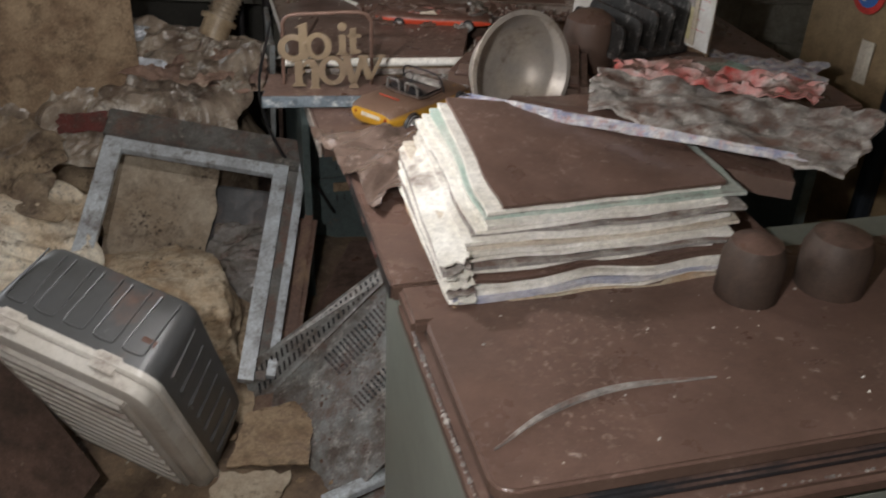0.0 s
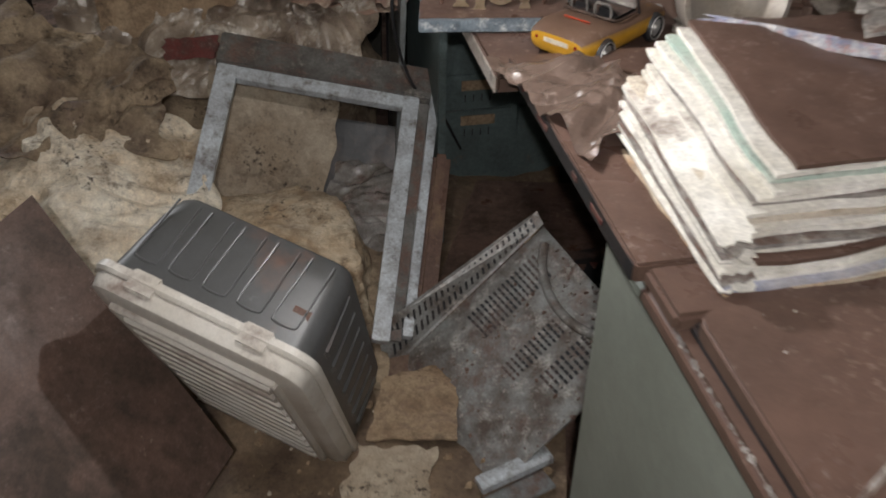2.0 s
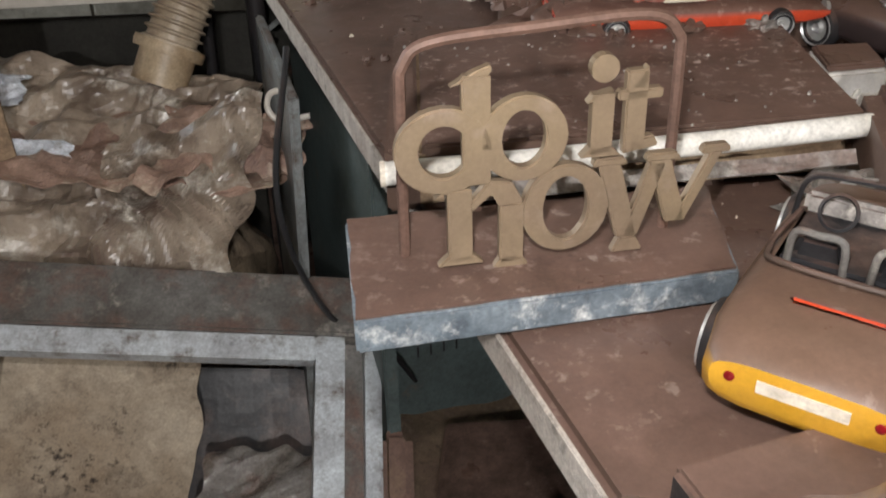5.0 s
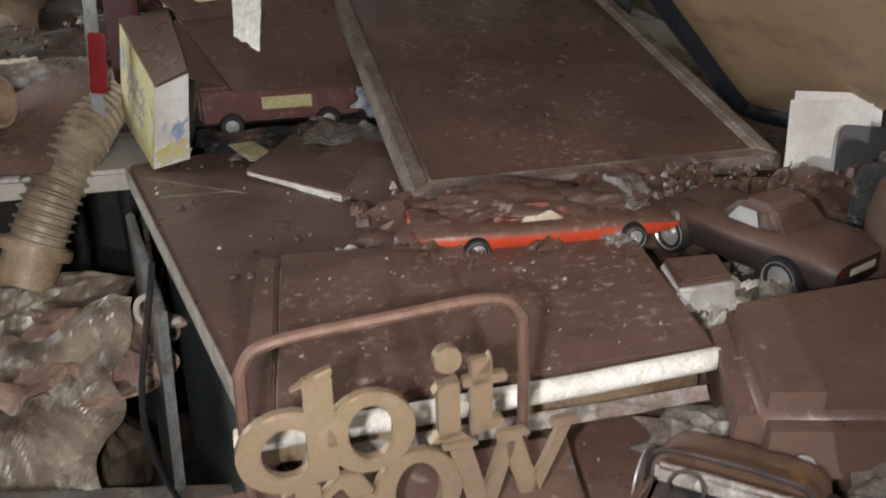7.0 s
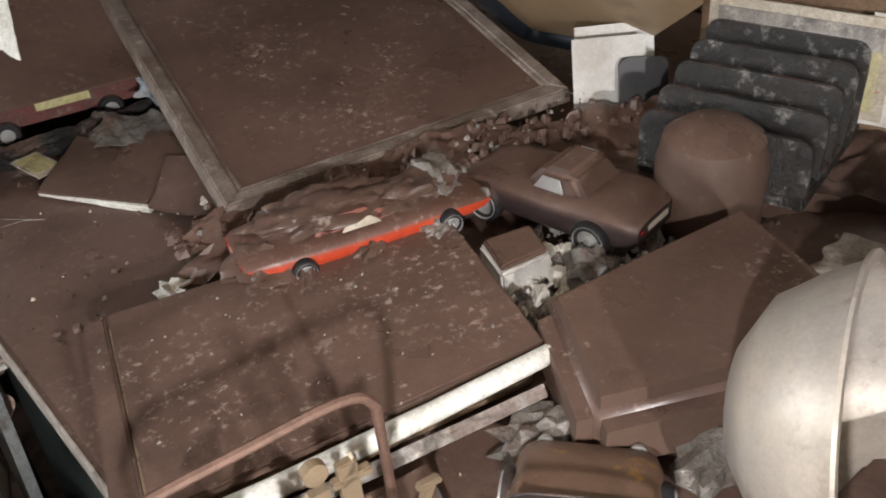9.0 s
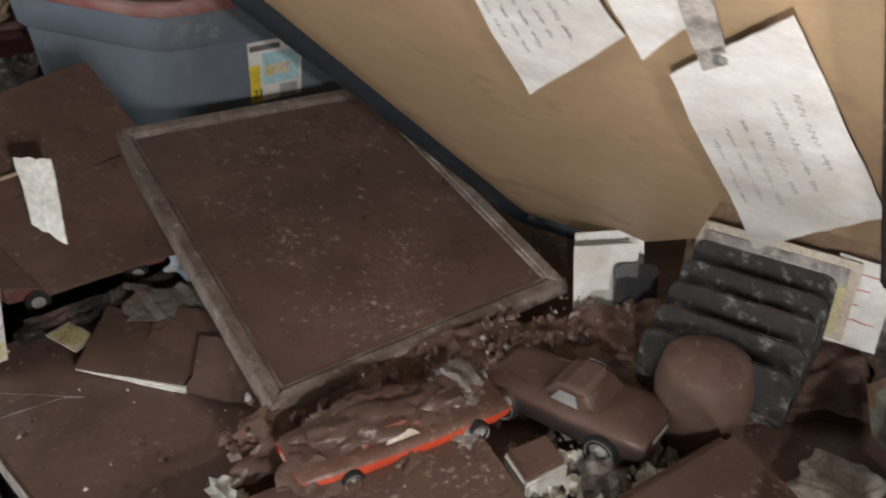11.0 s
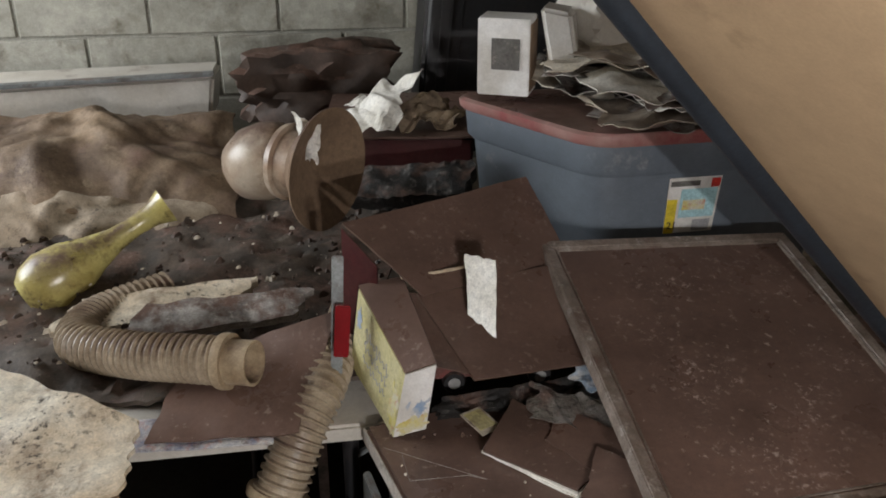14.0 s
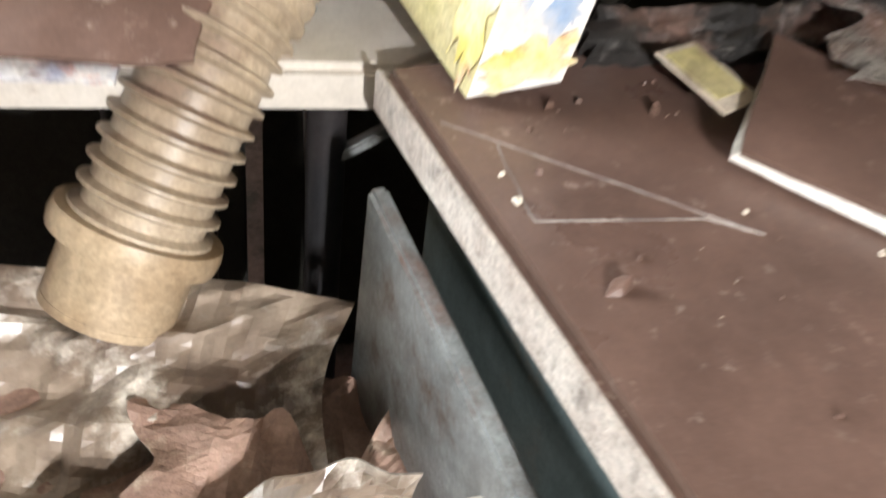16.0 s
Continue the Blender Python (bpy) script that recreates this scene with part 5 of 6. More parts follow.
part("shoulder", loft([round_quad(0.948, 1.16), round_quad(0.972, 1.168), round_quad(0.985, 1.225)]), "totegrey", tote, "", True)
part("rim", loft([round_quad(0.995, 1.224), round_quad(1.015, 1.23), round_quad(1.02, 1.246), round_quad(1.0, 1.252)]), "totepink", tote, "dusty maroon rim", True)
st_n = (RR - RC).cross(V((0, 0, 1))).normalized()
stq = [front(0.285, 1.03) + st_n * 0.003, front(0.49, 1.03) + st_n * 0.003, front(0.5, 1.15) + st_n * 0.003, front(0.29, 1.15) + st_n * 0.003]
stick = part("sticker", plate(stq, 0.002), "whitecard", tote, "printed sticker")
sq = lambda u, v, o: stq[0].lerp(stq[1], u).lerp(stq[3].lerp(stq[2], u), v) + st_n * o
for k, (f0, f1, g0, g1, ink) in enumerate(((0.0, 0.2, 0.0, 0.62, "yellowink"), (0.25, 0.95, 0.28, 0.8, "cyanpaper"), (0.3, 0.75, 0.42, 0.6, "printmix"), (0.8, 0.97, 0.82, 0.98, "redink"), (0.02, 0.58, 0.86, 0.95, "bezel_dark"), (0.55, 0.9, 0.04, 0.24, "darkink"))):
    o = 0.0012 + 0.0006 * k
    part("print_patch", plate([sq(f0, g0, o), sq(f1, g0, o), sq(f1, g1, o), sq(f0, g1, o)], 0.0005), ink, stick)


def lettering(text, size, m, material, parent):
    """Raised lettering in the built-in font."""
    cu = bpy.data.curves.new("lettering", 'FONT')
    cu.body, cu.size, cu.extrude = text, size, 0.0003
    tmp = bpy.data.objects.new("lettering", cu)
    me = bpy.data.meshes.new_from_object(tmp)
    bpy.data.objects.remove(tmp)
    me.transform(m)
    me.materials.clear()
    me.materials.append(M[material])
    ob = new("lettering", me)
    ob.parent = parent
    return ob


sx_, sz_ = (stq[1] - stq[0]).normalized(), (stq[3] - stq[0]).normalized()
sm_ = Matrix((sx_, sz_, st_n)).transposed().to_4x4()
lettering("21", 0.022, Matrix.Translation(sq(0.02, 0.1, 0.006)) @ sm_, "black", stick)
for k in range(13):
    r = random.Random(k + 70)
    c = RC.lerp(RR, 0.15 + 0.5 * r.random()).lerp(RL.lerp(RB, 0.15 + 0.5 * r.random()), 0.15 + 0.5 * r.random())
    a = r.uniform(0, 6.28)
    e1, e2 = V((math.cos(a), math.sin(a), 0)) * 0.13, V((-math.sin(a), math.cos(a), 0)) * 0.1
    z = V((0, 0, 0.008 * k + 0.015))
    one("paper", crumple([c - e1 - e2 + z, c + e1 - e2 + z + V((0, 0, 0.02)), c + e1 + e2 + z + V((0, 0, 0.03)), c - e1 + e2 + z], 24, 0.016, 0.16, 80 + k, 0.002, 0.12), ("newsgrey", "wrapfilm", "paper", "film_clear", "pagewhite")[k % 5], "warped damp paper heaped in the tote", "paper", "papers in the tote", smooth=True)
sm = thing("product_box", "small white printed box with a grey screen picture", "box")
SB = pose(-0.17, 3.62, 1.27, 0, 0, -22)
part("body", moved(prism([(-0.055, -0.03), (0.055, -0.03), (0.055, 0.05), (-0.055, 0.05)], 0, 0.16, 0.002), SB), "whitecard", sm)
part("picture_patch", moved(prism([(-0.025, -0.032), (0.035, -0.032), (0.035, -0.0305), (-0.025, -0.0305)], 0.055, 0.12), SB), "bezel_dark", sm, "grey screen picture")
part("side_print", moved(prism([(0.0555, -0.028), (0.057, -0.028), (0.057, 0.048), (0.0555, 0.048)], 0.01, 0.15), SB), "cardboard", sm, "brown printed side")
app = thing("appliance", "white plastic appliance lying on the tote papers", "appliance")
part("shell", lump(V((0.08, 3.66, 1.4)), (0.13, 0.09, 0.08), 5, 0.1, 1.5, 20, 0.8, 4, 0.6), "tubwhite", app, "", True)
part("panel", hexa([V((-0.1, 3.52, 1.35)), V((-0.04, 3.5, 1.33)), V((-0.02, 3.58, 1.33)), V((-0.08, 3.6, 1.35))], [V((-0.12, 3.54, 1.46)), V((-0.06, 3.52, 1.45)), V((-0.03, 3.6, 1.45)), V((-0.09, 3.62, 1.46))], 0.008, 3), "whitecard", app, "white end panel")

# ---- clamp lamp lying on the heap ----
lampo = thing("lamp_head", "dirty ivory lamp head with a flared shade", "lamp")
LD = V((0.8, -0.6, -0.02)).normalized().to_track_quat('Z', 'Y').to_matrix().to_4x4()
LM = Matrix.Translation((-0.67, 3.66, 1.13)) @ LD
HM = Matrix.Translation((-0.665, 3.66, 1.135)) @ V((0.75, -0.45, 0.45)).normalized().to_track_quat('Z', 'Y').to_matrix().to_4x4()
part("housing", lathe([(0, -0.13), (0.04, -0.126), (0.07, -0.1), (0.085, -0.055), (0.082, -0.01), (0.068, 0.03), (0.04, 0.05), (0, 0.055)], 36, HM), "ivory", lampo, "", True)
part("drum", lathe([(0, 0.03), (0.074, 0.03), (0.083, 0.036), (0.085, 0.05), (0.077, 0.055), (0.076, 0.1), (0, 0.1)], 40, LM), "ivory", lampo, "stained ivory drum", True)
part("shade", lathe([(0.078, 0.09), (0.09, 0.11), (0.11, 0.13), (0.132, 0.142), (0.133, 0.147), (0.105, 0.137), (0.06, 0.118), (0, 0.11)], 44, LM), "cardboard", lampo, "flared brown-stained shade", True)
part("torn_paper", sheet([V((-0.6, 3.56, 1.16)), V((-0.57, 3.545, 1.15)), V((-0.56, 3.57, 1.23)), V((-0.62, 3.6, 1.245))], 12, 14, 0.014, 22, 91, 0.001, 0.15, ridge=True), "pagewhite", lampo, "torn white paper round the neck", True)

# ---- yellow vase lying on the silt ----
vd = (V((-0.885, 3.62, 1.06)) - V((-1.16, 3.5, 0.92)))
VM = Matrix.Translation((-1.185, 3.49, 0.905)) @ vd.normalized().to_track_quat('Z', 'Y').to_matrix().to_4x4()
one("vase", lathe([(0, 0), (0.04, 0.0), (0.058, 0.02), (0.068, 0.06), (0.06, 0.11), (0.04, 0.16), (0.026, 0.21), (0.021, 0.26), (0.024, 0.3), (0.038, 0.335), (0.04, 0.338), (0.034, 0.336), (0.019, 0.3), (0.015, 0.25), (0.0, 0.24)], 36, VM), "vase", "yellow glazed bottle vase lying tipped and stained", "vase", smooth=True)

# ---- litter on the table ----
one("silt_spread", sheet([V((-1.6, 3.15, 0.86)), V((-0.5, 3.15, 0.865)), V((-0.38, 3.9, 0.93)), V((-1.6, 4.0, 0.95))], 60, 46, 0.03, 7, 101, 0.01, 0.04, fine=0.4), "siltgrey", "dark silt and scraps spread over the table", "silt", smooth=True, kind="stuff")
one("brown_card", sheet([V((-0.87, 3.0, 0.868)), V((-0.62, 3.0, 0.87)), V((-0.545, 3.2, 0.99)), V((-0.82, 3.2, 0.9))], 22, 18, 0.01, 6, 103, 0.003, 0.03), "mud", "curled brown card on the table edge", "cardboard", smooth=True)
mag = one("magazine", sheet([V((-0.9, 2.99, 0.862)), V((-0.66, 2.985, 0.864)), V((-0.66, 3.06, 0.875)), V((-0.9, 3.06, 0.875))], 20, 8, 0.004, 12, 105, 0.003, 0.04), "comic", "soiled magazine with white, blue and red print", "magazine", smooth=True)
one("plank", sheet([V((-1.1, 3.32, 0.91)), V((-0.75, 3.36, 0.92)), V((-0.7, 3.45, 0.95)), V((-1.05, 3.42, 0.93))], 24, 8, 0.006, 12, 107, 0.025, 0.08), "mould", "pale mouldy board scrap on the table", "board", smooth=True)
one("plank", sheet([V((-0.95, 3.25, 0.93)), V((-0.62, 3.3, 0.93)), V((-0.6, 3.36, 0.96)), V((-0.9, 3.33, 0.96))], 24, 8, 0.008, 14, 109, 0.02, 0.1), "newsgrey", "grey rolled newspaper on the table", "newspaper", smooth=True)
one("mouldy_board", sheet([V((-1.3, 2.7, 0.88)), V((-0.86, 2.8, 0.93)), V((-0.86, 2.955, 0.955)), V((-1.25, 3.2, 0.955))], 34, 26, 0.009, 10, 111, 0.008, 0.06), "mould", "white board with black mould spots by the table", "board", smooth=True)
one("mouldy_board", plate([V((-1.25, 2.72, 0.3)), V((-0.86, 2.8, 0.3)), V((-0.86, 2.8, 0.925)), V((-1.25, 2.7, 0.87))], 0.008), "cardmould", "stained brown board standing under the mouldy sheet", "board")
wet = thing("wet_cloth", "heap of wet brown-stained cloth draped over a cream roll", "cloth")
part("upper_fold", crumple([V((-1.75, 3.78, 1.0)), V((-0.78, 3.84, 0.93)), V((-0.8, 4.2, 1.06)), V((-1.75, 4.2, 1.12))], 90, 0.035, 0.28, 7, 0.01, 0.06, 0.07), "litter", wet, "dark brown stained upper fold", True)
part("hanging_fold", crumple([V((-1.75, 3.66, 0.88)), V((-0.86, 3.74, 0.87)), V((-0.84, 3.86, 0.97)), V((-1.75, 3.82, 1.03))], 80, 0.022, 0.2, 9, 0.01, 0.05, 0.03), "mouldcard", wet, "cream stained lower fold", True)
part("core", lump(V((-1.3, 4.0, 0.93)), (0.42, 0.16, 0.1), 11, 0.15, 2.0, 3, 0.8, 4), "mouldbrown", wet, "", True)
cool = thing("plastic_tray", "long white plastic tray with a grey rim", "tray")
part("body", hexa([V((-1.6, 4.33, 1.0)), V((-0.9, 4.4, 1.0)), V((-0.9, 4.6, 1.0)), V((-1.6, 4.55, 1.0))], [V((-1.62, 4.32, 1.135)), V((-0.88, 4.4, 1.14)), V((-0.88, 4.6, 1.14)), V((-1.62, 4.55, 1.135))], 0.012, 3), "tubwhite", cool)
part("rim", bar((-1.62, 4.32, 1.142), (-0.88, 4.4, 1.147), 0.03, 0.012), "greysteel", cool)
part("base_block", hexa([V((-1.6, 4.33, 0.852)), V((-0.9, 4.4, 0.852)), V((-0.9, 4.44, 0.852)), V((-1.6, 4.4, 0.852))], [V((-1.6, 4.33, 0.999)), V((-0.9, 4.4, 0.999)), V((-0.9, 4.44, 0.999)), V((-1.6, 4.4, 0.999))]), "mud_dark", cool)
crate = thing("carton", "reddish damp carton with silt on top", "carton")
part("body", hexa([V((-0.56, 3.95, 0.852)), V((-0.2, 3.88, 0.852)), V((-0.16, 4.2, 0.852)), V((-0.52, 4.25, 0.852))], [V((-0.57, 3.95, 1.08)), V((-0.2, 3.88, 1.09)), V((-0.15, 4.2, 1.11)), V((-0.53, 4.25, 1.1))], 0.006), "redcard", crate)
part("top", sheet([V((-0.58, 3.93, 1.09)), V((-0.18, 3.86, 1.095)), V((-0.14, 4.22, 1.115)), V((-0.54, 4.27, 1.11))], 16, 14, 0.006, 8, 121, 0.006), "mud", crate, "silted top", True)
one("foam_slab", sheet([V((-0.52, 3.78, 0.98)), V((-0.24, 3.72, 1.0)), V((-0.2, 3.82, 1.05)), V((-0.5, 3.88, 1.02))], 20, 10, 0.012, 20, 123, 0.04, 0.08, fine=0.6), "blackdust", "dark grey crumbling foam slab", "foam", smooth=True)
one("crumpled_paper", crumple([V((-0.54, 3.93, 1.12)), V((-0.4, 3.88, 1.13)), V((-0.34, 4.0, 1.22)), V((-0.49, 4.1, 1.14))], 30, 0.018, 0.14, 125, 0.0015, 0.5), "pagewhite", "crumpled white paper on the carton", "paper")
one("crumpled_paper", crumple([V((-0.42, 3.92, 1.12)), V((-0.24, 3.9, 1.11)), V((-0.22, 4.05, 1.14)), V((-0.38, 4.05, 1.17))], 24, 0.03, 0.1, 127, 0.002, 0.3), "mouldbrown", "torn grey paper on the carton", "paper")
dk = thing("black_crate", "black plastic crate standing against the block wall", "crate")
part("body", hexa([V((-0.3, 4.42, 0.87)), V((0.15, 4.4, 0.87)), V((0.15, 4.69, 0.87)), V((-0.3, 4.69, 0.87))], [V((-0.22, 4.45, 1.75)), V((0.25, 4.42, 1.75)), V((0.25, 4.7, 1.75)), V((-0.22, 4.7, 1.75))], 0.02, 3), "black", dk)
for k in range(5):
    part("rib", bar(V((-0.28 + 0.03 * k, 4.42, 0.9)), V((-0.2 + 0.03 * k, 4.445, 1.72)), 0.006, 0.012, (0, 1, 0)), "black", dk)
one("log", lump(V((-0.58, 4.36, 1.12)), (0.21, 0.1, 0.11), 17, 0.35, 2.6, 8, 0.9, 4, 0.5), "mud_dark", "dark wet cushion against the block wall", "cushion", smooth=True)

# ---- floor litter of the first space ----
one("silt_litter", sheet([V((-2.2, 0.2, 0.02)), V((-0.05, 0.2, 0.02)), V((0.0, 3.0, 0.06)), V((-2.2, 3.2, 0.1))], 80, 90, 0.03, 5, 131, 0.02, 0.0, fine=0.5), "litter", "wet brown litter and cardboard mush on the floor", "litter", smooth=True, kind="stuff")
one("board", sheet([V((-0.665, 1.638, 0.19)), V((-0.76, 1.30, 0.16)), V((-1.25, 1.2, 0.55)), V((-1.03, 1.83, 0.62))], 24, 24, 0.004, 5, 133, 0.02), "mud_dark", "dark brown silted board propped aslant", "board", smooth=True)

tub = thing("drawer_tub", "smoky grey plastic tub with a dirty white ribbed lid, tipped over", "storage tub")
TM = Matrix(((0.9265, 0.3762, 0.0055, -0.611), (-0.3238, 0.8047, -0.4977, 1.762), (-0.1916, 0.4593, 0.8674, 0.374), (0, 0, 0, 1)))


def rr(w, h, r, n=5):
    pts = []
    for cx, cz, a in ((w / 2 - r, -h / 2 + r, -90), (w / 2 - r, h / 2 - r, 0), (-w / 2 + r, h / 2 - r, 90), (-w / 2 + r, -h / 2 + r, 180)):
        for k in range(n + 1):
            q = radians(a + 90 * k / n)
            pts.append((cx + r * math.cos(q), cz + r * math.sin(q)))
    return pts


def ringat(w, h, r, y, m):
    return [m @ V((x, y, z)) for x, z in rr(w, h, r)]


part("body", loft([ringat(0.37, 0.63, 0.035, -0.075, TM), ringat(0.345, 0.585, 0.035, 0.05, TM), ringat(0.33, 0.555, 0.035, 0.092, TM), ringat(0.31, 0.535, 0.03, 0.102, TM)]), "tubgrey", tub, "smoky grey ribbed body", True)
def tubtop(x, y):
    """A place on the tub's upper side."""
    return TM @ V((x, y, 0.3015 - 0.18 * y))


for k in range(5):
    x = -0.132 + 0.063 * k
    loop = [tubtop(x - 0.02, 0.085), tubtop(x - 0.021, 0.03), tubtop(x - 0.022, -0.028), tubtop(x - 0.016, -0.037), tubtop(x, -0.039), tubtop(x + 0.016, -0.037), tubtop(x + 0.022, -0.028), tubtop(x + 0.021, 0.03), tubtop(x + 0.02, 0.085)]
    part("rib", tube(smooth_path(loop, 48), 0.0022, 8), "tubgrey", tub, "", True)
for k in range(7):
    z = -0.24 + 0.078 * k
    part("rib", hexa([TM @ V((0.177, -0.04, z - 0.02)), TM @ V((0.164, 0.075, z - 0.02)), TM @ V((0.164, 0.075, z + 0.02)), TM @ V((0.177, -0.04, z + 0.02))], [TM @ V((0.186, -0.035, z - 0.016)), TM @ V((0.172, 0.07, z - 0.016)), TM @ V((0.172, 0.07, z + 0.016)), TM @ V((0.186, -0.035, z + 0.016))], 0.004, 2), "tubgrey", tub, "", True)
lid = part("lid", loft([ringat(0.35, 0.612, 0.04, -0.118, TM), ringat(0.385, 0.65, 0.045, -0.11, TM), ringat(0.392, 0.658, 0.045, -0.09, TM), ringat(0.388, 0.65, 0.045, -0.078, TM)]), "tubwhite", tub, "dirty white lid", True)
part("lid_rim", loft([ringat(0.398, 0.664, 0.045, -0.084, TM), ringat(0.404, 0.67, 0.045, -0.078, TM), ringat(0.398, 0.664, 0.045, -0.066, TM)]), "tubwhite", lid, "", True)
for k in range(11):
    z = -0.26 + 0.05 * k
    part("lid_rib", moved(bevel(prism([(-0.137, -0.13), (0.137, -0.13), (0.137, -0.1206), (-0.137, -0.1206)], z - 0.014, z + 0.014), 0.003), TM), "tubwhite", lid, "", True)
# flat plate, coloured dark so the gaps between slats look deep
part("gap_shade_plate", moved(prism([(-0.139, -0.1205), (0.139, -0.1205), (0.139, -0.118), (-0.139, -0.118)], -0.278, 0.278), TM), "slatgapshade", lid, "darker grey plate painting the shade in the gaps between the slats")
for sx, sz, w, h in ((0, 0.285, 0.15, 0.006), (0, -0.285, 0.15, 0.006), (0.146, 0, 0.006, 0.285), (-0.146, 0, 0.006, 0.285)):
    part("lid_ridge", moved(bevel(prism([(sx - w, -0.128), (sx + w, -0.128), (sx + w, -0.116), (sx - w, -0.116)], sz - h, sz + h), 0.002), TM), "tubwhite", lid)
for x in (-0.1, 0.1):
    part("latch", moved(bevel(prism([(x - 0.026, -0.098), (x + 0.026, -0.098), (x + 0.026, -0.06), (x - 0.026, -0.06)], 0.327, 0.334), 0.003), TM), "tubwhite", lid)
part("red_label", moved(prism([(0.12, -0.02), (0.15, -0.02), (0.15, 0.0), (0.12, 0.0)], 0.298, 0.3035), TM), "fadedred", tub, "small red label")

# ---- silver bezel lying aslant on the litter ----
BZ = Matrix(((0.981, -0.193, 0.026, -0.647), (0.072, 0.481, 0.874, 2.554), (-0.181, -0.855, 0.486, 0.475), (0, 0, 0, 1)))
bez = thing("oven_surround", "silver rectangular oven surround, rusty and muddy, on the litter", "oven surround")


def bzbox(x0, x1, z0, z1, y0=-0.006, y1=0.006, w=0.002):
    return moved(bevel(prism([(x0, y0), (x1, y0), (x1, y1), (x0, y1)], z0, z1), w), BZ)


part("side_bar", bzbox(-0.26, -0.209, -0.5, 0.036, -0.016, 0.012), "alu", bez)
part("side_bar", bzbox(0.209, 0.249, -0.62, 0.036, -0.016, 0.012), "alu", bez)
part("recess_strip", bzbox(0.2492, 0.277, -0.61, 0.033, 0.004, 0.012), "bezel_dark", bez, "dark recessed strip")
part("outer_strip", bzbox(0.2772, 0.3, -0.6, 0.1, -0.014, 0.014), "alu", bez)
part("top_bar", bzbox(-0.2088, 0.2088, 0.0, 0.036, -0.014, 0.012), "alu", bez)
part("top_band", bzbox(-0.266, 0.277, 0.0365, 0.128, -0.02, 0.02, 0.004), "bezel_dark", bez, "grimy dark top band")
part("back_tray", bzbox(0.301, 0.352, -0.52, -0.08, 0.03, 0.07, 0.014), "cardboard", bez, "brown wooden edge behind")

# ---- vented steel cover ----
gv = thing("vent_cover", "bent grey steel cover with rows of vent slots, spattered with mud", "vent cover")
gA, gB, gC, gD = V((-0.083, 2.214, 0.345)), V((-0.429, 2.03, 0.028)), V((-0.16, 1.70, 0.06)), V((0.12, 1.86, 0.315))
gN = (gB - gA).cross(gD - gA).normalized()
gN = gN if gN.z > 0 else -gN
part("plate", plate([gA, gB, gC, gD] if (gB - gA).cross(gD - gA).z > 0 else [gA, gD, gC, gB], 0.004), "vent", gv)
gE = [gA + V((0.0, 0.004, 0.004)), gB, V((-0.446, 2.06, 0.15)), V((-0.1, 2.236, 0.372))]
part("flange", plate(gE, 0.003), "vent", gv)
for j in range(2):
    for k in range(26):
        f0 = 0.04 + 0.035 * k
        f1 = f0 + 0.014
        g0, g1 = (0.22, 0.46) if j else (0.58, 0.82)
        q = lambda f, g: gE[0].lerp(gE[1], f).lerp(gE[3].lerp(gE[2], f), g)
        fn = (gE[1] - gE[0]).cross(gE[3] - gE[0]).normalized()
        fn = fn if fn.y < 0 else -fn
        part("vent_slot", plate([q(f0, g0) + fn * 0.0042, q(f1, g0) + fn * 0.0042, q(f1, g1) + fn * 0.0042, q(f0, g1) + fn * 0.0042], 0.0008), "black", gv)
for (f0, f1, g0, g1, nf, ng) in ((0.12, 0.55, 0.1, 0.3, 16, 5), (0.25, 0.6, 0.5, 0.62, 12, 4), (0.1, 0.5, 0.7, 0.85, 12, 4)):
    for a in range(nf):
        for b in range(ng):
            u, v = f0 + (f1 - f0) * a / nf, g0 + (g1 - g0) * b / ng
            q = lambda f, g: gA.lerp(gB, f).lerp(gD.lerp(gC, f), g) + gN * 0.0012
            du, dv = (f1 - f0) / nf * 0.45, (g1 - g0) / ng * 0.8
            part("vent_slot", plate([q(u, v), q(u, v + dv), q(u + du, v + dv), q(u + du, v)], 0.001), "black", gv)
part("pressed_arc", tube([gA.lerp(gB, 0.05 + 0.0 * k).lerp(gD.lerp(gC, 0.05), 0.1 + 0.09 * k) + (gB - gA) * (0.35 * (math.sin(k / 9 * math.pi) ** 0.7) * 0.4) + gN * 0.002 for k in range(10)], 0.011, 10), "vent", gv, "pale pressed arc", True)

# ---- heaps round the bezel ----
def drape(a, b, c, d, bulge):
    """A bulging crumpled cover from its front corners a, b to its back corners c, d."""
    bm = crumple([a, b, c, d], 120, 0.03, 0.12, 21, 0.01, 0.05)
    lo, up = V(a), (V(d) - V(a))
    for v in bm.verts:
        f = max(0.0, min(1.0, (v.co - lo).dot(up) / up.dot(up)))
        v.co += V((0, -0.25, 1)) * (bulge * math.sin(math.pi * f) ** 0.8 + 0.018 * (1 - 2 * abs(noise.noise(V((v.co.x * 2.6, f * 6.5, 2.2))))) + 0.009 * (1 - 2 * abs(noise.noise(V((v.co.x * 6.0 + f * 4, f * 15.0, 5.2))))))
    return bm


bund = thing("wrapped_roll", "long roll wrapped in muddy cloth with silver tape", "bundle")
part("wrapping", drape((-1.4, 2.62, 0.36), (-0.6, 2.66, 0.42), (-0.5, 3.0, 0.62), (-1.4, 3.05, 0.78), 0.07), "wrapfilm", bund)
part("core", lump(V((-0.98, 2.93, 0.32)), (0.42, 0.22, 0.26), 21, 0.1, 2.4, 3, 0.95, 4, 0.5), "mouldbrown", bund, "", True)
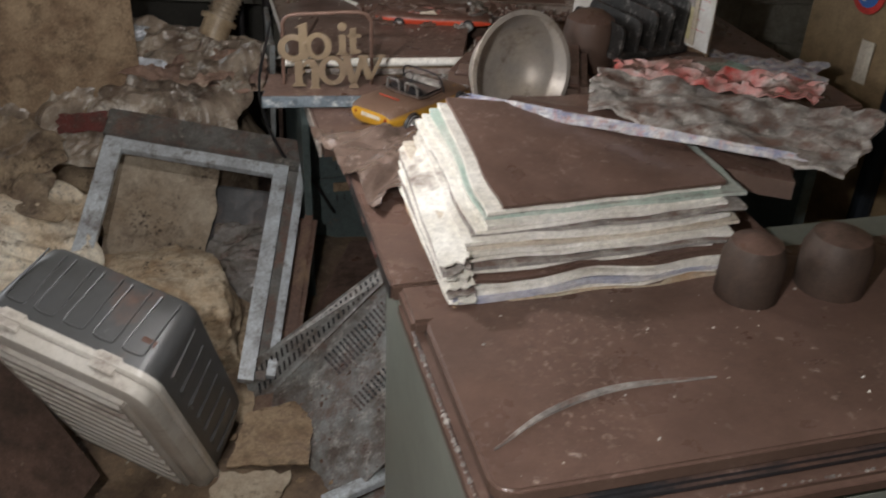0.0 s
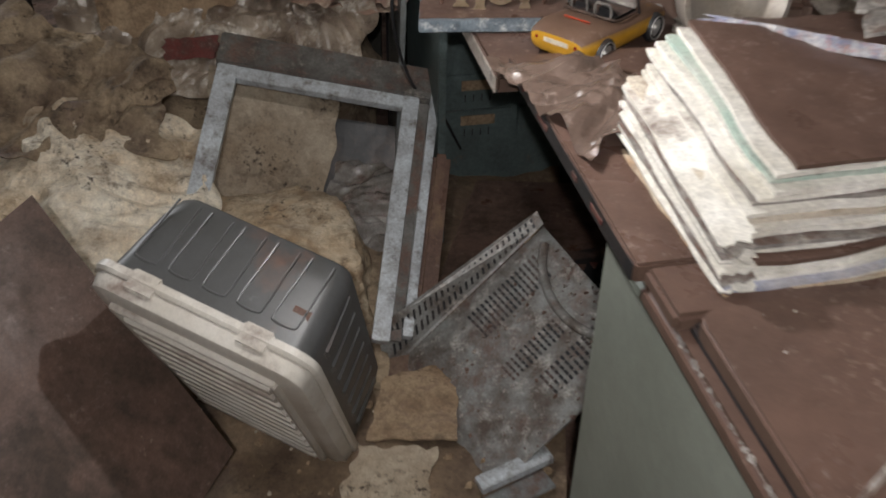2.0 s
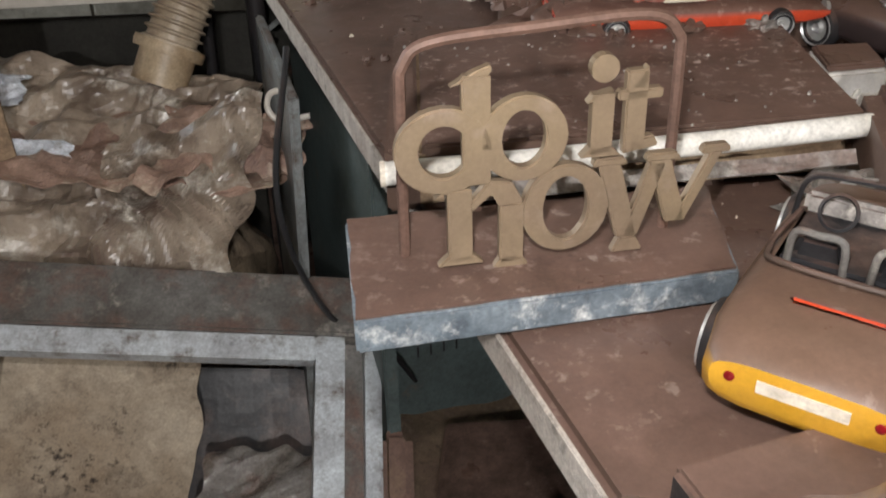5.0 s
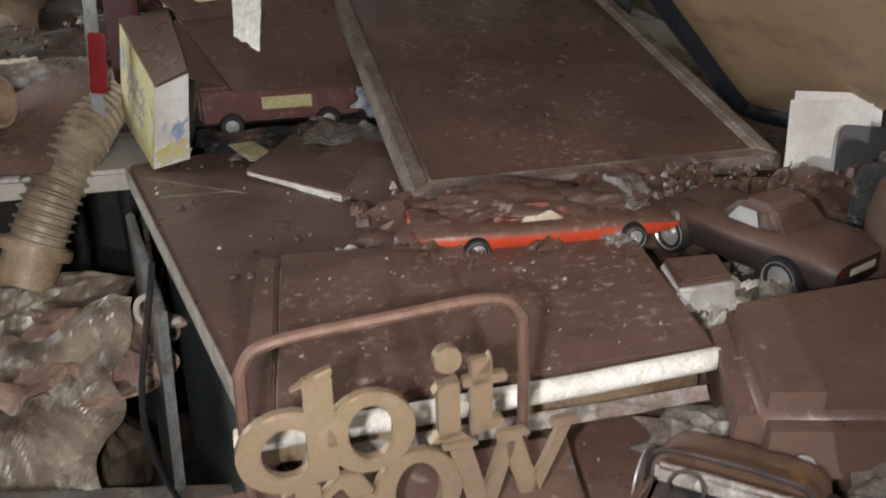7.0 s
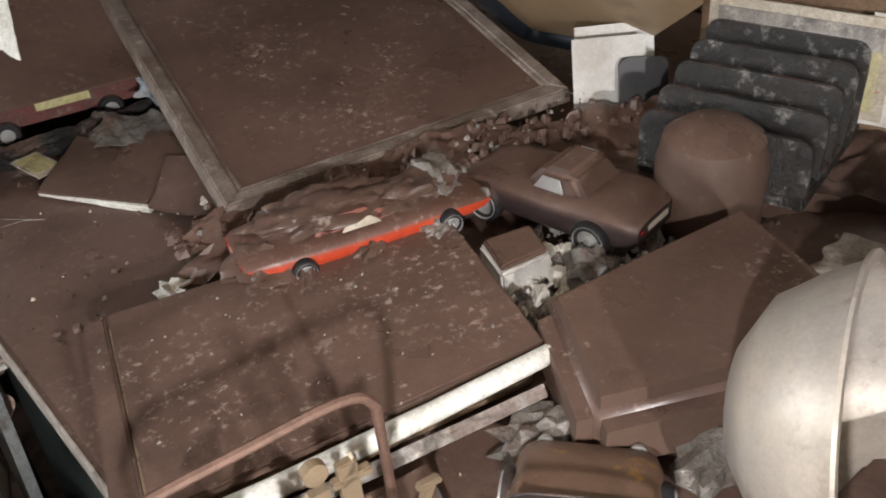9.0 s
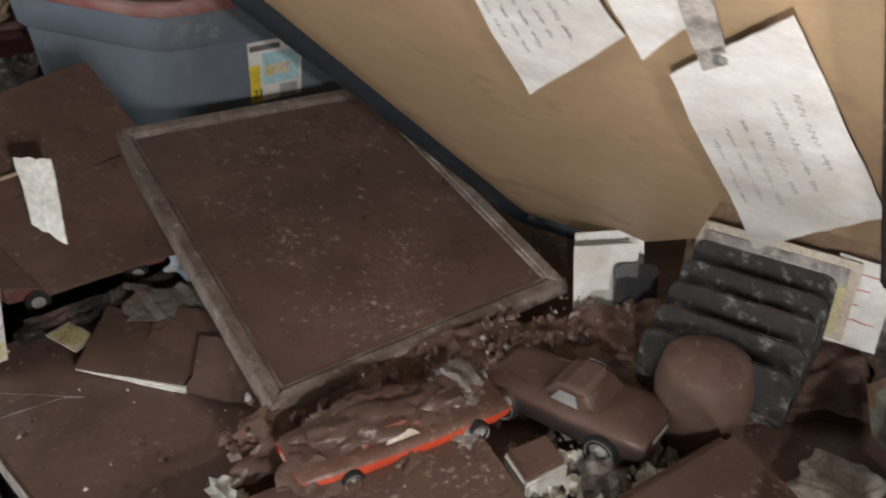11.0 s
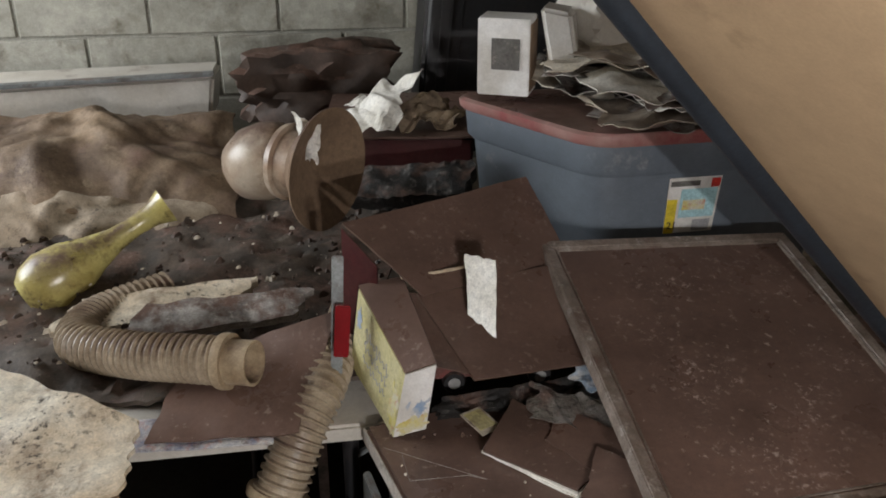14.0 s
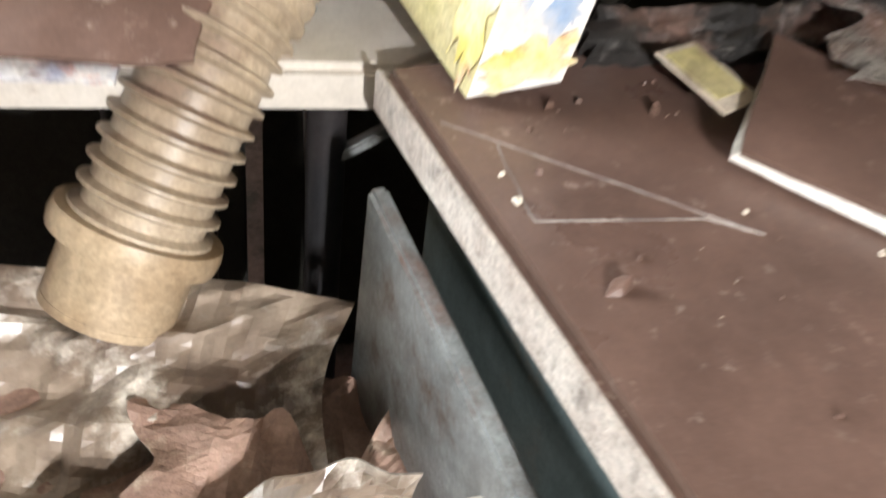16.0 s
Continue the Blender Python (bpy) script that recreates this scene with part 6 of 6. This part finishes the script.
for k, (a, b, h) in enumerate(((V((-1.2, 2.775, 0.7)), V((-0.79, 2.8, 0.635)), V((0.0, 0.03, 0.04))), (V((-1.12, 2.87, 0.755)), V((-0.86, 2.87, 0.715)), V((0.0, 0.04, 0.03))), (V((-1.3, 2.93, 0.79)), V((-0.95, 2.93, 0.755)), V((0.0, 0.05, 0.02))))):
    part("tape_strip", crumple([a, b, b + h, a + h], 70, 0.006, 0.05, 141 + k, 0.002, 0.1), "foil", bund, "shiny crumpled silver tape")
part("cloth_end", crumple([V((-0.76, 2.66, 0.48)), V((-0.56, 2.68, 0.5)), V((-0.5, 2.8, 0.74)), V((-0.72, 2.8, 0.68))], 44, 0.034, 0.13, 151, 0.003, 0.15), "wrapfilm", bund, "stiff folded film end")
one("crumpled_wrap", crumple([V((-0.9, 2.74, 0.655)), V((-0.51, 2.74, 0.63)), V((-0.475, 2.95, 0.645)), V((-0.9, 2.96, 0.68))], 60, 0.015, 0.12, 155, 0.002, 0.15), "wrapbrown", "crumpled brown wrapping paper by the desk", "paper")
one("crumpled_wrap", crumple([V((-0.66, 2.72, 0.665)), V((-0.48, 2.74, 0.65)), V((-0.47, 2.88, 0.675)), V((-0.63, 2.9, 0.69))], 34, 0.018, 0.09, 157, 0.002, 0.35), "wrapbrown", "stiff muddy scrap of wrapping", "paper")
one("red_patch", sheet([V((-1.07, 2.655, 0.505)), V((-0.935, 2.655, 0.52)), V((-0.92, 2.665, 0.575)), V((-1.07, 2.665, 0.56))], 16, 8, 0.004, 12, 153, 0.004, 0.1), "fadedred", "faded red patch on the bundle", "patch")
one("mouldy_sheet", crumple([V((-1.5, 1.9, 0.3)), V((-0.84, 2.0, 0.24)), V((-0.9, 2.45, 0.42)), V((-1.5, 2.5, 0.55))], 70, 0.055, 0.3, 161, 0.004, 0.12, 0.06), "mould", "crumpled cream sheet spotted with black mould", "sheet")
one("mouldy_sheet", crumple([V((-1.45, 2.2, 0.45)), V((-0.98, 2.3, 0.42)), V((-1.02, 2.6, 0.5)), V((-1.5, 2.65, 0.66))], 60, 0.05, 0.25, 163, 0.004, 0.15), "mouldbrown", "crumpled brown sheet with dark stains", "sheet")
bag = thing("paper_bag", "swollen cream paper bag with brown mould blotches", "bag")
part("bag_body", lump(V((-0.7, 2.22, 0.16)), (0.2, 0.2, 0.15), 23, 0.16, 1.7, 20, 0.95, 5, 0.5), "bagmould", bag, "", True)
part("folded_mouth", crumple([V((-0.9, 2.06, 0.24)), V((-0.72, 2.02, 0.2)), V((-0.68, 2.2, 0.3)), V((-0.88, 2.26, 0.31))], 30, 0.012, 0.12, 24, 0.003, 0.12, 0.03), "mould", bag, "pale folded mouth of the bag", True)
one("mouldy_cloth", sheet([V((-0.92, 1.95, 0.1)), V((-0.4, 1.95, 0.06)), V((-0.45, 2.35, 0.14)), V((-0.95, 2.4, 0.25))], 40, 34, 0.035, 7, 165, 0.006, 0.05, fine=0.4), "mouldbrown", "brown mouldy cloth under the bezel", "cloth", smooth=True)
one("cream_board", sheet([V((-0.95, 2.5, 0.16)), V((-0.66, 2.56, 0.14)), V((-0.62, 2.68, 0.42)), V((-0.95, 2.66, 0.5))], 26, 22, 0.01, 7, 167, 0.006, 0.06), "mouldcard", "cream cardboard sheet with mould dots", "cardboard", smooth=True)
one("plastic_bag", crumple([V((-0.64, 2.33, 0.15)), V((-0.4, 2.34, 0.12)), V((-0.38, 2.58, 0.25)), V((-0.6, 2.6, 0.27))], 44, 0.03, 0.16, 169, 0.0015, 0.2, 0.03), "film_clear", "grey crumpled plastic bag on the litter", "plastic bag")
# black sheet added where the litter opens into a dark hole
one("dark_hole_sheet", sheet([V((-0.7, 2.58, 0.12)), V((-0.42, 2.6, 0.12)), V((-0.42, 2.72, 0.3)), V((-0.7, 2.72, 0.33))], 10, 10, 0.006, 8, 171, 0.01), "black", "black sheet added in place of a jagged dark hole in the litter", "panel")
one("board", hexa([V((-0.33, 2.3, 0.0)), V((0.15, 2.2, 0.0)), V((0.25, 2.75, 0.0)), V((-0.25, 2.8, 0.0))], [V((-0.33, 2.3, 0.1)), V((0.15, 2.2, 0.12)), V((0.25, 2.75, 0.14)), V((-0.25, 2.8, 0.1))], 0.006), "mud_dark", "dark muddy board on the floor under the desk", "board")
one("disc", lathe([(0, 0), (0.035, 0), (0.04, 0.004), (0.035, 0.009), (0, 0.01)], 24, pose(-0.09, 2.48, 0.125)), "cardmould", "round tan lid lying in the mud", "lid", smooth=True)
rb = thing("dark_box", "dark box with red lettering marks under the desk", "box")
part("body", hexa([V((-0.02, 2.18, 0.1)), V((0.25, 2.28, 0.1)), V((0.22, 2.42, 0.1)), V((-0.05, 2.32, 0.1))], [V((-0.02, 2.18, 0.19)), V((0.25, 2.28, 0.19)), V((0.22, 2.42, 0.19)), V((-0.05, 2.32, 0.19))], 0.003), "black", rb)
for k in range(4):
    part("red_mark", prism([(0.02 + 0.03 * k, 2.26 + 0.011 * k), (0.026 + 0.03 * k, 2.262 + 0.011 * k), (0.033 + 0.03 * k, 2.285 + 0.011 * k), (0.012 + 0.03 * k, 2.283 + 0.011 * k)], 0.19, 0.192), "fadedred", rb)
one("cardboard_scrap", sheet([V((-0.44, 1.78, 0.085)), V((-0.25, 1.79, 0.09)), V((-0.26, 2.02, 0.1)), V((-0.42, 1.96, 0.095))], 20, 20, 0.006, 9, 175, 0.004, 0.05), "cardmould", "pale tan cardboard scrap with dark specks on the floor", "cardboard", smooth=True)
one("cardboard_scrap", sheet([V((-0.47, 1.6, 0.07)), V((-0.3, 1.62, 0.07)), V((-0.28, 1.77, 0.08)), V((-0.46, 1.76, 0.085))], 20, 20, 0.01, 12, 177, 0.004, 0.12), "mouldcard", "torn brown cardboard on the floor litter", "cardboard", smooth=True)
one("blue_booklet", sheet([V((-0.44, 1.50, 0.06)), V((-0.26, 1.48, 0.05)), V((-0.24, 1.6, 0.08)), V((-0.42, 1.62, 0.09))], 16, 12, 0.012, 10, 173, 0.006, 0.06), "teal", "torn blue-green booklet on the floor", "booklet", smooth=True)
one("ring", lathe([(0.02, 0), (0.045, 0), (0.047, 0.006), (0.02, 0.006)], 24, pose(-0.635, 1.515, 0.06, 8, 5, 0), True), "mud_dark", "flat dark ring in the litter", "ring", smooth=True)
tr = thing("steel_bracket", "muddy steel bracket with bolt holes on the floor", "bracket")
part("bracket_plate", bar((-0.3, 1.56, 0.06), (-0.06, 1.72, 0.075), 0.05, 0.008), "greysteel", tr)
part("slot_bar", bar((-0.2, 1.68, 0.085), (-0.06, 1.76, 0.1), 0.035, 0.02), "alu", tr)
one("cable", tube(smooth_path([(-0.44, 2.66, 0.86), (-0.46, 2.55, 0.7), (-0.42, 2.6, 0.5), (-0.36, 2.7, 0.38), (-0.3, 2.8, 0.2)], 40), 0.004, 8), "black", "black cable hanging beside the desk", "cable", smooth=True)
one("hook", tube(smooth_path([(-0.43, 2.76, 0.725), (-0.47, 2.76, 0.72), (-0.487, 2.765, 0.735), (-0.483, 2.77, 0.755), (-0.465, 2.77, 0.76), (-0.458, 2.77, 0.748)], 30), 0.0045, 8), "tubwhite", "small pale plastic hook by the desk side", "hook", smooth=True)

note("white note with pencil writing pinned on the board", [(1.024, 0.33), (0.74, 0.293), (0.905, 0.428), (1.094, 0.414)], "whitecard", 6, 3)
note("large white note with pencil writing pinned on the board", [(0.861, 0.453), (0.354, 0.455), (0.629, 0.602), (0.986, 0.55)], "whitecard", 6, 5)
note("pale blue note pinned on the board", [(1.16, 0.335), (1.018, 0.307), (1.089, 0.411), (1.17, 0.425)], "cyanpaper", 4, 7)
note("blank white note slipping over another", [(1.02, 0.436), (0.875, 0.435), (0.958, 0.49), (1.06, 0.478)], "whitecard", 0, 9)
note("narrow grey curled note hanging on the board", [(1.03, 0.485), (0.885, 0.482), (0.9, 0.502), (1.04, 0.505)], "newsgrey", 0, 11)

post = thing("steel_post", "black steel leg with dust along the board", "post")
part("post_bar", bar(TA + TW * 0.616 + TE * 0.36, TB + TW * 0.616, 0.034, 0.03, TN, 0.004), "blackdust", post)
pan = thing("wood_panel_sheet", "varnished plywood sheet with a round badge", "panel sheet")
pan["category"] = "plywood sheet"
part("sheet", prism([(1.12, 2.95), (1.42, 2.3), (1.45, 2.31), (1.15, 2.96)], 0.0, 1.9, 0.003), "panelwood", pan)
BD = pose(1.2, 2.77, 0.969, 90, 0, -65.2)
badge = part("badge", moved(lathe([(0, 0), (0.054, 0), (0.054, 0.003), (0, 0.003)], 32), BD), "redink", pan, "round red and blue badge")
part("badge_oval", moved(lathe([(0, 0.0032), (0.036, 0.0032), (0.036, 0.0045), (0, 0.0045)], 28), BD), "blueink", badge)
part("badge_bar", moved(prism([(-0.014, -0.02), (-0.004, -0.02), (-0.004, 0.02), (-0.014, 0.02)], 0.0046, 0.0056), BD), "whitecard", badge)
part("framed_slip", moved(prism([(0.02, -0.24), (0.065, -0.24), (0.065, -0.12), (0.02, -0.12)], 0.0, 0.004), BD), "paper", pan, "small pale framed slip")
part("corner_strip", tube([V((1.26, 2.585, 0.0)), V((1.26, 2.585, 1.9))], 0.03, 12), "navy", pan, "dark upright tube")

# ---- blocks of the far wall ----
block_mesh = None
for row in range(12):
    for colm in range(13):
        x = -2.7 + 0.4 * colm + (0.2 if row % 2 else 0.0)
        if x + 0.39 > 2.3:
            continue
        if block_mesh is None:
            bob = part("block", bevel(prism([(0.005, 0.0), (0.395, 0.0), (0.395, 0.02), (0.005, 0.02)], 0.005, 0.195), 0.003, 1), "block", wall_north)
            block_mesh = bob.data
        else:
            bob = new("block", block_mesh)
            bob.parent = wall_north
        bob.location = (x, 4.706, row * 0.2)


# ---- scratches in the silt of the desk top ----
for k, (a, c_) in enumerate((((-0.481, 2.946, 0.868), (-0.328, 2.847, 0.868)), ((-0.453, 2.924, 0.868), (-0.446, 2.857, 0.868)), ((-0.446, 2.857, 0.868), (-0.355, 2.86, 0.868)), ((-0.355, 2.86, 0.868), (-0.328, 2.847, 0.868)))):
    part("scratch", tube([V(a).lerp(V(c_), q / 6) + V((0.0006 * math.sin(q * 2.1 + k), 0, 0)) for q in range(7)], 0.0006, 5), "newsgrey", desk, "pale scratch in the silt")

# ---- crumbs and flakes ----
def crumbs(label, place, n, seed, size, material):
    """Many small flakes on a surface; place gives a point and its normal for two numbers."""
    r, bm = random.Random(seed), bmesh.new()
    for _ in range(n):
        p, nrm = place(r.random(), r.random())
        s = size * (0.3 + r.random() ** 3 * 1.6)
        a = r.uniform(0, 6.28)
        t = nrm.orthogonal().normalized()
        w = nrm.cross(t)
        k = r.randint(4, 6)
        low, top = [], []
        for j in range(k):
            q = a + 6.28 * j / k
            rad = s * r.uniform(0.5, 1.2)
            d = t * math.cos(q) * rad + w * math.sin(q) * rad * 0.7
            low.append(bm.verts.new(p + d - nrm * 0.001))
            top.append(bm.verts.new(p + d * 0.6 + nrm * s * r.uniform(0.25, 0.8)))
        bm.faces.new(top)
        for j in range(k):
            bm.faces.new((low[j], low[(j + 1) % k], top[(j + 1) % k], top[j]))
    return one("crumbs", bm, material, label, "crumbs", kind="stuff")


UPV = V((0, 0, 1))
crumbs("pale flakes on the desk top", lambda a, b: (D(-0.03 + 0.9 * a, 1.2 + 0.95 * b, 0.868), UPV), 150, 1, 0.003, "paper")
crumbs("brown crumbs on the desk top", lambda a, b: (D(-0.03 + 0.9 * a, 1.2 + 0.95 * b, 0.868), UPV), 420, 2, 0.006, "mud")
crumbs("pale flakes on the binder", lambda a, b: (BK[0].lerp(BK[1], a).lerp(BK[3].lerp(BK[2], a), b) + V((0, 0, 0.9295)), UPV), 130, 3, 0.0022, "newsgrey")
crumbs("pale flakes on the cabinet lid", lambda a, b: (D(0.02 + 0.6 * a, 0.03 + 0.31 * b, 0.916), UPV), 60, 4, 0.002, "pagewhite")
crumbs("grit along the cabinet rim", lambda a, b: (D(-0.008 + 0.6 * a * (b > 0.5), 0.36 * a if b <= 0.5 else 0.0, 0.877), UPV), 220, 5, 0.003, "newsgrey")
crumbs("pale flakes on the picture panel", lambda a, b: (PI[0].lerp(PI[1], a).lerp(PI[3].lerp(PI[2], a), b) - PN * 0.0118, PN), 120, 6, 0.0026, "pagewhite")
crumbs("brown crumbs on the picture panel", lambda a, b: (PI[0].lerp(PI[1], a).lerp(PI[3].lerp(PI[2], a), 1 - b * b * 0.5) - PN * 0.0118, PN), 160, 7, 0.004, "mud")
crumbs("rubble along the picture foot", lambda a, b: (V((-0.2 + 0.65 * a, 2.56 + 0.1 * b, 0.925)), UPV), 220, 8, 0.009, "mud")
crumbs("pale rubble along the picture foot", lambda a, b: (V((-0.2 + 0.65 * a, 2.57 + 0.09 * b, 0.933)), UPV), 40, 9, 0.005, "newsgrey")
crumbs("rubble between the toy cars", lambda a, b: (V((0.075 + 0.24 * a, 2.3 + 0.16 * b, 0.872 + 0.03 * a * b)), UPV), 420, 10, 0.011, "newsgrey")
crumbs("pale rubble round the small box", lambda a, b: (V((0.08 + 0.2 * a, 2.31 + 0.1 * b, 0.885)), UPV), 160, 16, 0.011, "pagewhite")
crumbs("scraps on the floor", lambda a, b: (V((-0.9 + 0.85 * a, 1.3 + 0.9 * b, 0.06)), UPV), 300, 11, 0.008, "cardmould")
crumbs("pale scraps on the floor", lambda a, b: (V((-0.9 + 0.85 * a, 1.3 + 0.9 * b, 0.065)), UPV), 120, 12, 0.006, "paper")
crumbs("mud clods on the vent cover", lambda a, b: (gA.lerp(gB, a).lerp(gD.lerp(gC, a), 0.15 + 0.85 * b) + gN * 0.001, gN), 200, 13, 0.0045, "mud")
crumbs("pale spatter on the vent cover", lambda a, b: (gA.lerp(gB, a).lerp(gD.lerp(gC, a), 0.3 + 0.7 * b * b) + gN * 0.001, gN), 160, 23, 0.006, "newsgrey")
crumbs("crumbs on the table silt", lambda a, b: (V((-1.3 + 0.85 * a, 3.2 + 0.6 * b, 0.9 + 0.04 * b)), UPV), 420, 14, 0.008, "mud_dark")
crumbs("pale crumbs on the table silt", lambda a, b: (V((-1.3 + 0.85 * a, 3.2 + 0.6 * b, 0.905 + 0.04 * b)), UPV), 90, 15, 0.006, "paper")
for k, (x, y, s, m_) in enumerate(((0.03, 2.165, 0.03, "film_clear"), (0.15, 2.085, 0.03, "film_clear"), (0.2, 2.35, 0.03, "film_clear"), (-0.21, 2.555, 0.018, "pagewhite"))):
    one("crumpled_film", lump(V((x, y, 0.885)), (s * 1.3, s, s * 0.7), 41 + k, 0.7, 2.8, 30 * k, 0.5, 3), m_, "crumpled scrap of clear wrapping on the desk", "wrapper", "scraps on the desk")
